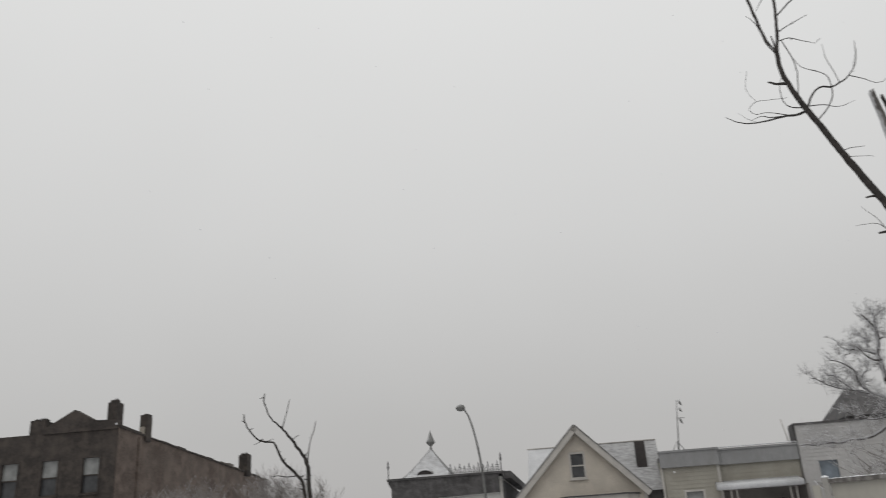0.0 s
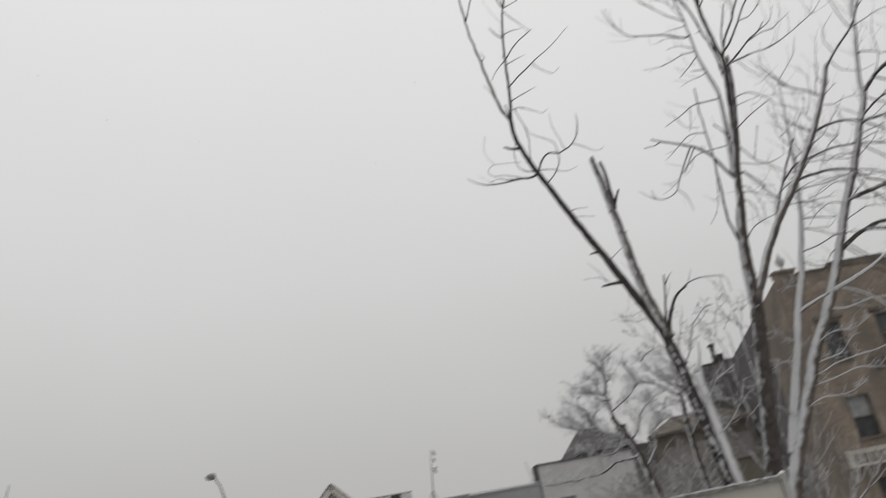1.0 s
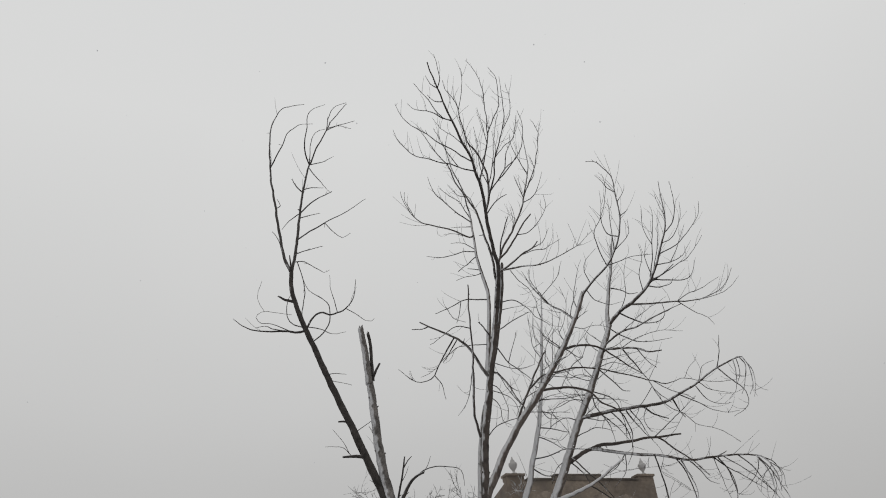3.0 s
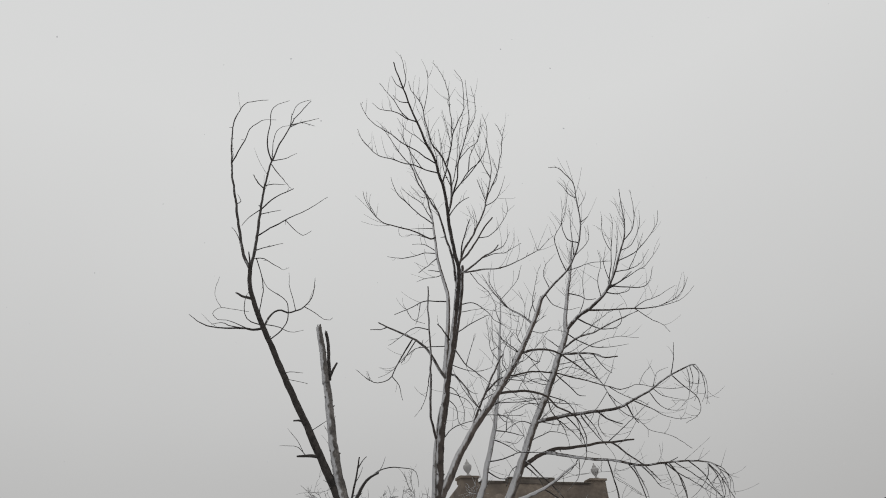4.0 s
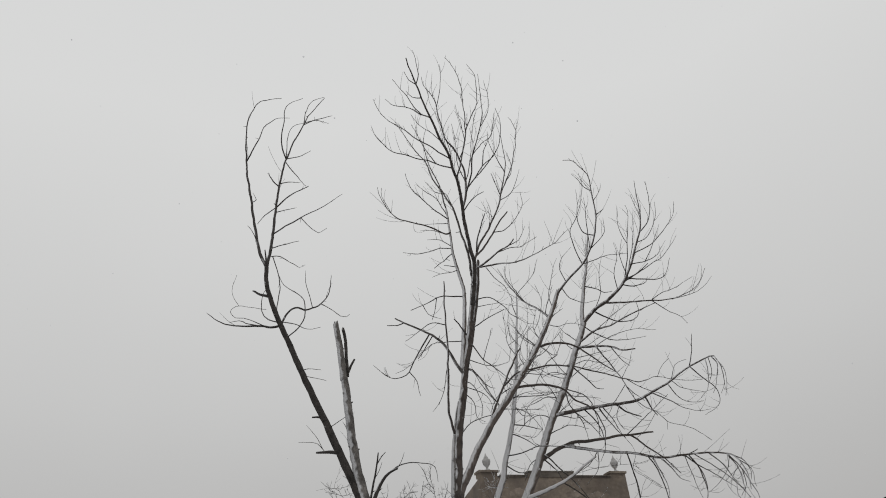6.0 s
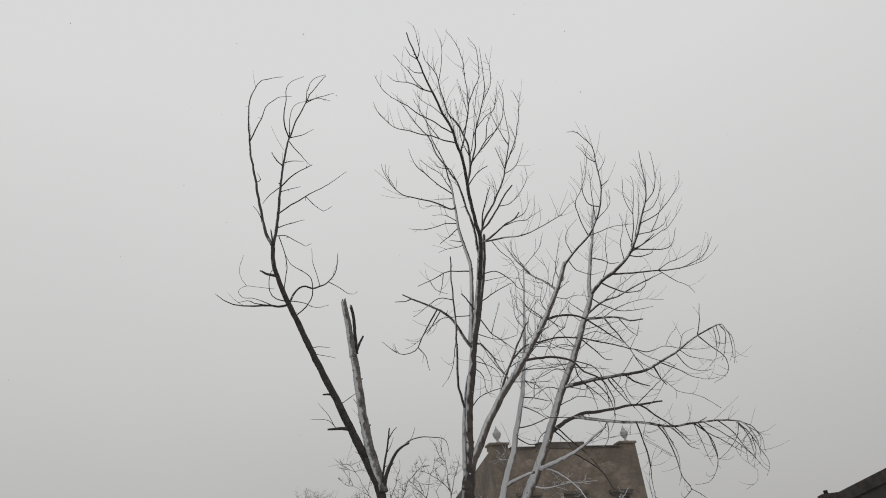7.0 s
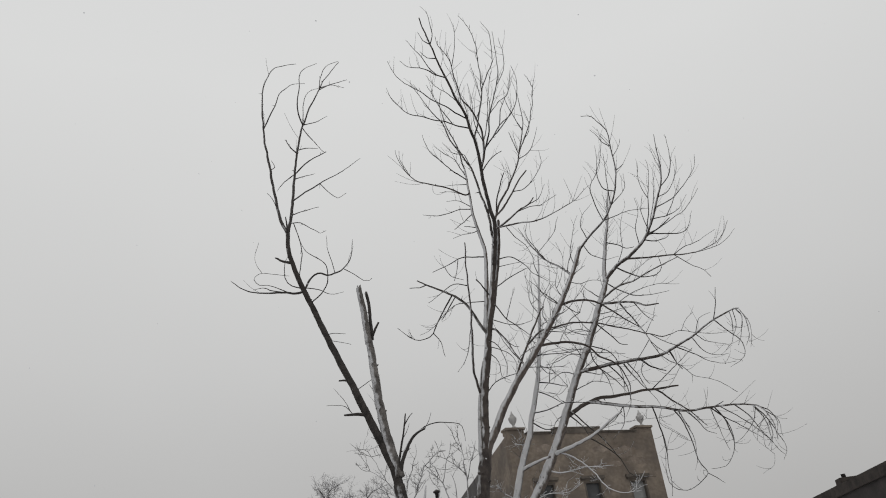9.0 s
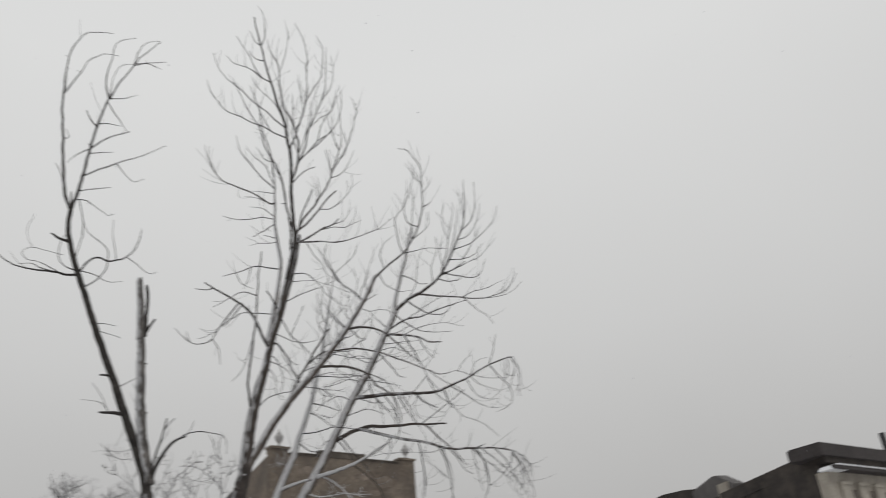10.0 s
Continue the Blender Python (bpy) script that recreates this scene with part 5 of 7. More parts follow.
twig(M, 0.012, 0.005, (0.86, -2.16, 13.04), (0.63, -2.25, 13.21), (0.46, -2.34, 13.42), (0.29, -2.43, 13.62), (0.18, -2.52, 13.76))
twig(M, 0.012, 0.004, (0.67, -2.69, 13.37), (0.75, -2.79, 13.6), (0.72, -2.88, 13.84), (0.65, -2.97, 14.13))
twig(M, 0.012, 0.004, (1.1, -2.12, 13.22), (1.17, -2.3, 13.46), (1.21, -2.48, 13.7), (1.21, -2.67, 13.9))
twig(M, 0.019, 0.006, (1.44, -1.35, 11.88), (1.6, -1.16, 12.47), (1.78, -0.97, 13.24), (1.9, -0.77, 13.8), (2.06, -0.58, 14.21), (2.23, -0.39, 14.71), (2.32, -0.2, 15.42), (2.34, -0.01, 15.97), (2.23, 0.18, 16.54))
twig(M, 0.015, 0.006, (1.79, -0.97, 13.41), (1.85, -0.75, 14.25), (1.89, -0.54, 15.05), (1.86, -0.33, 15.71), (1.78, -0.11, 16.29), (1.66, 0.1, 16.75))
twig(M, 0.019, 0.004, (1.58, -1.26, 11.48), (1.69, -1.56, 11.72), (1.73, -1.85, 11.95), (1.83, -2.14, 12.25), (1.95, -2.44, 12.46), (1.98, -2.73, 12.67), (1.95, -3.02, 12.95), (1.9, -3.32, 13))
twig(M, 0.011, 0.005, (1.89, -2.44, 12.24), (2.12, -2.18, 12.81), (2.26, -1.93, 13.5), (2.28, -1.67, 14.3))
twig(M, 0.012, 0.005, (1.58, -1.35, 11.72), (1.75, -1.09, 12.36), (1.9, -0.83, 13.18), (2.03, -0.57, 13.88), (2.19, -0.31, 14.52))
twig(M, 0.017, 0.009, (1.57, -1.26, 11.56), (1.77, -1.4, 11.75), (1.96, -1.53, 11.9), (2.15, -1.67, 12.03), (2.2, -1.8, 12.04))
twig(M, 0.013, 0.005, (1.78, -1.4, 11.83), (1.97, -1.54, 12.02), (2.22, -1.68, 12.13), (2.35, -1.81, 12.32), (2.4, -1.95, 12.6), (2.4, -2.09, 12.87), (2.33, -2.23, 13))
twig(M, 0.010, 0.004, (1.77, -1.85, 12.1), (2, -1.73, 12.45), (2.23, -1.6, 12.73), (2.39, -1.48, 13.22), (2.44, -1.35, 13.59))
limb(M, 0.030, 0.007, (1.54, -0.22, 9.86), (1.64, -0.11, 10.47), (1.81, 0, 10.94), (2.02, 0.1, 11.29), (2.19, 0.21, 11.58), (2.42, 0.32, 12.03), (2.58, 0.43, 12.5), (2.76, 0.54, 13.15), (2.86, 0.65, 13.57), (2.89, 0.76, 14.36), (2.91, 0.87, 14.72))
twig(M, 0.018, 0.007, (2.63, 0.43, 12.58), (2.84, 0.59, 13.09), (3.06, 0.75, 13.63), (3.23, 0.91, 14.27), (3.36, 1.06, 14.94), (3.32, 1.22, 15.35), (3.29, 1.38, 15.62))
twig(M, 0.011, 0.005, (3.36, 1.06, 14.94), (3.54, 1.26, 15.43))
twig(M, 0.013, 0.004, (2.52, 0.43, 12.32), (2.76, 0.32, 12.41), (2.94, 0.2, 12.65), (3.08, 0.09, 12.98))
twig(M, 0.012, 0.005, (2.58, 0.43, 12.5), (2.47, 0.32, 12.84), (2.41, 0.2, 13.01))
twig(M, 0.012, 0.005, (2.78, 0.54, 13.32), (2.62, 0.36, 13.54), (2.47, 0.18, 13.89), (2.44, -0.01, 14.13))
limb(M, 0.028, 0.016, (1.72, 0, 10.58), (1.99, 0.14, 10.94), (2.24, 0.29, 11.39), (2.51, 0.43, 11.86), (2.69, 0.58, 12.12))
twig(M, 0.020, 0.012, (1.67, 0, 10.73), (1.78, -0.11, 11.03), (1.93, -0.22, 11.32), (2.04, -0.33, 11.55))
twig(M, 0.016, 0.009, (1.48, -1.12, 11.12), (1.64, -1, 11.44), (1.8, -0.87, 11.66), (2.01, -0.75, 11.84))
twig(M, 0.012, 0.005, (2.25, 0.29, 11.42), (2.54, 0.43, 11.54), (2.87, 0.58, 11.93), (3.1, 0.73, 12.34), (3.15, 0.87, 12.85))
twig(M, 0.015, 0.005, (1.2, 0, 11.66), (0.88, -0.19, 11.86), (0.64, -0.38, 12.05), (0.45, -0.58, 12.16), (0.33, -0.77, 12.34), (0.31, -0.96, 12.36))
limb(M, 0.019, 0.005, (1.21, 0, 11.3), (1.1, -0.11, 11.21), (0.78, -0.22, 11.34), (0.41, -0.33, 11.44), (0.1, -0.44, 11.51), (-0.08, -0.56, 11.6), (-0.22, -0.67, 11.8), (-0.31, -0.78, 11.99), (-0.34, -0.89, 12.09))
twig(M, 0.010, 0.004, (-0.08, -0.56, 11.6), (-0.16, -0.65, 11.76), (-0.25, -0.75, 11.93), (-0.24, -0.84, 12.09))
twig(M, 0.012, 0.005, (1.31, 0, 11.73), (1.11, 0.11, 12.2), (0.94, 0.23, 12.5), (0.75, 0.34, 12.73), (0.57, 0.46, 13.03))
twig(M, 0.010, 0.004, (1.22, 0, 11.58), (0.94, 0.14, 11.65), (0.69, 0.29, 11.76))
twig(M, 0.010, 0.004, (1.06, -0.11, 11.27), (0.78, -0.26, 11.25), (0.52, -0.4, 11.19))
twig(M, 0.012, 0.006, (1.21, 0, 10.86), (0.96, 0.13, 10.98), (0.71, 0.27, 11.01), (0.45, 0.4, 11.06), (0.11, 0.53, 11.2))
twig(M, 0.011, 0.005, (1.21, 0, 10.95), (0.97, 0.11, 11.2), (0.69, 0.21, 11.31))
twig(M, 0.013, 0.008, (1.22, 0, 10.75), (0.98, -0.16, 10.49), (0.76, -0.32, 10.24))
twig(M, 0.012, 0.008, (1.25, 0, 10.42), (1.17, 0.08, 10.48), (0.99, 0.15, 10.56))
twig(M, 0.011, 0.004, (1.41, 0, 10.38), (1.14, -0.14, 10.2), (0.88, -0.28, 10.11), (0.69, -0.42, 9.98))
limb(M, 0.026, 0.013, (1.66, -0.45, 10.02), (1.85, -0.53, 10.13), (2.12, -0.6, 10.35), (2.37, -0.68, 10.44), (2.5, -0.75, 10.57))
twig(M, 0.012, 0.005, (2.17, -0.6, 10.31), (2.46, -0.44, 10.5), (2.75, -0.28, 10.65), (3.13, -0.12, 10.94))
limb(M, 0.019, 0.004, (1.7, -0.45, 10.11), (2.15, -0.61, 10.07), (2.37, -0.76, 9.97), (2.72, -0.92, 10), (3, -1.08, 10.03), (3.29, -1.24, 10.13), (3.47, -1.39, 10.23), (3.56, -1.55, 10.22))
twig(M, 0.012, 0.004, (2.36, -0.68, 10.41), (2.66, -0.5, 10.67), (2.87, -0.32, 11.11))
twig(M, 0.014, 0.006, (1.61, 0, 9.53), (1.91, 0.11, 9.63), (2.22, 0.22, 9.46), (2.34, 0.33, 9.3), (2.53, 0.44, 9.23))
twig(M, 0.016, 0.009, (1.47, 0, 8.93), (1.58, -0.11, 8.93), (1.76, -0.22, 9), (1.94, -0.34, 9.03), (2.11, -0.45, 9.04))
twig(M, 0.010, 0.005, (1.57, 0, 9.39), (1.87, -0.13, 9.35), (2.03, -0.26, 9.3))
limb(M, 0.028, 0.012, (0.83, 0, 6.63), (0.74, -0.33, 6.93), (0.74, -0.66, 7.27), (0.77, -0.99, 7.73), (0.79, -1.32, 8.3), (0.8, -1.65, 8.75), (0.8, -1.98, 9.03))
twig(M, 0.016, 0.008, (1.35, 0, 9.67), (1.06, 0.14, 9.77), (0.75, 0.28, 9.82), (0.44, 0.42, 9.74), (0.18, 0.56, 9.72))
twig(M, 0.011, 0.006, (0.74, 0.28, 9.79), (0.7, 0.35, 9.55), (0.62, 0.42, 9.38))
limb(M, 0.037, 0.012, (1.11, 0, 7.84), (0.99, -0.13, 8), (0.89, -0.27, 8.2), (0.75, -0.4, 8.4), (0.55, -0.54, 8.57), (0.36, -0.67, 8.62), (0.13, -0.81, 8.68), (-0.09, -0.94, 8.75), (-0.19, -1.08, 8.76), mat=BARK_DEAD)
twig(M, 0.013, 0.008, (0.02, -0.94, 8.68), (-0.15, -1.05, 8.61), (-0.35, -1.15, 8.61))
twig(M, 0.018, 0.005, (0.47, -0.54, 8.59), (0.29, -0.47, 8.34), (0.1, -0.41, 8.07), (0, -0.34, 7.9), (-0.14, -0.27, 7.84), (-0.37, -0.21, 7.86), (-0.71, -0.14, 8.18))
twig(M, 0.010, 0.005, (0, -0.34, 7.9), (0.14, -0.19, 7.73), (0.2, -0.04, 7.48))
twig(M, 0.014, 0.008, (0.53, -0.54, 8.55), (0.34, -0.38, 8.32), (0.22, -0.21, 8.21))
twig(M, 0.011, 0.005, (0.79, -1.32, 8.46), (0.51, -1.38, 8.47), (0.28, -1.43, 8.28), (0.11, -1.49, 8.15), (-0.03, -1.55, 8.05))
twig(M, 0.011, 0.004, (1.23, 0, 8.64), (0.83, -0.16, 8.57), (0.53, -0.32, 8.46), (0.22, -0.48, 8.16), (0.04, -0.63, 7.92), (-0.25, -0.79, 7.7))
twig(M, 0.012, 0.004, (0.83, -0.27, 8.29), (0.75, -0.13, 7.83), (0.71, 0.01, 7.65), (0.58, 0.15, 7.4), (0.42, 0.29, 7.22))
twig(M, 0.018, 0.013, (1.28, 0, 8.68), (1.14, -0.12, 8.96), (1.06, -0.24, 9.04))
limb(M, 0.024, 0.010, (1.17, 0, 7.96), (1.3, -0.07, 7.92), (1.46, -0.13, 7.66), (1.59, -0.2, 7.32), (1.73, -0.27, 7.05))
twig(M, 0.015, 0.007, (1.34, 0, 8.58), (1.5, -0.2, 8.13), (1.79, -0.4, 7.72), (1.97, -0.6, 7.44))
twig(M, 0.013, 0.006, (1.31, -0.07, 7.9), (1.58, 0.04, 7.6), (1.76, 0.14, 7.56))
limb(M, 0.026, 0.005, (3.38, 0, 9.55), (3.65, -0.19, 9.79), (3.97, -0.39, 10.01), (4.16, -0.58, 10.25), (4.28, -0.78, 10.56), (4.34, -0.97, 10.87), (4.29, -1.17, 11.26), (4.24, -1.36, 11.58), (4.09, -1.55, 11.67), (3.89, -1.75, 11.77), (3.6, -1.94, 11.69))
limb(M, 0.030, 0.017, (1.54, 0, 6.61), (1.72, 0.22, 7.11), (1.91, 0.45, 7.6), (2.14, 0.67, 8.06), (2.44, 0.89, 8.59), (2.55, 1.12, 8.79))
limb(M, 0.029, 0.009, (1.96, 0.45, 7.73), (2.27, 0.58, 8.01), (2.67, 0.71, 8.14), (3.08, 0.84, 8.22), (3.6, 0.97, 8.21), (3.99, 1.1, 8.13), (4.51, 1.23, 8.01), (4.85, 1.36, 7.94), (5.13, 1.49, 7.88), (5.38, 1.62, 7.96))
twig(M, 0.015, 0.006, (4.85, 1.36, 7.94), (5.17, 1.48, 7.76), (5.57, 1.6, 7.62), (5.78, 1.73, 7.54))
twig(M, 0.014, 0.006, (5.38, 1.62, 7.96), (5.64, 1.79, 8.07), (6.02, 1.97, 8.05), (6.48, 2.15, 8.05), (6.93, 2.32, 8.08))
twig(M, 0.012, 0.005, (5.74, 1.79, 8.06), (5.84, 1.72, 8.29), (6.03, 1.64, 8.43))
limb(M, 0.029, 0.009, (2.17, 0, 7.47), (2.65, 0.17, 7.55), (3.15, 0.34, 7.5), (3.44, 0.5, 7.27), (3.75, 0.67, 7.12), (3.94, 0.84, 6.98), (4.05, 1.01, 6.71), (4.03, 1.18, 6.46))
limb(M, 0.027, 0.009, (2.73, 0, 8.33), (3.14, 0.15, 8.45), (3.58, 0.3, 8.4), (3.89, 0.45, 8.24), (4.2, 0.6, 8.04), (4.51, 0.75, 7.86))
limb(M, 0.023, 0.006, (3.12, 0, 8.96), (2.94, 0.16, 9.27), (2.63, 0.32, 9.62), (2.38, 0.48, 10.15), (2.25, 0.64, 10.61))
twig(M, 0.012, 0.004, (2.68, 0.32, 9.55), (2.51, 0.23, 9.8), (2.35, 0.14, 10.11), (2.34, 0.05, 10.35))
twig(M, 0.013, 0.004, (4.27, -0.78, 10.48), (4.09, -0.63, 10.65), (4.05, -0.49, 11.04), (4.15, -0.35, 11.66), (4.24, -0.2, 12.06))
twig(M, 0.012, 0.004, (3.97, -0.39, 10.01), (3.82, -0.55, 10.43), (3.77, -0.71, 10.7), (3.9, -0.87, 10.88), (4.05, -1.03, 11.21), (4.11, -1.19, 11.55), (4.05, -1.35, 11.74))
twig(M, 0.012, 0.004, (4.14, -0.58, 10.25), (4.14, -0.75, 10.65), (4.13, -0.92, 10.98), (4.11, -1.09, 11.25))
twig(M, 0.012, 0.006, (4.33, -0.97, 10.84), (4.51, -1.05, 10.95))
twig(M, 0.009, 0.004, (4.27, -1.17, 11.14), (4.49, -1.08, 11.38), (4.58, -0.99, 11.66))
twig(M, 0.010, 0.004, (4.27, -1.17, 11.38), (4.12, -1.23, 11.45), (4.01, -1.29, 11.64), (3.91, -1.36, 11.72))
twig(M, 0.012, 0.005, (3.97, -0.39, 10.01), (4.25, -0.56, 10.01), (4.46, -0.74, 9.96), (4.84, -0.91, 9.88))
twig(M, 0.011, 0.004, (4.16, -0.58, 10.25), (4.34, -0.73, 10.37), (4.46, -0.87, 10.49), (4.47, -1.01, 10.76))
twig(M, 0.011, 0.004, (3.58, -0.19, 9.72), (3.53, -0.06, 10.08), (3.64, 0.06, 10.43), (3.93, 0.19, 10.78))
twig(M, 0.015, 0.007, (0.87, 0, 6.45), (0.99, 0.13, 6.71), (1.24, 0.27, 6.95), (1.55, 0.4, 7.06), (1.81, 0.53, 7.15))
twig(M, 0.013, 0.004, (1.96, -0.6, 7.3), (2.16, -0.73, 7.26), (2.45, -0.87, 7.02), (2.73, -1, 6.78), (2.88, -1.14, 6.44))
twig(M, 0.012, 0.005, (2.17, 0, 7.12), (2.61, 0.14, 7.26), (3, 0.28, 7.4), (3.28, 0.41, 7.5))
twig(M, 0.012, 0.004, (1.62, -0.27, 7.12), (1.47, -0.37, 7.33), (1.37, -0.47, 7.54), (1.27, -0.57, 7.74))
twig(M, 0.010, 0.004, (1.49, -0.2, 8.07), (1.69, -0.42, 8.4), (1.74, -0.65, 8.55))
twig(M, 0.012, 0.004, (2.16, 0, 7.54), (1.93, 0.13, 7.48), (1.75, 0.26, 7.36), (1.62, 0.39, 7.11))
twig(M, 0.010, 0.005, (1.3, 0, 8.16), (1.63, 0.12, 8.06), (1.89, 0.24, 8.09), (2.15, 0.35, 8.19))
twig(M, 0.011, 0.005, (2.43, 0, 7.83), (2.38, 0.18, 8.23), (2.52, 0.37, 8.69), (2.78, 0.55, 9.1))
twig(M, 0.010, 0.004, (2.81, 0, 8.45), (2.77, 0.21, 8.87), (2.92, 0.42, 9.37))
twig(M, 0.010, 0.004, (2.74, 0, 8.39), (3.08, 0.1, 8.15), (3.26, 0.19, 8.44), (3.38, 0.29, 8.74))
twig(M, 0.011, 0.004, (1.11, 0, 7.61), (1.4, 0.11, 7.51), (1.63, 0.21, 7.35), (1.67, 0.32, 7.08))
twig(M, 0.010, 0.004, (1.08, 0, 7.49), (1.27, 0.13, 7.29), (1.31, 0.27, 7.03), (1.48, 0.4, 6.94))
twig(M, 0.011, 0.004, (1.07, 0, 7.74), (1.3, 0.17, 7.67), (1.46, 0.35, 7.35), (1.45, 0.52, 7.11))
twig(M, 0.010, 0.004, (1.85, -0.53, 10.06), (1.99, -0.63, 9.72), (2.18, -0.73, 9.39), (2.27, -0.83, 9))
twig(M, 0.010, 0.004, (2.11, -0.26, 9.43), (2.26, -0.38, 9.23), (2.52, -0.51, 9.02), (2.73, -0.63, 8.88))
twig(M, 0.012, 0.005, (0.44, 0.42, 9.74), (0.55, 0.51, 9.57), (0.86, 0.61, 9.46))
twig(M, 0.010, 0.004, (2.08, 0.1, 11.29), (2.21, 0.23, 11.74), (2.2, 0.35, 12.22))
twig(M, 0.010, 0.004, (2.16, 0.35, 8.32), (2.24, 0.15, 8.61), (2.19, -0.06, 8.92), (2.27, -0.27, 9.28))
twig(M, 0.011, 0.004, (2.69, 0.21, 8.75), (2.9, 0.1, 9.02), (2.99, -0.01, 9.37), (2.9, -0.12, 9.73))
twig(M, 0.011, 0.004, (3.28, 0, 9.15), (3.24, 0.16, 9.64), (3.4, 0.31, 10.14), (3.63, 0.47, 10.66))
twig(M, 0.011, 0.004, (3.48, 0, 9.69), (3.65, 0.1, 9.45), (3.97, 0.21, 9.34), (4.32, 0.31, 9.44))
twig(M, 0.010, 0.004, (2.98, 0, 8.83), (3.18, -0.16, 8.68), (3.46, -0.32, 8.65), (3.71, -0.48, 8.5))
twig(M, 0.010, 0.004, (2.33, 0, 7.97), (2.56, -0.16, 8.07), (2.77, -0.32, 8.06), (3.16, -0.48, 8.41), (3.34, -0.63, 8.58))
twig(M, 0.011, 0.004, (2.71, 0.23, 9.85), (2.89, 0.02, 10.01), (3.03, -0.2, 10.32))
twig(M, 0.011, 0.004, (2.41, 0.33, 9.36), (2.64, 0.42, 9.12), (2.9, 0.51, 9.07))
twig(M, 0.010, 0.004, (1.35, -1.57, 12.02), (1.28, -1.82, 12.3), (1.14, -2.06, 12.65), (1.03, -2.3, 12.92))
twig(M, 0.010, 0.004, (1.52, -1.35, 11.73), (1.41, -1.63, 11.98), (1.4, -1.91, 12.37), (1.35, -2.19, 12.68))
twig(M, 0.010, 0.004, (1.12, -2.02, 12.3), (0.91, -1.91, 12.7), (0.68, -1.8, 13.03), (0.52, -1.69, 13.45))
twig(M, 0.011, 0.004, (1.72, -1.09, 12.36), (1.86, -1.34, 12.63), (1.81, -1.6, 12.99))
twig(M, 0.011, 0.004, (1.97, -1.54, 12.02), (2.11, -1.33, 12.62), (2.39, -1.13, 13.25), (2.55, -0.92, 13.74))
twig(M, 0.012, 0.004, (2.72, 0.59, 13.02), (3.02, 0.83, 13.52), (3.05, 1.08, 14.23))
twig(M, 0.011, 0.004, (1.01, -1.49, 12.25), (0.77, -1.71, 12.48), (0.6, -1.93, 12.7), (0.49, -2.15, 12.8))
twig(M, 0.011, 0.004, (1.49, -1.55, 12.18), (1.62, -1.85, 12.41), (1.55, -2.14, 12.79), (1.46, -2.44, 13.01))
twig(M, 0.010, 0.004, (1.04, -2.3, 12.99), (0.93, -2.42, 13.13), (0.88, -2.54, 13.43))
twig(M, 0.012, 0.004, (1.48, 0.57, 12.4), (1.32, 0.74, 12.86), (1.06, 0.92, 13.07), (0.84, 1.09, 13.55))
twig(M, 0.013, 0.004, (3, 0, 8.94), (3.11, 0.07, 9.06), (3.21, 0.14, 9.16), (3.31, 0.2, 9.27), (3.43, 0.27, 9.38))
twig(M, 0.012, 0.004, (3.04, 0.07, 9.09), (3.11, 0.15, 9.3), (3.2, 0.23, 9.51), (3.29, 0.31, 9.72), (3.39, 0.39, 9.94))
twig(M, 0.011, 0.004, (2.72, 0, 8.31), (2.61, 0.05, 8.43), (2.51, 0.11, 8.57), (2.42, 0.16, 8.73), (2.37, 0.22, 8.91))
twig(M, 0.009, 0.004, (1.89, 0, 6.95), (2.09, 0.09, 7), (2.3, 0.18, 7.04), (2.52, 0.26, 7.05), (2.73, 0.35, 7.06))
twig(M, 0.013, 0.004, (3.03, 0, 8.91), (3.14, 0.04, 9), (3.25, 0.08, 9.09), (3.37, 0.12, 9.17), (3.49, 0.16, 9.24))
twig(M, 0.010, 0.004, (2.46, 0, 7.95), (2.51, 0.11, 8.2), (2.57, 0.22, 8.48), (2.63, 0.34, 8.75), (2.71, 0.45, 9.04))
twig(M, 0.011, 0.004, (2.39, 0, 7.76), (2.53, 0.05, 7.81), (2.66, 0.11, 7.86), (2.81, 0.16, 7.91), (2.95, 0.21, 7.96))
twig(M, 0.011, 0.004, (2.44, 0, 7.93), (2.55, -0.07, 7.98), (2.64, -0.13, 8.03), (2.74, -0.2, 8.1), (2.82, -0.26, 8.18))
twig(M, 0.010, 0.004, (2.2, 0, 7.4), (2.15, 0.04, 7.5), (2.08, 0.08, 7.58), (2.02, 0.13, 7.66), (1.95, 0.17, 7.74))
twig(M, 0.011, 0.004, (2.41, 0, 7.9), (2.5, 0.09, 8.08), (2.59, 0.19, 8.26), (2.69, 0.28, 8.42), (2.82, 0.38, 8.6))
twig(M, 0.013, 0.004, (2.69, 0, 8.31), (2.59, 0.09, 8.52), (2.47, 0.19, 8.71), (2.36, 0.28, 8.92), (2.24, 0.37, 9.12))
twig(M, 0.009, 0.004, (2.17, 0.04, 7.52), (2.23, 0.13, 7.7), (2.28, 0.22, 7.88), (2.36, 0.3, 8.06), (2.45, 0.39, 8.23))
twig(M, 0.012, 0.004, (1.9, 0, 7.2), (2.06, 0.07, 7.28), (2.23, 0.14, 7.36), (2.4, 0.2, 7.42), (2.57, 0.27, 7.47))
twig(M, 0.011, 0.003, (2.42, 0, 7.7), (2.62, -0.12, 7.65), (2.81, -0.24, 7.6), (2.99, -0.36, 7.55), (3.17, -0.47, 7.51))
finish(M)

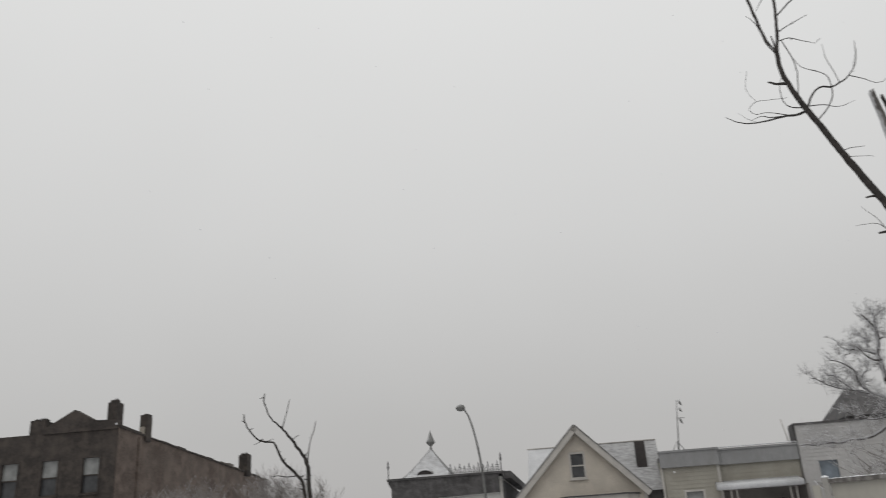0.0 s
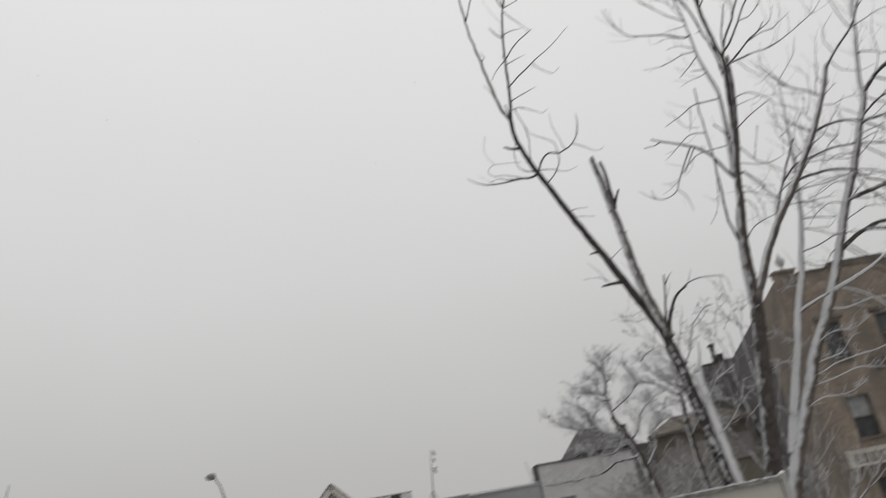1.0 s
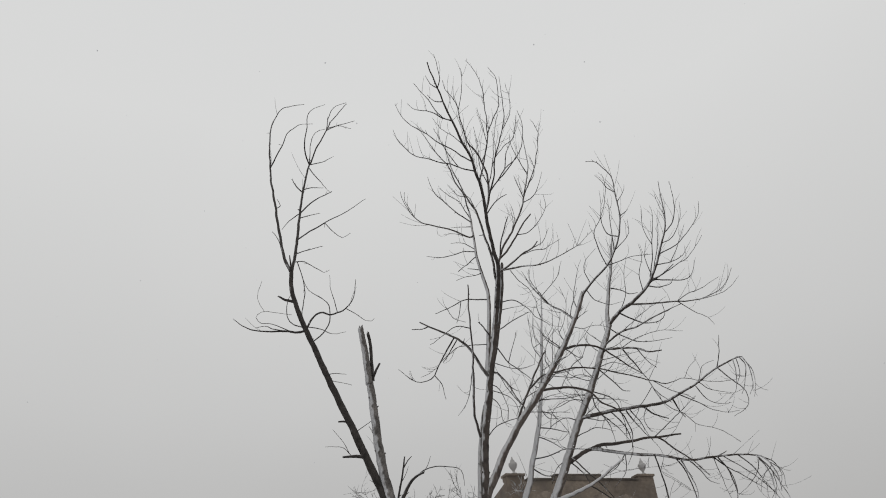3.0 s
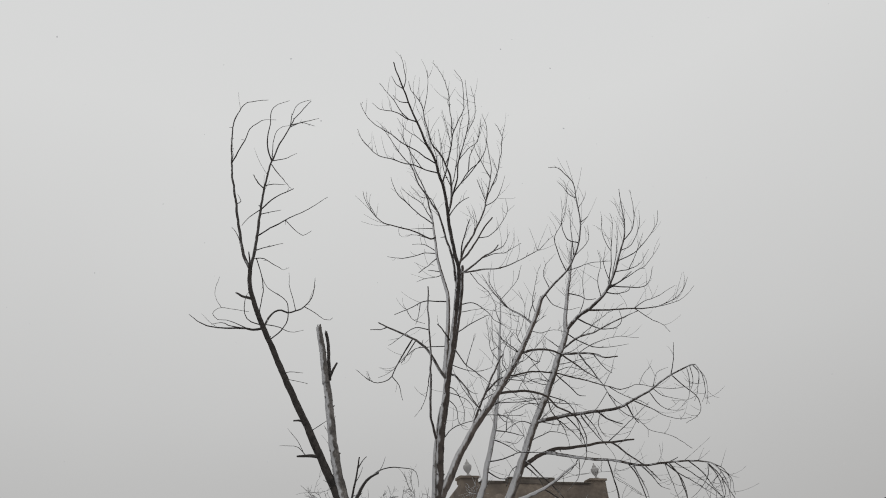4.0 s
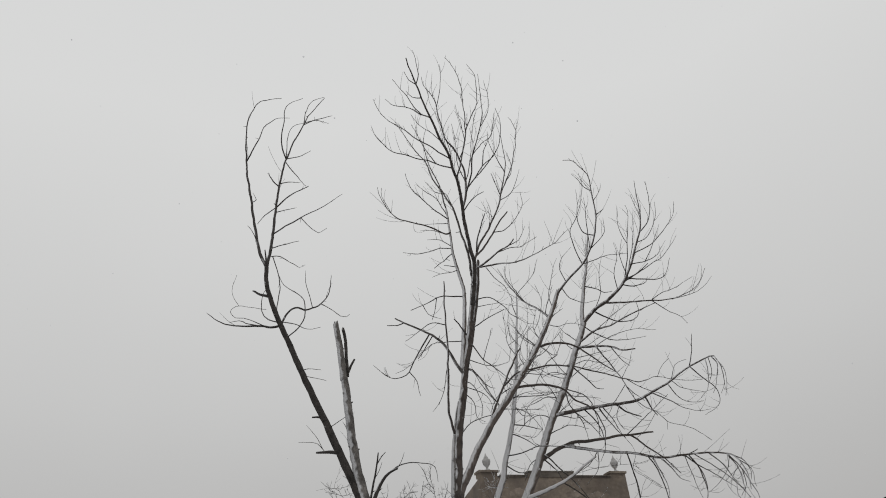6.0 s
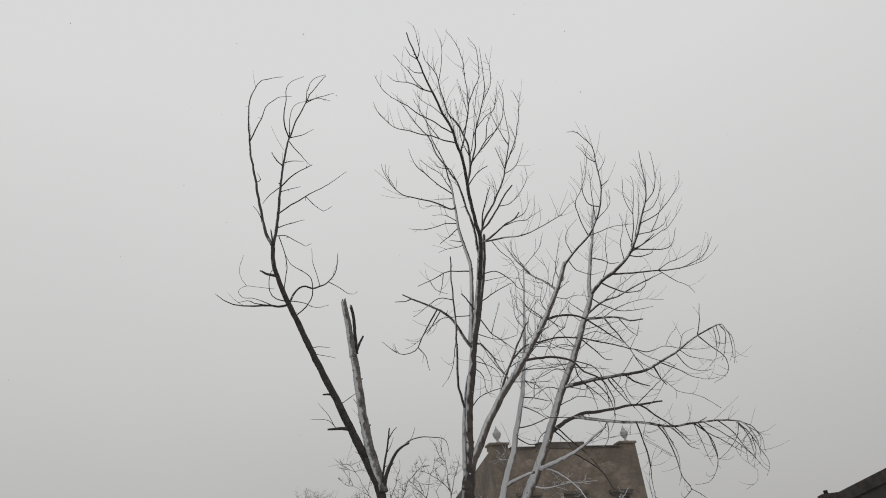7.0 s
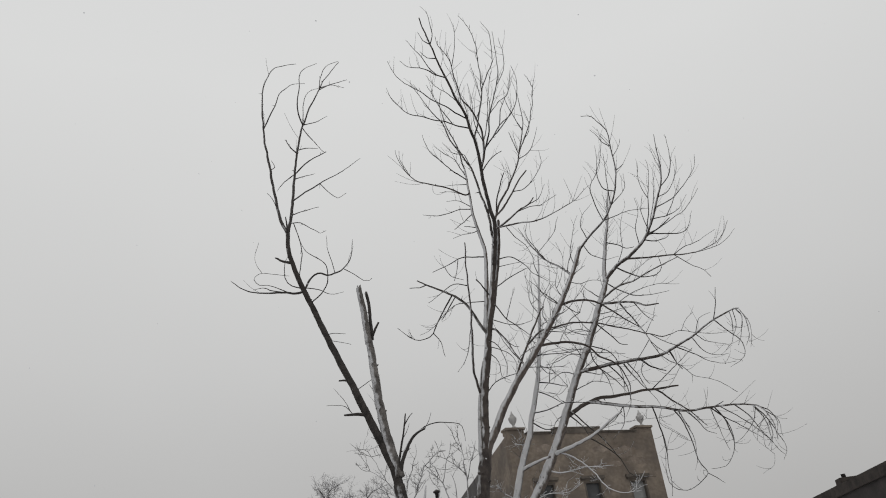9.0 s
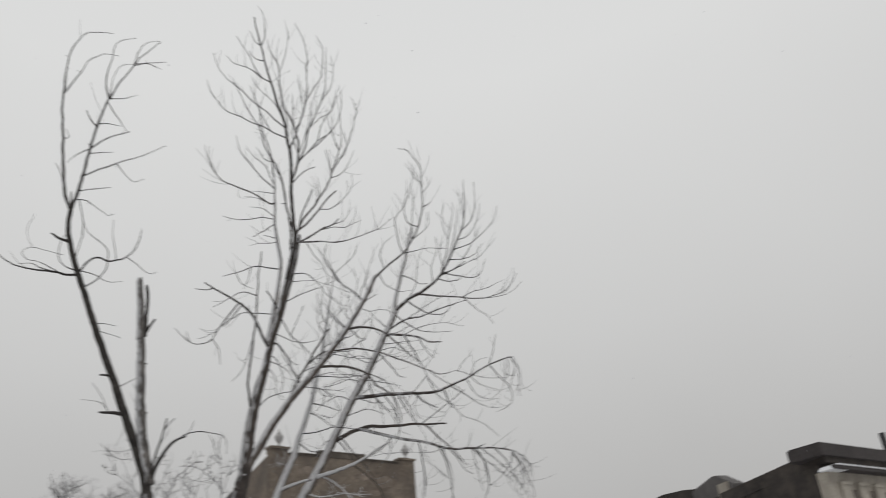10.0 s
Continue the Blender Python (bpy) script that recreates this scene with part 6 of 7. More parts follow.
# leaning pale tree with two stems and drooping branches
R = Tree("pale snow-plastered bare tree with drooping branch ends", 0.99, 17.00, BARK_PALE, TWIG, 7, 1.2)
stem(R, 0.165, 0.061, (-1.0, 0, -0.06), (-0.75, 0, 1.2), (-0.48, 0, 2.05), (-0.1, 0, 2.92), (0.36, 0, 3.8), (0.6, 0, 4.3), (1.0, 0, 4.92), (1.31, 0, 5.4), (1.6, 0, 5.95), (1.87, 0, 6.5), (2.13, 0, 7.03), (2.4, 0, 7.5), (2.69, 0, 8.05), (2.95, 0, 8.6), (3.11, 0, 8.9), (3.25, 0, 9.23), shoots=36, root=True)
stem(R, 0.098, 0.012, (-0.3, 0, 2.7), (-0.08, 0, 3.32), (0.12, 0, 3.85), (0.28, 0, 4.26), (0.43, 0, 4.64), (0.57, 0, 5.05), (0.74, 0, 5.5), (0.92, 0, 5.92), (1.04, 0, 6.32), (1.17, 0, 6.68), (1.32, 0, 7.2), (1.45, 0, 7.75), (1.57, 0, 8.4), (1.68, 0, 9.05), (1.77, 0, 9.65), (1.85, 0, 10.2), shoots=58, mat=BARK_SNOWY)
stem(R, 0.053, 0.015, (3.21, 0, 9.16), (3.28, 0, 9.58), (3.43, 0, 10.16), (3.57, 0, 10.61), (3.68, 0, 11.06), (3.79, 0, 11.53), shoots=40)
limb(R, 0.051, 0.006, (3.23, 0, 9.2), (3.56, -0.12, 9.48), (3.82, -0.24, 9.61), (4.09, -0.35, 9.79), (4.23, -0.47, 9.94), (4.38, -0.59, 10.16), (4.55, -0.71, 10.53), (4.68, -0.83, 10.83), (4.81, -0.94, 11.22), (4.82, -1.06, 11.61), (4.8, -1.18, 12.01), (4.77, -1.3, 12.12))
limb(R, 0.021, 0.005, (3.77, -0.24, 9.55), (4.24, -0.34, 9.47), (4.6, -0.44, 9.44), (4.96, -0.54, 9.37), (5.32, -0.64, 9.38), (5.64, -0.74, 9.47), (5.85, -0.85, 9.64), (5.97, -0.95, 9.87))
twig(R, 0.012, 0.004, (5.19, -0.64, 9.36), (5.5, -0.86, 9.3), (5.77, -1.08, 9.35), (5.93, -1.29, 9.48))
twig(R, 0.012, 0.005, (4.77, -0.44, 9.32), (5.08, -0.28, 9.62), (5.58, -0.12, 9.89), (6.04, 0.04, 10.17))
twig(R, 0.019, 0.006, (3.52, -0.12, 9.42), (3.76, -0.17, 9.21), (4.06, -0.22, 9.07), (4.31, -0.27, 9.07), (4.45, -0.32, 9.21), (4.43, -0.37, 9.47))
limb(R, 0.026, 0.008, (3, 0, 8.72), (3.4, -0.13, 8.94), (3.77, -0.27, 9), (4.16, -0.4, 9.12), (4.53, -0.53, 9.22), (4.77, -0.67, 9.26))
twig(R, 0.010, 0.005, (4.77, -0.44, 9.32), (5.16, -0.35, 9.15), (5.42, -0.26, 9.04), (5.55, -0.16, 8.9))
twig(R, 0.015, 0.005, (3.2, 0, 9.16), (3.51, 0.1, 8.97), (3.84, 0.2, 8.85), (4.26, 0.3, 8.84), (4.73, 0.41, 8.93))
twig(R, 0.019, 0.005, (4.19, -0.47, 9.9), (4.4, -0.4, 10.07), (4.69, -0.32, 10.06), (5.11, -0.25, 10.05), (5.37, -0.17, 10.25), (5.59, -0.1, 10.66))
twig(R, 0.019, 0.012, (4.28, -0.47, 9.98), (4.54, -0.64, 10.05), (4.77, -0.8, 10.17))
twig(R, 0.014, 0.004, (4.45, -0.71, 10.31), (4.84, -0.54, 10.42), (5.2, -0.36, 10.64), (5.55, -0.19, 11.08))
twig(R, 0.014, 0.004, (4.35, -0.4, 10.12), (4.7, -0.65, 10.18), (5.05, -0.9, 10.24), (5.27, -1.16, 10.38), (5.36, -1.41, 10.52))
twig(R, 0.015, 0.004, (4.6, -0.71, 10.56), (4.93, -0.9, 10.62), (5.26, -1.1, 10.87), (5.46, -1.29, 11.12), (5.48, -1.48, 11.33))
twig(R, 0.015, 0.004, (4.74, -0.83, 10.95), (4.94, -1.02, 11.13), (5, -1.21, 11.35), (4.99, -1.4, 11.69), (4.92, -1.59, 11.88))
twig(R, 0.011, 0.004, (4.67, -0.83, 10.76), (4.87, -1, 10.79), (5.11, -1.18, 11.21), (5.1, -1.35, 11.48))
twig(R, 0.014, 0.004, (4.35, -0.59, 10.16), (4.6, -0.41, 10.77), (4.82, -0.23, 11.34), (5.01, -0.05, 12.09))
twig(R, 0.015, 0.004, (4.26, -0.47, 10.01), (4.4, -0.64, 10.5), (4.46, -0.81, 10.85), (4.48, -0.98, 11.05), (4.51, -1.16, 11.33), (4.43, -1.33, 11.46))
twig(R, 0.011, 0.004, (4.44, -0.81, 10.78), (4.32, -0.93, 10.94), (4.24, -1.05, 11.18), (4.26, -1.17, 11.49))
twig(R, 0.010, 0.004, (4.81, -0.94, 11.37), (4.84, -0.76, 11.72), (4.87, -0.59, 12.24))
twig(R, 0.016, 0.007, (4.18, -0.47, 9.9), (4.44, -0.38, 9.87), (4.74, -0.29, 9.93), (4.91, -0.2, 10.15))
twig(R, 0.015, 0.008, (3.44, 0, 10.16), (3.71, 0.12, 10.13), (3.93, 0.24, 10.07), (4.18, 0.36, 10.15))
limb(R, 0.044, 0.013, (2.23, 0, 7.13), (2.49, -0.09, 7.14), (2.84, -0.19, 7.14), (3.19, -0.28, 7.14), (3.48, -0.37, 7.13), (3.82, -0.46, 7.12), (4.06, -0.56, 7.17), (4.29, -0.65, 7.25), (4.54, -0.74, 7.36), (4.78, -0.83, 7.47), (5.03, -0.93, 7.59), (5.27, -1.02, 7.68), (5.47, -1.11, 7.72), (5.49, -1.2, 7.68))
twig(R, 0.014, 0.005, (5.49, -1.11, 7.72), (5.52, -1.22, 7.48), (5.37, -1.33, 7.14), (5.17, -1.44, 6.81))
twig(R, 0.013, 0.004, (5.49, -1.2, 7.68), (5.54, -1.3, 7.39), (5.48, -1.39, 7.05), (5.3, -1.48, 6.78))
twig(R, 0.013, 0.004, (5.03, -0.93, 7.59), (5.24, -1, 7.27), (5.4, -1.08, 7.05), (5.37, -1.15, 6.72), (5.17, -1.23, 6.53), (4.95, -1.3, 6.43))
twig(R, 0.013, 0.006, (5.07, -0.93, 7.6), (5.13, -1.03, 7.9), (5.18, -1.14, 8.24))
twig(R, 0.013, 0.004, (4.23, -0.65, 7.22), (4.49, -0.82, 6.96), (4.64, -0.98, 6.73), (4.91, -1.15, 6.57), (5.08, -1.32, 6.51))
twig(R, 0.011, 0.004, (4.53, -0.74, 7.33), (4.73, -0.83, 6.94), (4.98, -0.92, 6.83), (5.1, -1.01, 6.81))
twig(R, 0.011, 0.004, (5.34, -1.02, 7.7), (5.3, -1.14, 7.34), (5.15, -1.27, 6.99), (4.93, -1.39, 6.73))
twig(R, 0.020, 0.009, (4.06, -0.56, 7.17), (4.18, -0.42, 7), (4.33, -0.29, 6.82))
twig(R, 0.022, 0.011, (3.47, -0.37, 7.1), (3.73, -0.21, 6.98), (4.04, -0.04, 6.92))
limb(R, 0.030, 0.013, (2.91, 0, 8.55), (3.03, -0.09, 8.6), (3.2, -0.17, 8.55), (3.5, -0.26, 8.51), (3.72, -0.34, 8.42), (3.87, -0.43, 8.31), (4.13, -0.51, 8.27))
twig(R, 0.018, 0.006, (3.33, -0.17, 8.55), (3.48, -0.34, 8.17), (3.58, -0.51, 7.83), (3.65, -0.68, 7.57), (3.7, -0.85, 7.25), (3.9, -1.02, 6.93))
twig(R, 0.012, 0.006, (3.65, -0.34, 8.42), (3.82, -0.26, 8.18), (4.02, -0.18, 8.03))
limb(R, 0.048, 0.018, (1.79, 0, 6.17), (2.1, 0.11, 6.37), (2.38, 0.22, 6.51), (2.6, 0.33, 6.61), (2.93, 0.44, 6.65), (3.27, 0.55, 6.69), (3.69, 0.66, 6.75), (4.1, 0.77, 6.79), (4.49, 0.88, 6.83))
limb(R, 0.042, 0.007, (2.34, 0.22, 6.49), (2.59, 0.07, 6.41), (2.96, -0.08, 6.26), (3.27, -0.23, 6.15), (3.64, -0.38, 6.05), (4.1, -0.53, 5.89), (4.53, -0.68, 5.85), (4.88, -0.83, 5.8), (5.28, -0.98, 5.71), (5.38, -1.13, 5.59), (5.39, -1.28, 5.41), (5.41, -1.43, 5.15), (5.31, -1.58, 4.86))
twig(R, 0.015, 0.005, (4.1, -0.53, 5.89), (4.25, -0.66, 5.61), (4.33, -0.79, 5.35), (4.44, -0.92, 5.25))
twig(R, 0.014, 0.004, (4.53, -0.68, 5.85), (4.86, -0.55, 5.6), (5.26, -0.42, 5.37), (5.56, -0.29, 5.19))
twig(R, 0.014, 0.004, (4.65, -0.68, 5.85), (4.86, -0.51, 5.55), (4.96, -0.35, 5.24), (4.93, -0.18, 5))
twig(R, 0.015, 0.005, (3.46, -0.38, 6.07), (3.56, -0.22, 5.78), (3.65, -0.06, 5.41), (3.68, 0.09, 5.16))
twig(R, 0.015, 0.003, (3.94, -0.53, 5.94), (3.98, -0.73, 5.56), (3.98, -0.93, 5.15), (3.88, -1.13, 4.71))
twig(R, 0.013, 0.004, (5, -0.83, 5.78), (5.29, -0.65, 5.54), (5.52, -0.47, 5.28), (5.7, -0.3, 5.08))
twig(R, 0.013, 0.003, (5.28, -0.98, 5.7), (5.36, -1.15, 5.34), (5.32, -1.32, 4.97), (5.15, -1.49, 4.68))
twig(R, 0.014, 0.007, (4.65, -0.68, 5.85), (4.88, -0.58, 5.97))
limb(R, 0.023, 0.008, (3.81, 0.66, 6.72), (3.98, 0.82, 6.75), (4.3, 0.99, 6.56), (4.63, 1.15, 6.36), (4.84, 1.31, 6.23), (5.1, 1.48, 6))
twig(R, 0.018, 0.005, (3.72, -0.68, 7.5), (3.81, -0.91, 6.97), (4.04, -1.15, 6.64), (4.2, -1.38, 6.31), (4.49, -1.61, 6.11), (4.74, -1.84, 5.77))
twig(R, 0.017, 0.007, (2.79, 0, 8.22), (3.09, 0.14, 7.92), (3.28, 0.28, 7.76), (3.5, 0.42, 7.77))
twig(R, 0.018, 0.006, (3.07, -0.28, 7.13), (3.18, -0.4, 6.83), (3.29, -0.53, 6.6), (3.45, -0.65, 6.31))
twig(R, 0.016, 0.005, (2.56, 0, 7.71), (2.57, -0.1, 7.29), (2.73, -0.21, 6.86), (2.77, -0.31, 6.46))
twig(R, 0.014, 0.006, (3.83, 0.66, 6.71), (4.13, 0.48, 6.93), (4.46, 0.31, 7.17), (4.78, 0.13, 7.41))
limb(R, 0.049, 0.018, (1.37, 0, 5.44), (1.61, -0.21, 5.47), (1.94, -0.43, 5.56), (2.27, -0.64, 5.69), (2.74, -0.85, 5.96), mat=BARK_PALE)
limb(R, 0.045, 0.023, (0.56, 0, 5.25), (0.91, -0.16, 5.31), (1.24, -0.32, 5.36), mat=BARK_PALE)
twig(R, 0.016, 0.007, (1.29, 0, 7.04), (1.6, -0.09, 6.92), (1.88, -0.18, 6.81))
twig(R, 0.015, 0.006, (1.24, 0, 6.85), (1.45, -0.14, 6.67), (1.7, -0.28, 6.43))
twig(R, 0.017, 0.007, (1.13, 0, 6.38), (1.4, -0.2, 6.36), (1.74, -0.39, 6.4), (2.05, -0.59, 6.31), (2.36, -0.79, 6.25))
twig(R, 0.015, 0.006, (1.49, 0, 7.85), (1.68, -0.07, 8), (1.88, -0.15, 8.22), (1.97, -0.22, 8.45))
twig(R, 0.016, 0.007, (1.05, 0, 6.21), (1.25, -0.08, 5.99), (1.48, -0.16, 5.96))
twig(R, 0.011, 0.004, (1.62, 0, 8.57), (1.5, 0.21, 8.94), (1.51, 0.43, 9.46), (1.55, 0.64, 10))
twig(R, 0.011, 0.004, (1.68, 0.21, 8.93), (1.96, 0.41, 9.28), (2.11, 0.61, 9.8), (2.17, 0.81, 10.27))
twig(R, 0.011, 0.004, (1.57, 0, 8.3), (1.83, 0.17, 8.49), (2.2, 0.33, 8.67))
twig(R, 0.011, 0.004, (1.76, 0, 9.53), (1.7, 0.08, 9.86), (1.73, 0.15, 10.19))
twig(R, 0.011, 0.004, (1.37, 0, 7.41), (1.51, -0.1, 7.17), (1.74, -0.19, 7.13))
twig(R, 0.014, 0.005, (2.59, 0, 7.71), (3.04, 0.22, 7.56), (3.22, 0.44, 7.23), (3.24, 0.65, 6.73))
twig(R, 0.014, 0.005, (2.61, -0.09, 7.14), (2.92, 0.09, 6.95), (3.21, 0.27, 6.61))
twig(R, 0.015, 0.005, (2.84, -0.19, 7.14), (3.09, 0.01, 6.91), (3.23, 0.21, 6.47), (3.1, 0.41, 6.17))
twig(R, 0.014, 0.005, (3.19, -0.28, 7.12), (3.34, -0.41, 6.75), (3.43, -0.54, 6.41))
twig(R, 0.012, 0.005, (2.96, -0.08, 6.26), (2.75, 0.01, 6.02), (2.45, 0.09, 5.89))
twig(R, 0.014, 0.005, (3.43, -0.54, 6.38), (3.65, -0.36, 6.09), (3.6, -0.19, 5.79), (3.88, -0.01, 5.64), (4.19, 0.16, 5.46))
twig(R, 0.012, 0.005, (2.25, 0, 7.09), (2.64, 0.12, 7.08), (2.98, 0.25, 7.15))
twig(R, 0.012, 0.005, (2.02, -0.18, 6.68), (2.48, 0.06, 6.91), (2.95, 0.3, 6.89))
twig(R, 0.013, 0.005, (2.4, 0.09, 5.95), (2.91, -0.07, 5.95), (3.34, -0.23, 5.88), (3.72, -0.39, 5.86), (3.98, -0.55, 5.89))
twig(R, 0.012, 0.004, (2.96, -0.08, 6.26), (2.86, -0.21, 5.84), (2.56, -0.33, 5.54))
twig(R, 0.012, 0.005, (3.46, -0.68, 7.39), (3.36, -0.58, 7.06), (3.15, -0.47, 6.75))
twig(R, 0.010, 0.004, (3.99, -1.15, 6.64), (3.77, -1.3, 6.31), (3.45, -1.45, 6.06))
twig(R, 0.009, 0.004, (3.67, -0.68, 7.53), (3.9, -0.53, 7.93), (4.06, -0.37, 8.25))
twig(R, 0.009, 0.004, (4.61, -0.74, 7.41), (4.77, -0.83, 7.69), (5.01, -0.92, 7.76))
twig(R, 0.012, 0.005, (3.54, -0.37, 7.12), (3.39, -0.5, 6.78), (3.49, -0.63, 6.49))
twig(R, 0.009, 0.004, (4.67, -0.74, 7.41), (4.94, -0.54, 7.28), (5.43, -0.35, 7.23))
twig(R, 0.013, 0.006, (1.88, -0.18, 6.81), (1.7, -0.06, 7.17), (1.53, 0.06, 7.35), (1.39, 0.18, 7.43))
twig(R, 0.012, 0.005, (1.49, -0.09, 6.99), (1.6, 0.04, 7.28), (1.84, 0.17, 7.56), (2.06, 0.3, 7.7))
twig(R, 0.012, 0.005, (1.71, 0, 6.28), (1.48, -0.07, 6.1), (1.36, -0.14, 5.8))
twig(R, 0.012, 0.005, (2.18, 0, 7.03), (1.88, -0.08, 7.15), (1.61, -0.17, 7.02), (1.35, -0.25, 6.77))
twig(R, 0.012, 0.005, (2.43, 0, 7.46), (2.1, -0.13, 7.5), (1.76, -0.26, 7.35), (1.47, -0.39, 7.26))
twig(R, 0.012, 0.005, (2.69, 0, 7.96), (2.41, 0.09, 8.15), (2.1, 0.18, 8.07))
twig(R, 0.012, 0.005, (1.99, -0.18, 6.74), (1.66, -0.27, 6.62), (1.42, -0.37, 6.66))
twig(R, 0.012, 0.005, (2.58, 0.33, 8.65), (2.26, 0.14, 8.38), (1.99, -0.05, 7.99), (1.8, -0.25, 7.67))
twig(R, 0.009, 0.003, (5.39, -1.28, 5.41), (5.12, -1.42, 5.18), (4.94, -1.56, 4.89))
twig(R, 0.009, 0.004, (5.42, -1.13, 5.54), (5.56, -1.29, 5.29), (5.48, -1.46, 4.93))
twig(R, 0.009, 0.004, (5.53, -1.2, 7.61), (5.55, -1.41, 7.22), (5.33, -1.62, 6.68))
twig(R, 0.009, 0.004, (5.43, -1.11, 7.69), (5.46, -0.96, 7.4), (5.38, -0.81, 7.21))
twig(R, 0.011, 0.004, (3.88, -0.01, 5.64), (3.74, 0.05, 5.43), (3.68, 0.12, 5.22))
twig(R, 0.015, 0.004, (3.46, -0.38, 6.1), (3.57, -0.17, 5.79), (3.66, 0.05, 5.36), (3.69, 0.26, 4.94), (3.67, 0.48, 4.41))
twig(R, 0.014, 0.003, (3.87, -0.53, 5.96), (4, -0.59, 5.63), (4.04, -0.65, 5.15), (4.06, -0.72, 4.8), (4.12, -0.78, 4.56), (3.86, -0.84, 4.36), (3.61, -0.9, 4.26), (3.38, -0.96, 4.33), (3.27, -1.02, 4.54), (3.31, -1.09, 5.01))
twig(R, 0.015, 0.004, (4.64, -0.68, 5.83), (4.76, -0.76, 5.51), (4.77, -0.83, 5.15), (4.64, -0.91, 4.81), (4.41, -0.99, 4.6), (4.12, -1.07, 4.58))
twig(R, 0.014, 0.004, (4.7, -0.68, 5.83), (5.04, -0.76, 5.5), (5.28, -0.85, 5.26), (5.45, -0.93, 5), (5.52, -1.01, 4.75), (5.58, -1.09, 4.62))
twig(R, 0.013, 0.003, (5.24, -0.98, 5.68), (5.42, -1.14, 5.33), (5.48, -1.31, 5.01), (5.46, -1.47, 4.7), (5.28, -1.64, 4.47))
twig(R, 0.012, 0.004, (5.34, -0.98, 5.67), (5.62, -0.88, 5.56), (5.74, -0.78, 5.34), (5.69, -0.68, 5.15))
twig(R, 0.012, 0.004, (5.33, -0.42, 5.37), (5.64, -0.32, 5.54), (5.73, -0.22, 5.67))
twig(R, 0.012, 0.004, (5.47, -0.47, 5.3), (5.47, -0.55, 4.98), (5.55, -0.62, 4.79))
twig(R, 0.010, 0.004, (5.5, -1.14, 5.32), (5.5, -1.01, 5.08), (5.39, -0.87, 4.91))
twig(R, 0.009, 0.003, (5.55, -0.62, 4.79), (5.51, -0.52, 4.59), (5.31, -0.42, 4.47))
twig(R, 0.009, 0.003, (4.53, -0.68, 5.84), (4.62, -0.55, 5.58), (4.74, -0.42, 5.25), (4.84, -0.29, 5.05))
twig(R, 0.009, 0.003, (5.29, -0.98, 5.66), (5.23, -0.87, 5.43), (5.08, -0.75, 5.23), (4.86, -0.64, 5.07))
twig(R, 0.012, 0.004, (3.59, -0.19, 5.78), (3.77, -0.36, 5.6), (3.98, -0.53, 5.32))
twig(R, 0.010, 0.004, (4.13, -0.78, 4.55), (4.29, -0.72, 4.45), (4.41, -0.67, 4.34))
twig(R, 0.011, 0.004, (3.56, -0.12, 9.48), (3.72, -0.27, 9.85), (3.72, -0.42, 10.22), (3.83, -0.58, 10.57))
twig(R, 0.011, 0.004, (4.09, -0.35, 9.79), (4.06, -0.51, 10.15), (4.16, -0.68, 10.5), (4.11, -0.84, 10.78))
twig(R, 0.011, 0.004, (3.33, -0.13, 8.95), (3.78, 0.16, 9.27), (4.33, 0.46, 9.74), (4.96, 0.76, 10.15))
twig(R, 0.011, 0.004, (3.32, -0.17, 8.52), (3.7, -0.36, 8.68), (4.17, -0.56, 8.7), (4.61, -0.75, 8.58))
twig(R, 0.011, 0.004, (2.79, 0, 8.22), (3.08, -0.2, 8.25), (3.33, -0.4, 8.09), (3.66, -0.6, 8.05))
twig(R, 0.011, 0.004, (4.36, -0.4, 10.19), (4.22, -0.67, 10.5), (4.28, -0.94, 10.79))
twig(R, 0.011, 0.004, (4.8, -0.54, 10.54), (5.03, -0.83, 10.73), (5.15, -1.13, 11))
twig(R, 0.013, 0.004, (2.44, 0, 7.51), (2.65, -0.05, 7.49), (2.84, -0.11, 7.44), (3.03, -0.16, 7.4), (3.23, -0.22, 7.34))
twig(R, 0.010, 0.004, (2.45, 0, 7.36), (2.34, 0.07, 7.57), (2.24, 0.14, 7.8), (2.15, 0.22, 8.03), (2.06, 0.29, 8.27))
twig(R, 0.011, 0.004, (1.75, -0.39, 6.31), (1.7, -0.33, 6.4), (1.65, -0.27, 6.52), (1.61, -0.21, 6.63), (1.59, -0.16, 6.74))
twig(R, 0.009, 0.004, (2.16, 0, 6.97), (2.33, 0.13, 7.17), (2.5, 0.25, 7.38), (2.68, 0.38, 7.59), (2.85, 0.51, 7.81))
twig(R, 0.011, 0.004, (2.43, 0, 7.59), (2.28, 0.09, 7.67), (2.12, 0.19, 7.75), (1.96, 0.28, 7.78), (1.78, 0.38, 7.81))
twig(R, 0.012, 0.004, (3.06, 0, 8.73), (2.97, 0.05, 8.86), (2.89, 0.09, 8.99), (2.79, 0.14, 9.12), (2.72, 0.18, 9.26))
twig(R, 0.011, 0.004, (2.63, 0, 7.94), (2.43, 0.1, 8.03), (2.25, 0.2, 8.18), (2.1, 0.3, 8.36), (1.99, 0.4, 8.59))
twig(R, 0.011, 0.004, (2.89, 0, 8.51), (3.1, 0.08, 8.66), (3.32, 0.17, 8.79), (3.54, 0.25, 8.91), (3.77, 0.33, 9.04))
twig(R, 0.013, 0.004, (2.97, 0, 8.55), (2.86, 0.08, 8.68), (2.79, 0.15, 8.83), (2.72, 0.23, 8.99), (2.7, 0.3, 9.19))
twig(R, 0.012, 0.004, (2.9, 0, 8.52), (3.03, 0.06, 8.73), (3.14, 0.11, 8.94), (3.22, 0.17, 9.18), (3.25, 0.22, 9.43))
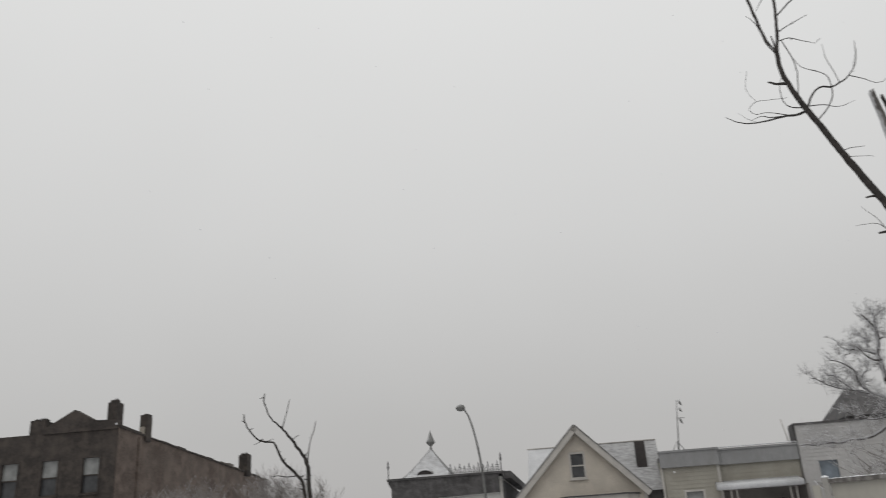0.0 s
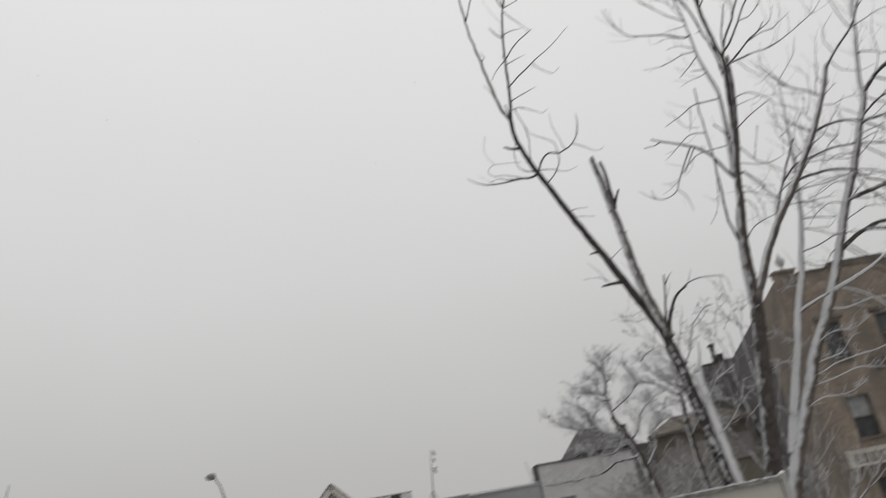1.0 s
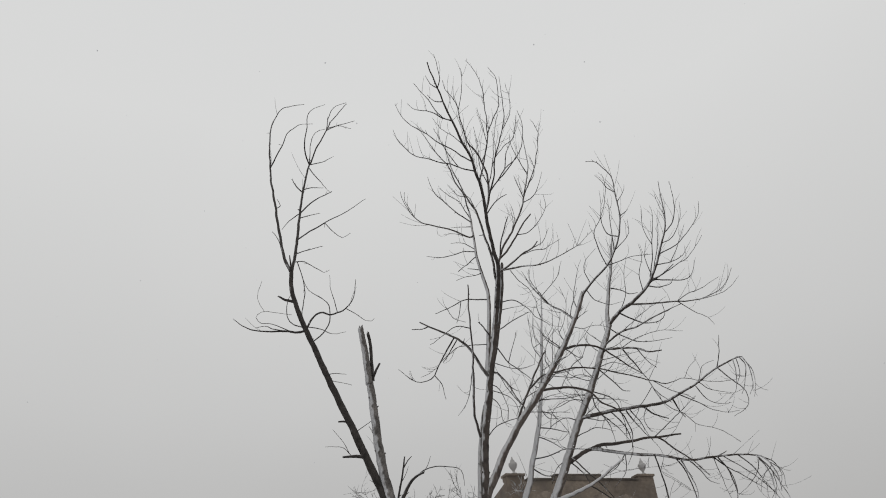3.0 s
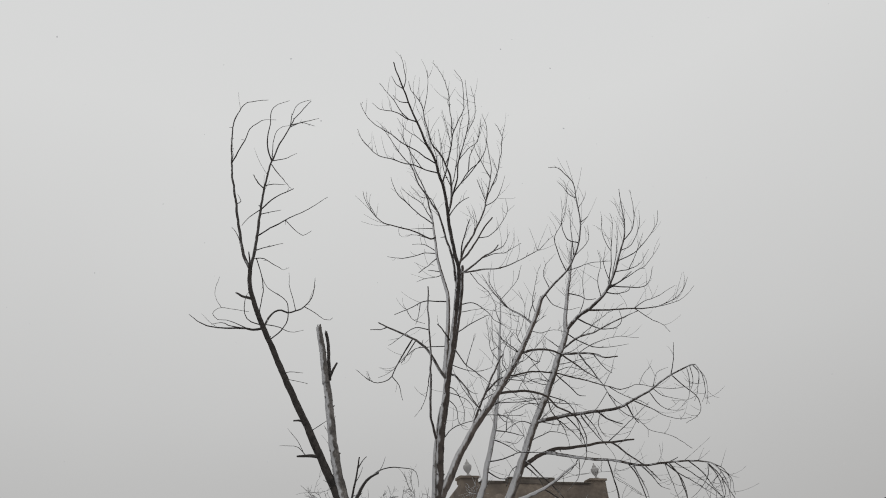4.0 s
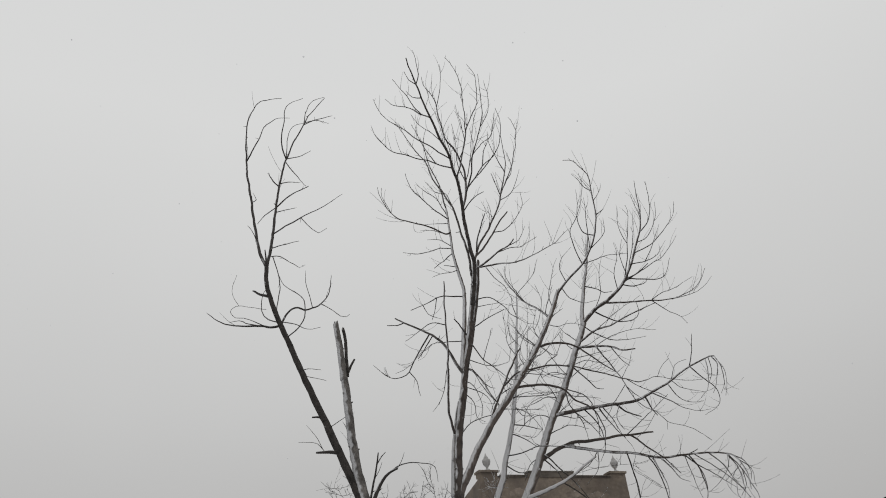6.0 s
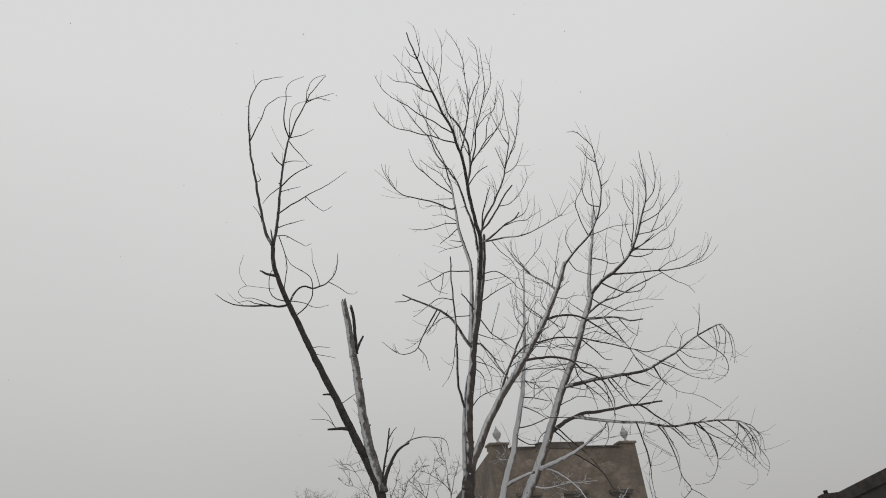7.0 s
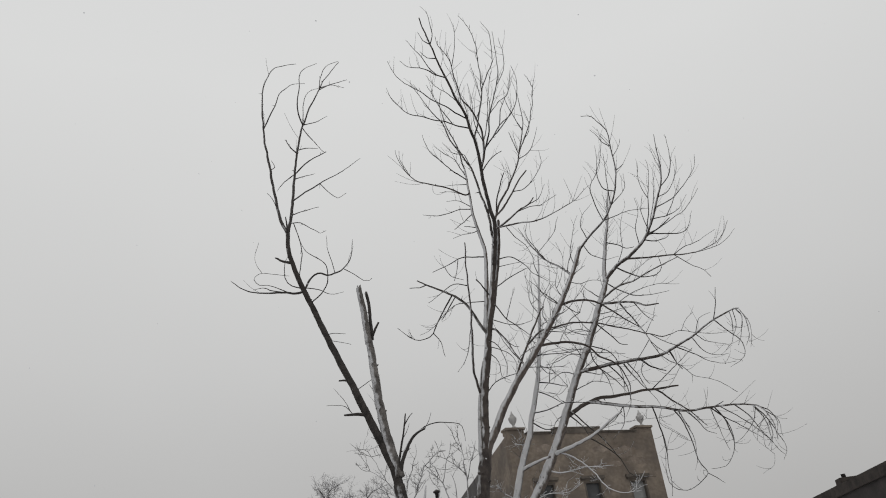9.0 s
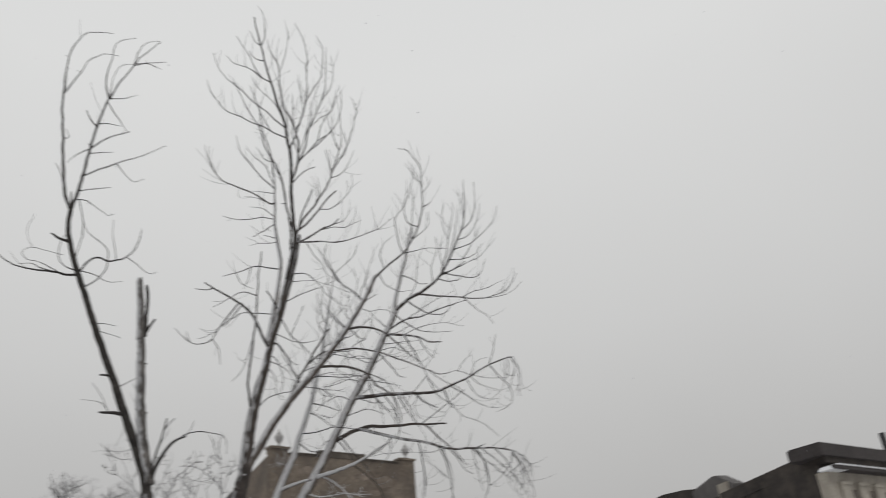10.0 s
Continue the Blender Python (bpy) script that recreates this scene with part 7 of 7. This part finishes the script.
twig(R, 0.009, 0.004, (2.19, 0, 7.08), (2.38, 0.07, 7.22), (2.57, 0.14, 7.38), (2.76, 0.21, 7.54), (2.95, 0.28, 7.71))
twig(R, 0.012, 0.004, (2.63, 0, 7.9), (2.79, -0.08, 7.99), (2.95, -0.16, 8.09), (3.09, -0.24, 8.21), (3.24, -0.32, 8.34))
twig(R, 0.011, 0.004, (2.89, 0, 8.39), (3.15, 0.13, 8.47), (3.41, 0.26, 8.56), (3.67, 0.39, 8.65), (3.94, 0.51, 8.74))
twig(R, 0.011, 0.004, (2.7, 0, 7.9), (2.58, -0.06, 8.04), (2.46, -0.13, 8.2), (2.35, -0.19, 8.36), (2.25, -0.26, 8.53))
# low arching branches in front of the brown building
snowy_twig(R, 0.018, 0.006, (1.26, 0, 5.13), (1.48, -0.1, 5.03), (1.89, -0.2, 5.09), (2.44, -0.3, 5.02))
snowy_twig(R, 0.018, 0.006, (1.5, 0, 5.46), (1.66, -0.1, 5.4), (2.02, -0.2, 5.06), (2.22, -0.4, 4.6), (2.49, -0.5, 4.45), (2.72, -0.6, 4.45), (2.71, -0.7, 4.62))
twig(R, 0.016, 0.005, (1.94, -0.43, 5.56), (2.06, -0.4, 5.6), (2.54, -0.4, 5.19), (2.74, -0.5, 4.77), (3.16, -0.6, 4.66))
twig(R, 0.017, 0.008, (1.79, 0, 6.28), (1.99, -0.1, 6.02), (2.07, -0.2, 5.86), (2.1, -0.3, 5.63))
twig(R, 0.017, 0.008, (1.82, 0, 6.3), (1.95, -0.1, 6.18), (2.3, -0.3, 5.65), (2.51, -0.5, 5.22))
snowy_twig(R, 0.018, 0.006, (0.55, 0, 4.17), (0.69, 0, 4.19), (1.03, -0.2, 4.24), (1.31, -0.4, 4.45), (1.47, -0.4, 4.48))
snowy_twig(R, 0.018, 0.006, (0.48, 0, 3.98), (0.7, 0, 4), (1.01, -0.2, 4.09), (1.5, -0.3, 4.13), (2.04, -0.4, 4.2))
snowy_twig(R, 0.017, 0.006, (0.4, 0, 3.82), (0.63, 0, 3.82), (1.01, -0.2, 3.87), (1.35, -0.3, 3.9), (1.94, -0.5, 3.71))
snowy_twig(R, 0.016, 0.006, (0.69, 0, 4.54), (0.45, -0.2, 4.6), (0.23, -0.3, 4.76), (0.09, -0.4, 4.93))
snowy_twig(R, 0.014, 0.006, (0.95, 0, 5.9), (0.83, 0.2, 5.8), (0.6, 0.3, 5.85))
snowy_twig(R, 0.014, 0.005, (0.2, 0, 3.4), (0.5, -0.2, 3.52), (0.9, -0.3, 3.5), (1.3, -0.4, 3.62))
snowy_twig(R, 0.014, 0.005, (0.05, 0, 3.2), (-0.2, -0.2, 3.5), (-0.5, -0.3, 3.7), (-0.7, -0.4, 4.05))
snowy_twig(R, 0.013, 0.005, (0.75, 0, 4.6), (1.05, -0.3, 4.66), (1.4, -0.4, 4.6), (1.75, -0.5, 4.72))
snowy_twig(R, 0.012, 0.005, (0.3, 0, 4.3), (0.0, -0.2, 4.35), (-0.3, -0.3, 4.2), (-0.55, -0.3, 4.3))
finish(R)

# small dead tree by the street
D = Tree("small leafless tree with crooked dark boughs", -21.42, 21.08, BARK_BARE, BARK_BARE, 9, 0.5)
stem(D, 0.1, 0.07, (0.05, 0, -0.06), (0.03, 0, 0.81), (0, 0, 1.81), (-0.04, -0.05, 2.72), (-0.05, -0.05, 3.83), (-0.08, -0.09, 4.78), root=True)
stem(D, 0.064, 0.032, (-0.08, -0.09, 4.74), (-0.31, -0.33, 5.38), (-0.61, -0.66, 5.94), (-0.77, -0.83, 6.19))
stem(D, 0.062, 0.034, (-0.13, -0.14, 3.37), (-0.21, -0.22, 4.18), (-0.51, -0.54, 4.71), (-0.77, -0.83, 5.17), (-0.9, -0.97, 5.61))
limb(D, 0.036, 0.02, (-0.77, -0.83, 6.19), (-0.84, -1.17, 6.47), (-0.84, -1.43, 6.74), (-0.75, -1.59, 7.07), (-0.59, -1.68, 7.23))
limb(D, 0.036, 0.02, (-0.9, -0.97, 5.61), (-1.1, -1.45, 5.7), (-1.16, -1.78, 5.98), (-1.16, -2.04, 6.3), (-1.06, -2.2, 6.51))
twig(D, 0.020, 0.010, (-0.71, -0.76, 6.09), (-0.41, -0.85, 6.53), (-0.12, -0.96, 7.03))
twig(D, 0.027, 0.011, (-0.08, -0.09, 4.78), (-0.2, 0.04, 5.19), (-0.27, 0.22, 5.7), (-0.31, 0.43, 6.12), (-0.39, 0.61, 6.45))
twig(D, 0.020, 0.011, (-0.44, -0.47, 5.72), (-0.41, -0.36, 5.82), (-0.39, -0.25, 5.88))
twig(D, 0.020, 0.011, (-1.1, -1.45, 5.7), (-1, -1.2, 5.68), (-0.92, -0.96, 5.75))
twig(D, 0.020, 0.011, (-0.38, -0.4, 4.46), (-0.64, -0.56, 4.44), (-0.9, -0.71, 4.5), (-1.12, -0.82, 4.48))
twig(D, 0.017, 0.008, (-1.03, -1.38, 5.72), (-1.07, -1.54, 5.6), (-1.1, -1.7, 5.53))
finish(D)


def bough(tree, r0, r1, *pts):
    path = crooked(spline(pts, 0.16), 0.07)
    if tree.wood:
        path, r0 = join(tree, path, r0)
    keep_wood(tree, path, r0, r1)
    part("limb", rounded().tube(path, r0, r1, 6, 0.15), tree.bark, tree.ob)
    if tree.twig_bark == FROSTED:
        spray(tree, path, 0.0072, 0.47, 0, 2.0, 0.42)
    else:
        spray(tree, path, 0.007, 0.55, 0, 0.4, 0.3)


# frosted trees behind the fence
B = Tree("spreading bare tree with every twig frosted by snow", -3.03, 27.00, BARK_FROST, FROSTED, 21, 1.0, -0.12)
stem(B, 0.160, 0.088, (0.3, 0, -0.06), (0.17, 0, 1.56), (0, 0, 3.46), (-0.08, 0, 3.65), (-0.2, 0, 4.33), (-0.33, 0, 4.8), (-0.55, 0, 5.29), (-0.74, 0, 5.65), root=True, mat=BARK)
bough(B, 0.08, 0.02, (-0.74, 0, 5.65), (-0.77, 0, 6.08), (-0.79, 0, 6.46), (-0.73, 0, 6.9), (-0.7, 0, 7.29), (-0.66, 0, 7.58), (-0.73, 0, 7.81))
bough(B, 0.042, 0.012, (-0.79, 0, 6.46), (-1.03, 0, 6.61), (-1.29, 0, 6.7), (-1.55, 0, 6.75), (-1.74, 0, 6.86), (-1.84, 0, 7.09), (-1.9, 0, 7.23))
bough(B, 0.03, 0.012, (-1.03, 0, 6.63), (-1.02, 0.2, 6.96), (-1.16, 0.3, 7.19), (-1.26, 0.4, 7.36))
bough(B, 0.026, 0.012, (-0.7, 0, 7.25), (-0.81, -0.2, 7.48), (-0.91, -0.4, 7.67))
bough(B, 0.026, 0.012, (-0.66, 0, 7.58), (-0.5, 0.2, 7.77), (-0.31, 0.3, 7.87))
bough(B, 0.03, 0.012, (-0.79, 0, 6.21), (-1, -0.3, 6.3), (-1.16, -0.4, 6.55), (-1.26, -0.6, 6.71))
bough(B, 0.03, 0.012, (-0.73, 0, 5.9), (-0.48, -0.2, 6), (-0.26, -0.4, 6.07), (-0.05, -0.5, 6.22), (0.16, -0.6, 6.34), (0.37, -0.7, 6.52))
bough(B, 0.024, 0.012, (-0.72, 0, 6.9), (-0.53, 0.2, 6.99), (-0.42, 0.3, 6.9))
bough(B, 0.05, 0.012, (-0.33, 0, 4.8), (-0.9, 0, 5.2), (-1.48, 0, 5.71), (-1.48, -0.2, 5.96), (-1.6, -0.3, 6.2), (-1.84, -0.4, 6.42), (-2.04, -0.5, 6.45), (-2.13, -0.6, 6.57))
bough(B, 0.035, 0.012, (-1.1, 0, 5.38), (-1.7, 0.1, 5.55), (-2.37, 0, 5.85), (-2.44, -0.1, 5.93), (-2.62, -0.2, 6.02), (-2.75, -0.3, 6.05))
bough(B, 0.024, 0.012, (-1.7, 0.1, 5.58), (-2.08, 0, 6.01), (-2.3, 0, 6.12), (-2.4, 0, 6.28))
bough(B, 0.026, 0.012, (-1.3, 0, 5.55), (-1.46, 0.5, 5.84), (-1.27, 0.6, 6.22), (-1.18, 0.7, 6.36))
bough(B, 0.059, 0.016, (-0.27, 0, 4.39), (-1.03, -0.25, 4.32), (-1.5, -0.5, 4.06), (-1.89, -0.75, 4.05), (-2.56, -1, 4), (-3.2, -1.25, 4.04))
bough(B, 0.042, 0.013, (-0.13, 0, 3.96), (0.26, 0.19, 4.5), (0.33, 0.38, 5.04), (0.62, 0.58, 5.35), (0.96, 0.77, 5.38))
bough(B, 0.035, 0.013, (-0.45, 0, 5.19), (-0.76, -0.2, 4.71), (-1.11, -0.4, 4.59), (-1.57, -0.6, 4.69), (-2, -0.8, 4.95))
bough(B, 0.035, 0.013, (-0.39, 0, 4.9), (-0.04, 0.15, 5.29), (0.17, 0.31, 5.8), (0.58, 0.46, 6.08))
finish(B)
C = Tree("slender bare tree with frosted twigs behind the fence", -1.65, 29.00, BARK_FROST, FROSTED, 22, 0.8, -0.08)
stem(C, 0.149, 0.075, (0.2, 0, -0.06), (0.11, 0, 1.46), (0, 0, 3.25), (-0.04, 0, 4.4), (-0.03, 0, 5.33), (-0.01, 0, 5.95), (0.05, 0, 6.5), root=True, mat=BARK)
bough(C, 0.06, 0.014, (0.05, 0, 6.45), (-0.23, 0, 6.7), (-0.49, 0, 6.93), (-0.69, 0, 7.15), (-0.88, 0, 7.41), (-1, 0, 7.76), (-0.93, 0, 7.93))
bough(C, 0.055, 0.013, (-0.01, 0, 6.15), (-0.25, -0.1, 6.35), (-0.64, -0.1, 6.69), (-0.98, -0.1, 6.82), (-1.25, -0.1, 6.91), (-1.44, -0.1, 7.13), (-1.58, -0.1, 7.28), (-1.68, -0.1, 7.35))
bough(C, 0.03, 0.012, (0.04, 0, 6.5), (-0.1, -0.2, 6.82), (-0.27, -0.2, 6.91), (-0.43, -0.2, 7.06), (-0.53, -0.2, 7.27))
bough(C, 0.022, 0.012, (-1.23, -0.1, 6.9), (-1.37, -0.3, 6.75), (-1.51, -0.3, 6.73))
bough(C, 0.025, 0.01, (-0.97, 0, 7.68), (-0.75, -0.3, 7.8), (-0.54, -0.4, 7.81), (-0.28, -0.4, 7.58), (-0.06, -0.4, 7.26))
bough(C, 0.03, 0.01, (0.05, 0, 6.5), (0.0, -0.4, 7.2), (-0.21, -0.5, 7.49), (-0.39, -0.5, 7.92), (-0.59, -0.5, 8))
bough(C, 0.035, 0.012, (-0.02, 0, 5.6), (0.0, -0.4, 5.85), (-0.23, -0.6, 6.01), (-0.42, -0.6, 6.15), (-0.51, -0.6, 5.9), (-0.62, -0.6, 5.75))
bough(C, 0.022, 0.01, (-1.25, -0.1, 6.91), (-1.39, -0.5, 7.26), (-1.48, -0.8, 7.54), (-1.51, -0.8, 7.64))
bough(C, 0.03, 0.012, (-0.03, 0, 5.2), (-0.5, -0.5, 5.5), (-0.89, -0.9, 5.73), (-0.97, -0.9, 5.96), (-0.99, -0.9, 6.22), (-0.85, -0.9, 6.4))
bough(C, 0.041, 0.015, (-0.02, 0, 4.76), (0.4, -0.34, 5.19), (0.89, -0.68, 5.57), (1.41, -1.02, 5.57))
finish(C)

# thin trees between the leaning tree and the brown building
S = Tree("slim young bare trees with a dusting of snow", 0.3, 21.00, BARK_FROST, TWIG, 37, 1.0)
stem(S, 0.05, 0.025, (0.1, 0, -0.06), (0.2, 0, 2.4), (0.3, 0, 4.45), (0.28, 0, 5.23), root=True)
bough(S, 0.026, 0.006, (0.28, 0, 5.2), (0.31, 0, 5.97), (0.32, 0, 6.58), (0.31, 0, 7))
bough(S, 0.014, 0.006, (0.32, 0, 6.07), (0.49, 0, 6.46), (0.64, 0, 6.97))
bough(S, 0.014, 0.005, (0.28, 0, 6.1), (0.05, 0, 6.45), (-0.14, 0, 6.62), (-0.27, 0, 6.89))
bough(S, 0.035, 0.01, (0.2, 0, 2.5), (-0.05, 0, 4.1), (-0.15, 0, 5.21), (-0.18, 0, 5.61), (-0.29, 0, 6.07), (-0.48, 0, 6.29), (-0.62, 0, 6.41))
bough(S, 0.014, 0.005, (-0.29, 0, 6.07), (-0.15, 0, 6.47), (-0.08, 0, 6.72))
bough(S, 0.035, 0.01, (0.15, 0, 2.0), (-0.8, 0, 4.2), (-1.15, 0, 5.42), (-1, 0, 5.83), (-0.84, 0, 6.22), (-0.6, 0, 6.61), (-0.33, 0, 6.82), (-0.12, 0, 6.85))
bough(S, 0.014, 0.005, (-0.6, 0, 6.61), (-0.44, 0, 6.44), (-0.33, 0, 6.18))
bough(S, 0.016, 0.005, (-1.12, 0, 5.4), (-1.21, 0, 6), (-1.02, 0, 6.44), (-0.92, 0, 6.79), (-0.9, 0, 7.11))
bough(S, 0.014, 0.005, (-1.15, 0, 5.7), (-0.91, 0, 5.97), (-0.74, 0, 6.16))
bough(S, 0.03, 0.005, (-0.8, 0, 4.2), (-1.4, 0, 5.6), (-1.72, 0, 6.4), (-1.93, 0, 6.73), (-2.07, 0, 7.05), (-2.08, 0, 7.21))
bough(S, 0.012, 0.005, (-1.65, 0, 6.29), (-1.94, 0, 6.47), (-2.19, 0, 6.62))
bough(S, 0.016, 0.005, (-0.1, 0, 4.8), (0.05, -0.2, 5.3), (0.0, -0.3, 5.8), (-0.1, -0.4, 6.2))
bough(S, 0.016, 0.005, (-0.9, 0, 4.6), (-0.6, -0.2, 5.1), (-0.45, -0.3, 5.6), (-0.4, -0.4, 5.9))
bough(S, 0.02, 0.006, (0.2, 0, 3.4), (0.55, -0.1, 3.9), (0.75, -0.2, 4.5), (0.8, -0.3, 5.1))
bough(S, 0.02, 0.006, (0.0, 0, 3.8), (-0.35, -0.2, 4.3), (-0.4, -0.3, 4.9), (-0.75, -0.4, 5.3))
bough(S, 0.02, 0.006, (-0.5, 0, 3.5), (-0.9, -0.2, 4.0), (-1.5, -0.3, 4.4), (-1.8, -0.4, 4.9))
bough(S, 0.02, 0.006, (0.1, 0, 3.2), (-0.2, -0.3, 3.8), (0.3, -0.5, 4.3), (0.1, -0.6, 4.7))
finish(S)


def bush_tree(name, label, category, x, y, height, spread, levels, seed, bark, thick, lean=(0, 0), stems=1, group="", up=0.12, r_min=0.006, first=0.3):
    """A tree of forking boughs grown level by level."""
    rd = random.Random(seed)
    ob = thing(name, pose(x, y, 0), label, category, group)
    trunk, fine = rounded(), Shape()

    def grow(p, d, ln, r, level):
        q = [p]
        for k in range(4):
            d = (d + Vector((rd.uniform(-0.22, 0.22), rd.uniform(-0.22, 0.22), rd.uniform(-0.05, 0.05) + up))).normalized()
            q.append(q[-1] + d * (ln / 4))
        target = trunk if level < 2 else fine
        target.tube(spline(q, ln / 6), r, max(r * 0.62, r_min * 0.7), 7 if level < 2 else 4, 0.1)
        if level >= levels:
            return
        for k in range(rd.choice((3, 4)) if level else rd.choice((4, 5))):
            at = q[rd.choice((2, 3, 4, 4))]
            w = rd.uniform(0, 2 * math.pi)
            o = Vector((math.cos(w), math.sin(w), rd.uniform(-0.15, 0.55)))
            nd = (d * 0.75 + o * spread).normalized()
            grow(at, nd, ln * rd.uniform(0.58, 0.8), max(r_min, r * rd.uniform(0.45, 0.62)), level + 1)

    for s in range(stems):
        w = rd.uniform(0, 6.28)
        off = Vector((math.cos(w), math.sin(w), 0)) * (0.25 * (stems > 1))
        grow(off + Vector((0, 0, -0.05)), (Vector((lean[0], lean[1], 1)) + off * 0.8).normalized(), height * first, thick, 0)
    part("trunk", trunk, bark, ob)
    fine.smooth = True
    part("crown", fine, BRUSH, ob, "frosted fine twigs", kind="stuff")
    return ob


bush_tree("shrub", "frosted tangle of shoots under the tall trees", "shrub", 1.4, 21.5, 5.0, 0.7, 3, 26, BARK_GREY, 0.05, (0.1, 0), 3, "frosted shrubs")
bush_tree("shrub", "frosted thicket beside the old brick building", "shrub", -27.5, 24.2, 7.2, 0.7, 5, 25, BARK, 0.055, (0, 0), 4, "frosted shrubs", r_min=0.005)
bush_tree("shrub", "frosted thicket beside the old brick building", "shrub", -29.6, 23.0, 6.5, 0.8, 5, 27, BARK, 0.055, (0, 0), 4, "frosted shrubs", r_min=0.005)
bush_tree("shrub", "frosted thicket beside the crooked small tree", "shrub", -25.0, 26.5, 4.2, 0.7, 5, 28, BARK, 0.055, (0, 0), 4, "frosted shrubs", r_min=0.005)
bush_tree("shrub", "frosted thicket beside the crooked small tree", "shrub", -23.2, 27.4, 3.3, 0.7, 5, 29, BARK, 0.055, (0, 0), 4, "frosted shrubs", r_min=0.005)
bush_tree("shrub", "frosted low thicket behind the panel fence", "shrub", -2.4, 18.6, 3.8, 0.85, 5, 31, BARK, 0.036, (0.2, 0), 4, "frosted shrubs", up=0.0, r_min=0.0036)
bush_tree("shrub", "frosted low thicket behind the panel fence", "shrub", -1.5, 19.4, 3.6, 0.85, 5, 32, BARK, 0.036, (-0.2, 0), 4, "frosted shrubs", up=0.0, r_min=0.0036)


# ---------------------------------------------------------------- cut branches lying behind the fence
pile = thing("brush_pile", pose(-2.2, 17.2, 0), "pile of pale snow-dusted cut branches behind the fence", "brush pile")
rb_ = random.Random(12)
for i in range(16):
    a = Vector((rb_.uniform(-1.1, 0.6), rb_.uniform(-0.5, 0.5), rb_.uniform(0.02, 0.3)))
    d = Vector((rb_.uniform(0.3, 1.0) * rb_.choice((-1, 1, 1)), rb_.uniform(-0.3, 0.3), rb_.uniform(0.7, 1.4))).normalized()
    ln = rb_.uniform(1.7, 2.7)
    bend = Vector((rb_.uniform(-0.3, 0.3), 0, rb_.uniform(-0.1, 0.15)))
    path = spline([a, a + d * ln * 0.35 + bend * 0.4, a + d * ln * 0.7 + bend, a + d * ln + bend * 0.5], 0.15)
    part("branch", rounded().tube(path, rb_.uniform(0.03, 0.05), 0.014, 6, 0.2), BARK_PALE, pile)
bush_tree("tree", "small frosted tree in front of the grey building", "tree", -4.9, 30.5, 6.0, 1.0, 4, 33, BARK, 0.08, (0.25, 0), 3, "bare trees", up=0.04)
bush_tree("tree", "small frosted tree between the fence and the brown house", "tree", -2.2, 31.0, 7.2, 1.0, 4, 34, BARK, 0.09, (0.05, 0), 3, "bare trees", up=0.04)
bush_tree("tree", "small frosted tree with tangled low boughs", "tree", -3.7, 28.6, 6.2, 1.0, 4, 36, BARK, 0.08, (0.1, 0), 3, "bare trees", up=0.02)

# ---------------------------------------------------------------- snow in the air
sf = Shape()
rf_ = random.Random(41)
for i in range(240):
    az, el, d = radians(rf_.uniform(-66, 48)), radians(rf_.uniform(2, 52)), rf_.uniform(7, 36)
    c = Vector((math.sin(az) * math.cos(el), math.cos(az) * math.cos(el), math.sin(el))) * d + Vector((0, 0, EYE))
    r = rf_.uniform(0.005, 0.011)
    w = rf_.uniform(0.6, 1.4)
    sf.add([c + Vector(o) for o in ((r * w, 0, 0), (-r * w, 0, 0), (0, r, 0), (0, -r, 0), (0, 0, r * 1.3), (0, 0, -r * 1.3))],
           [(0, 2, 4), (2, 1, 4), (1, 3, 4), (3, 0, 4), (2, 0, 5), (1, 2, 5), (3, 1, 5), (0, 3, 5)])
flakes = tagged(new("falling_snow", sf.mesh("falling_snow", SNOW)), "sparse small snowflakes drifting in the air", "snow", kind="stuff")
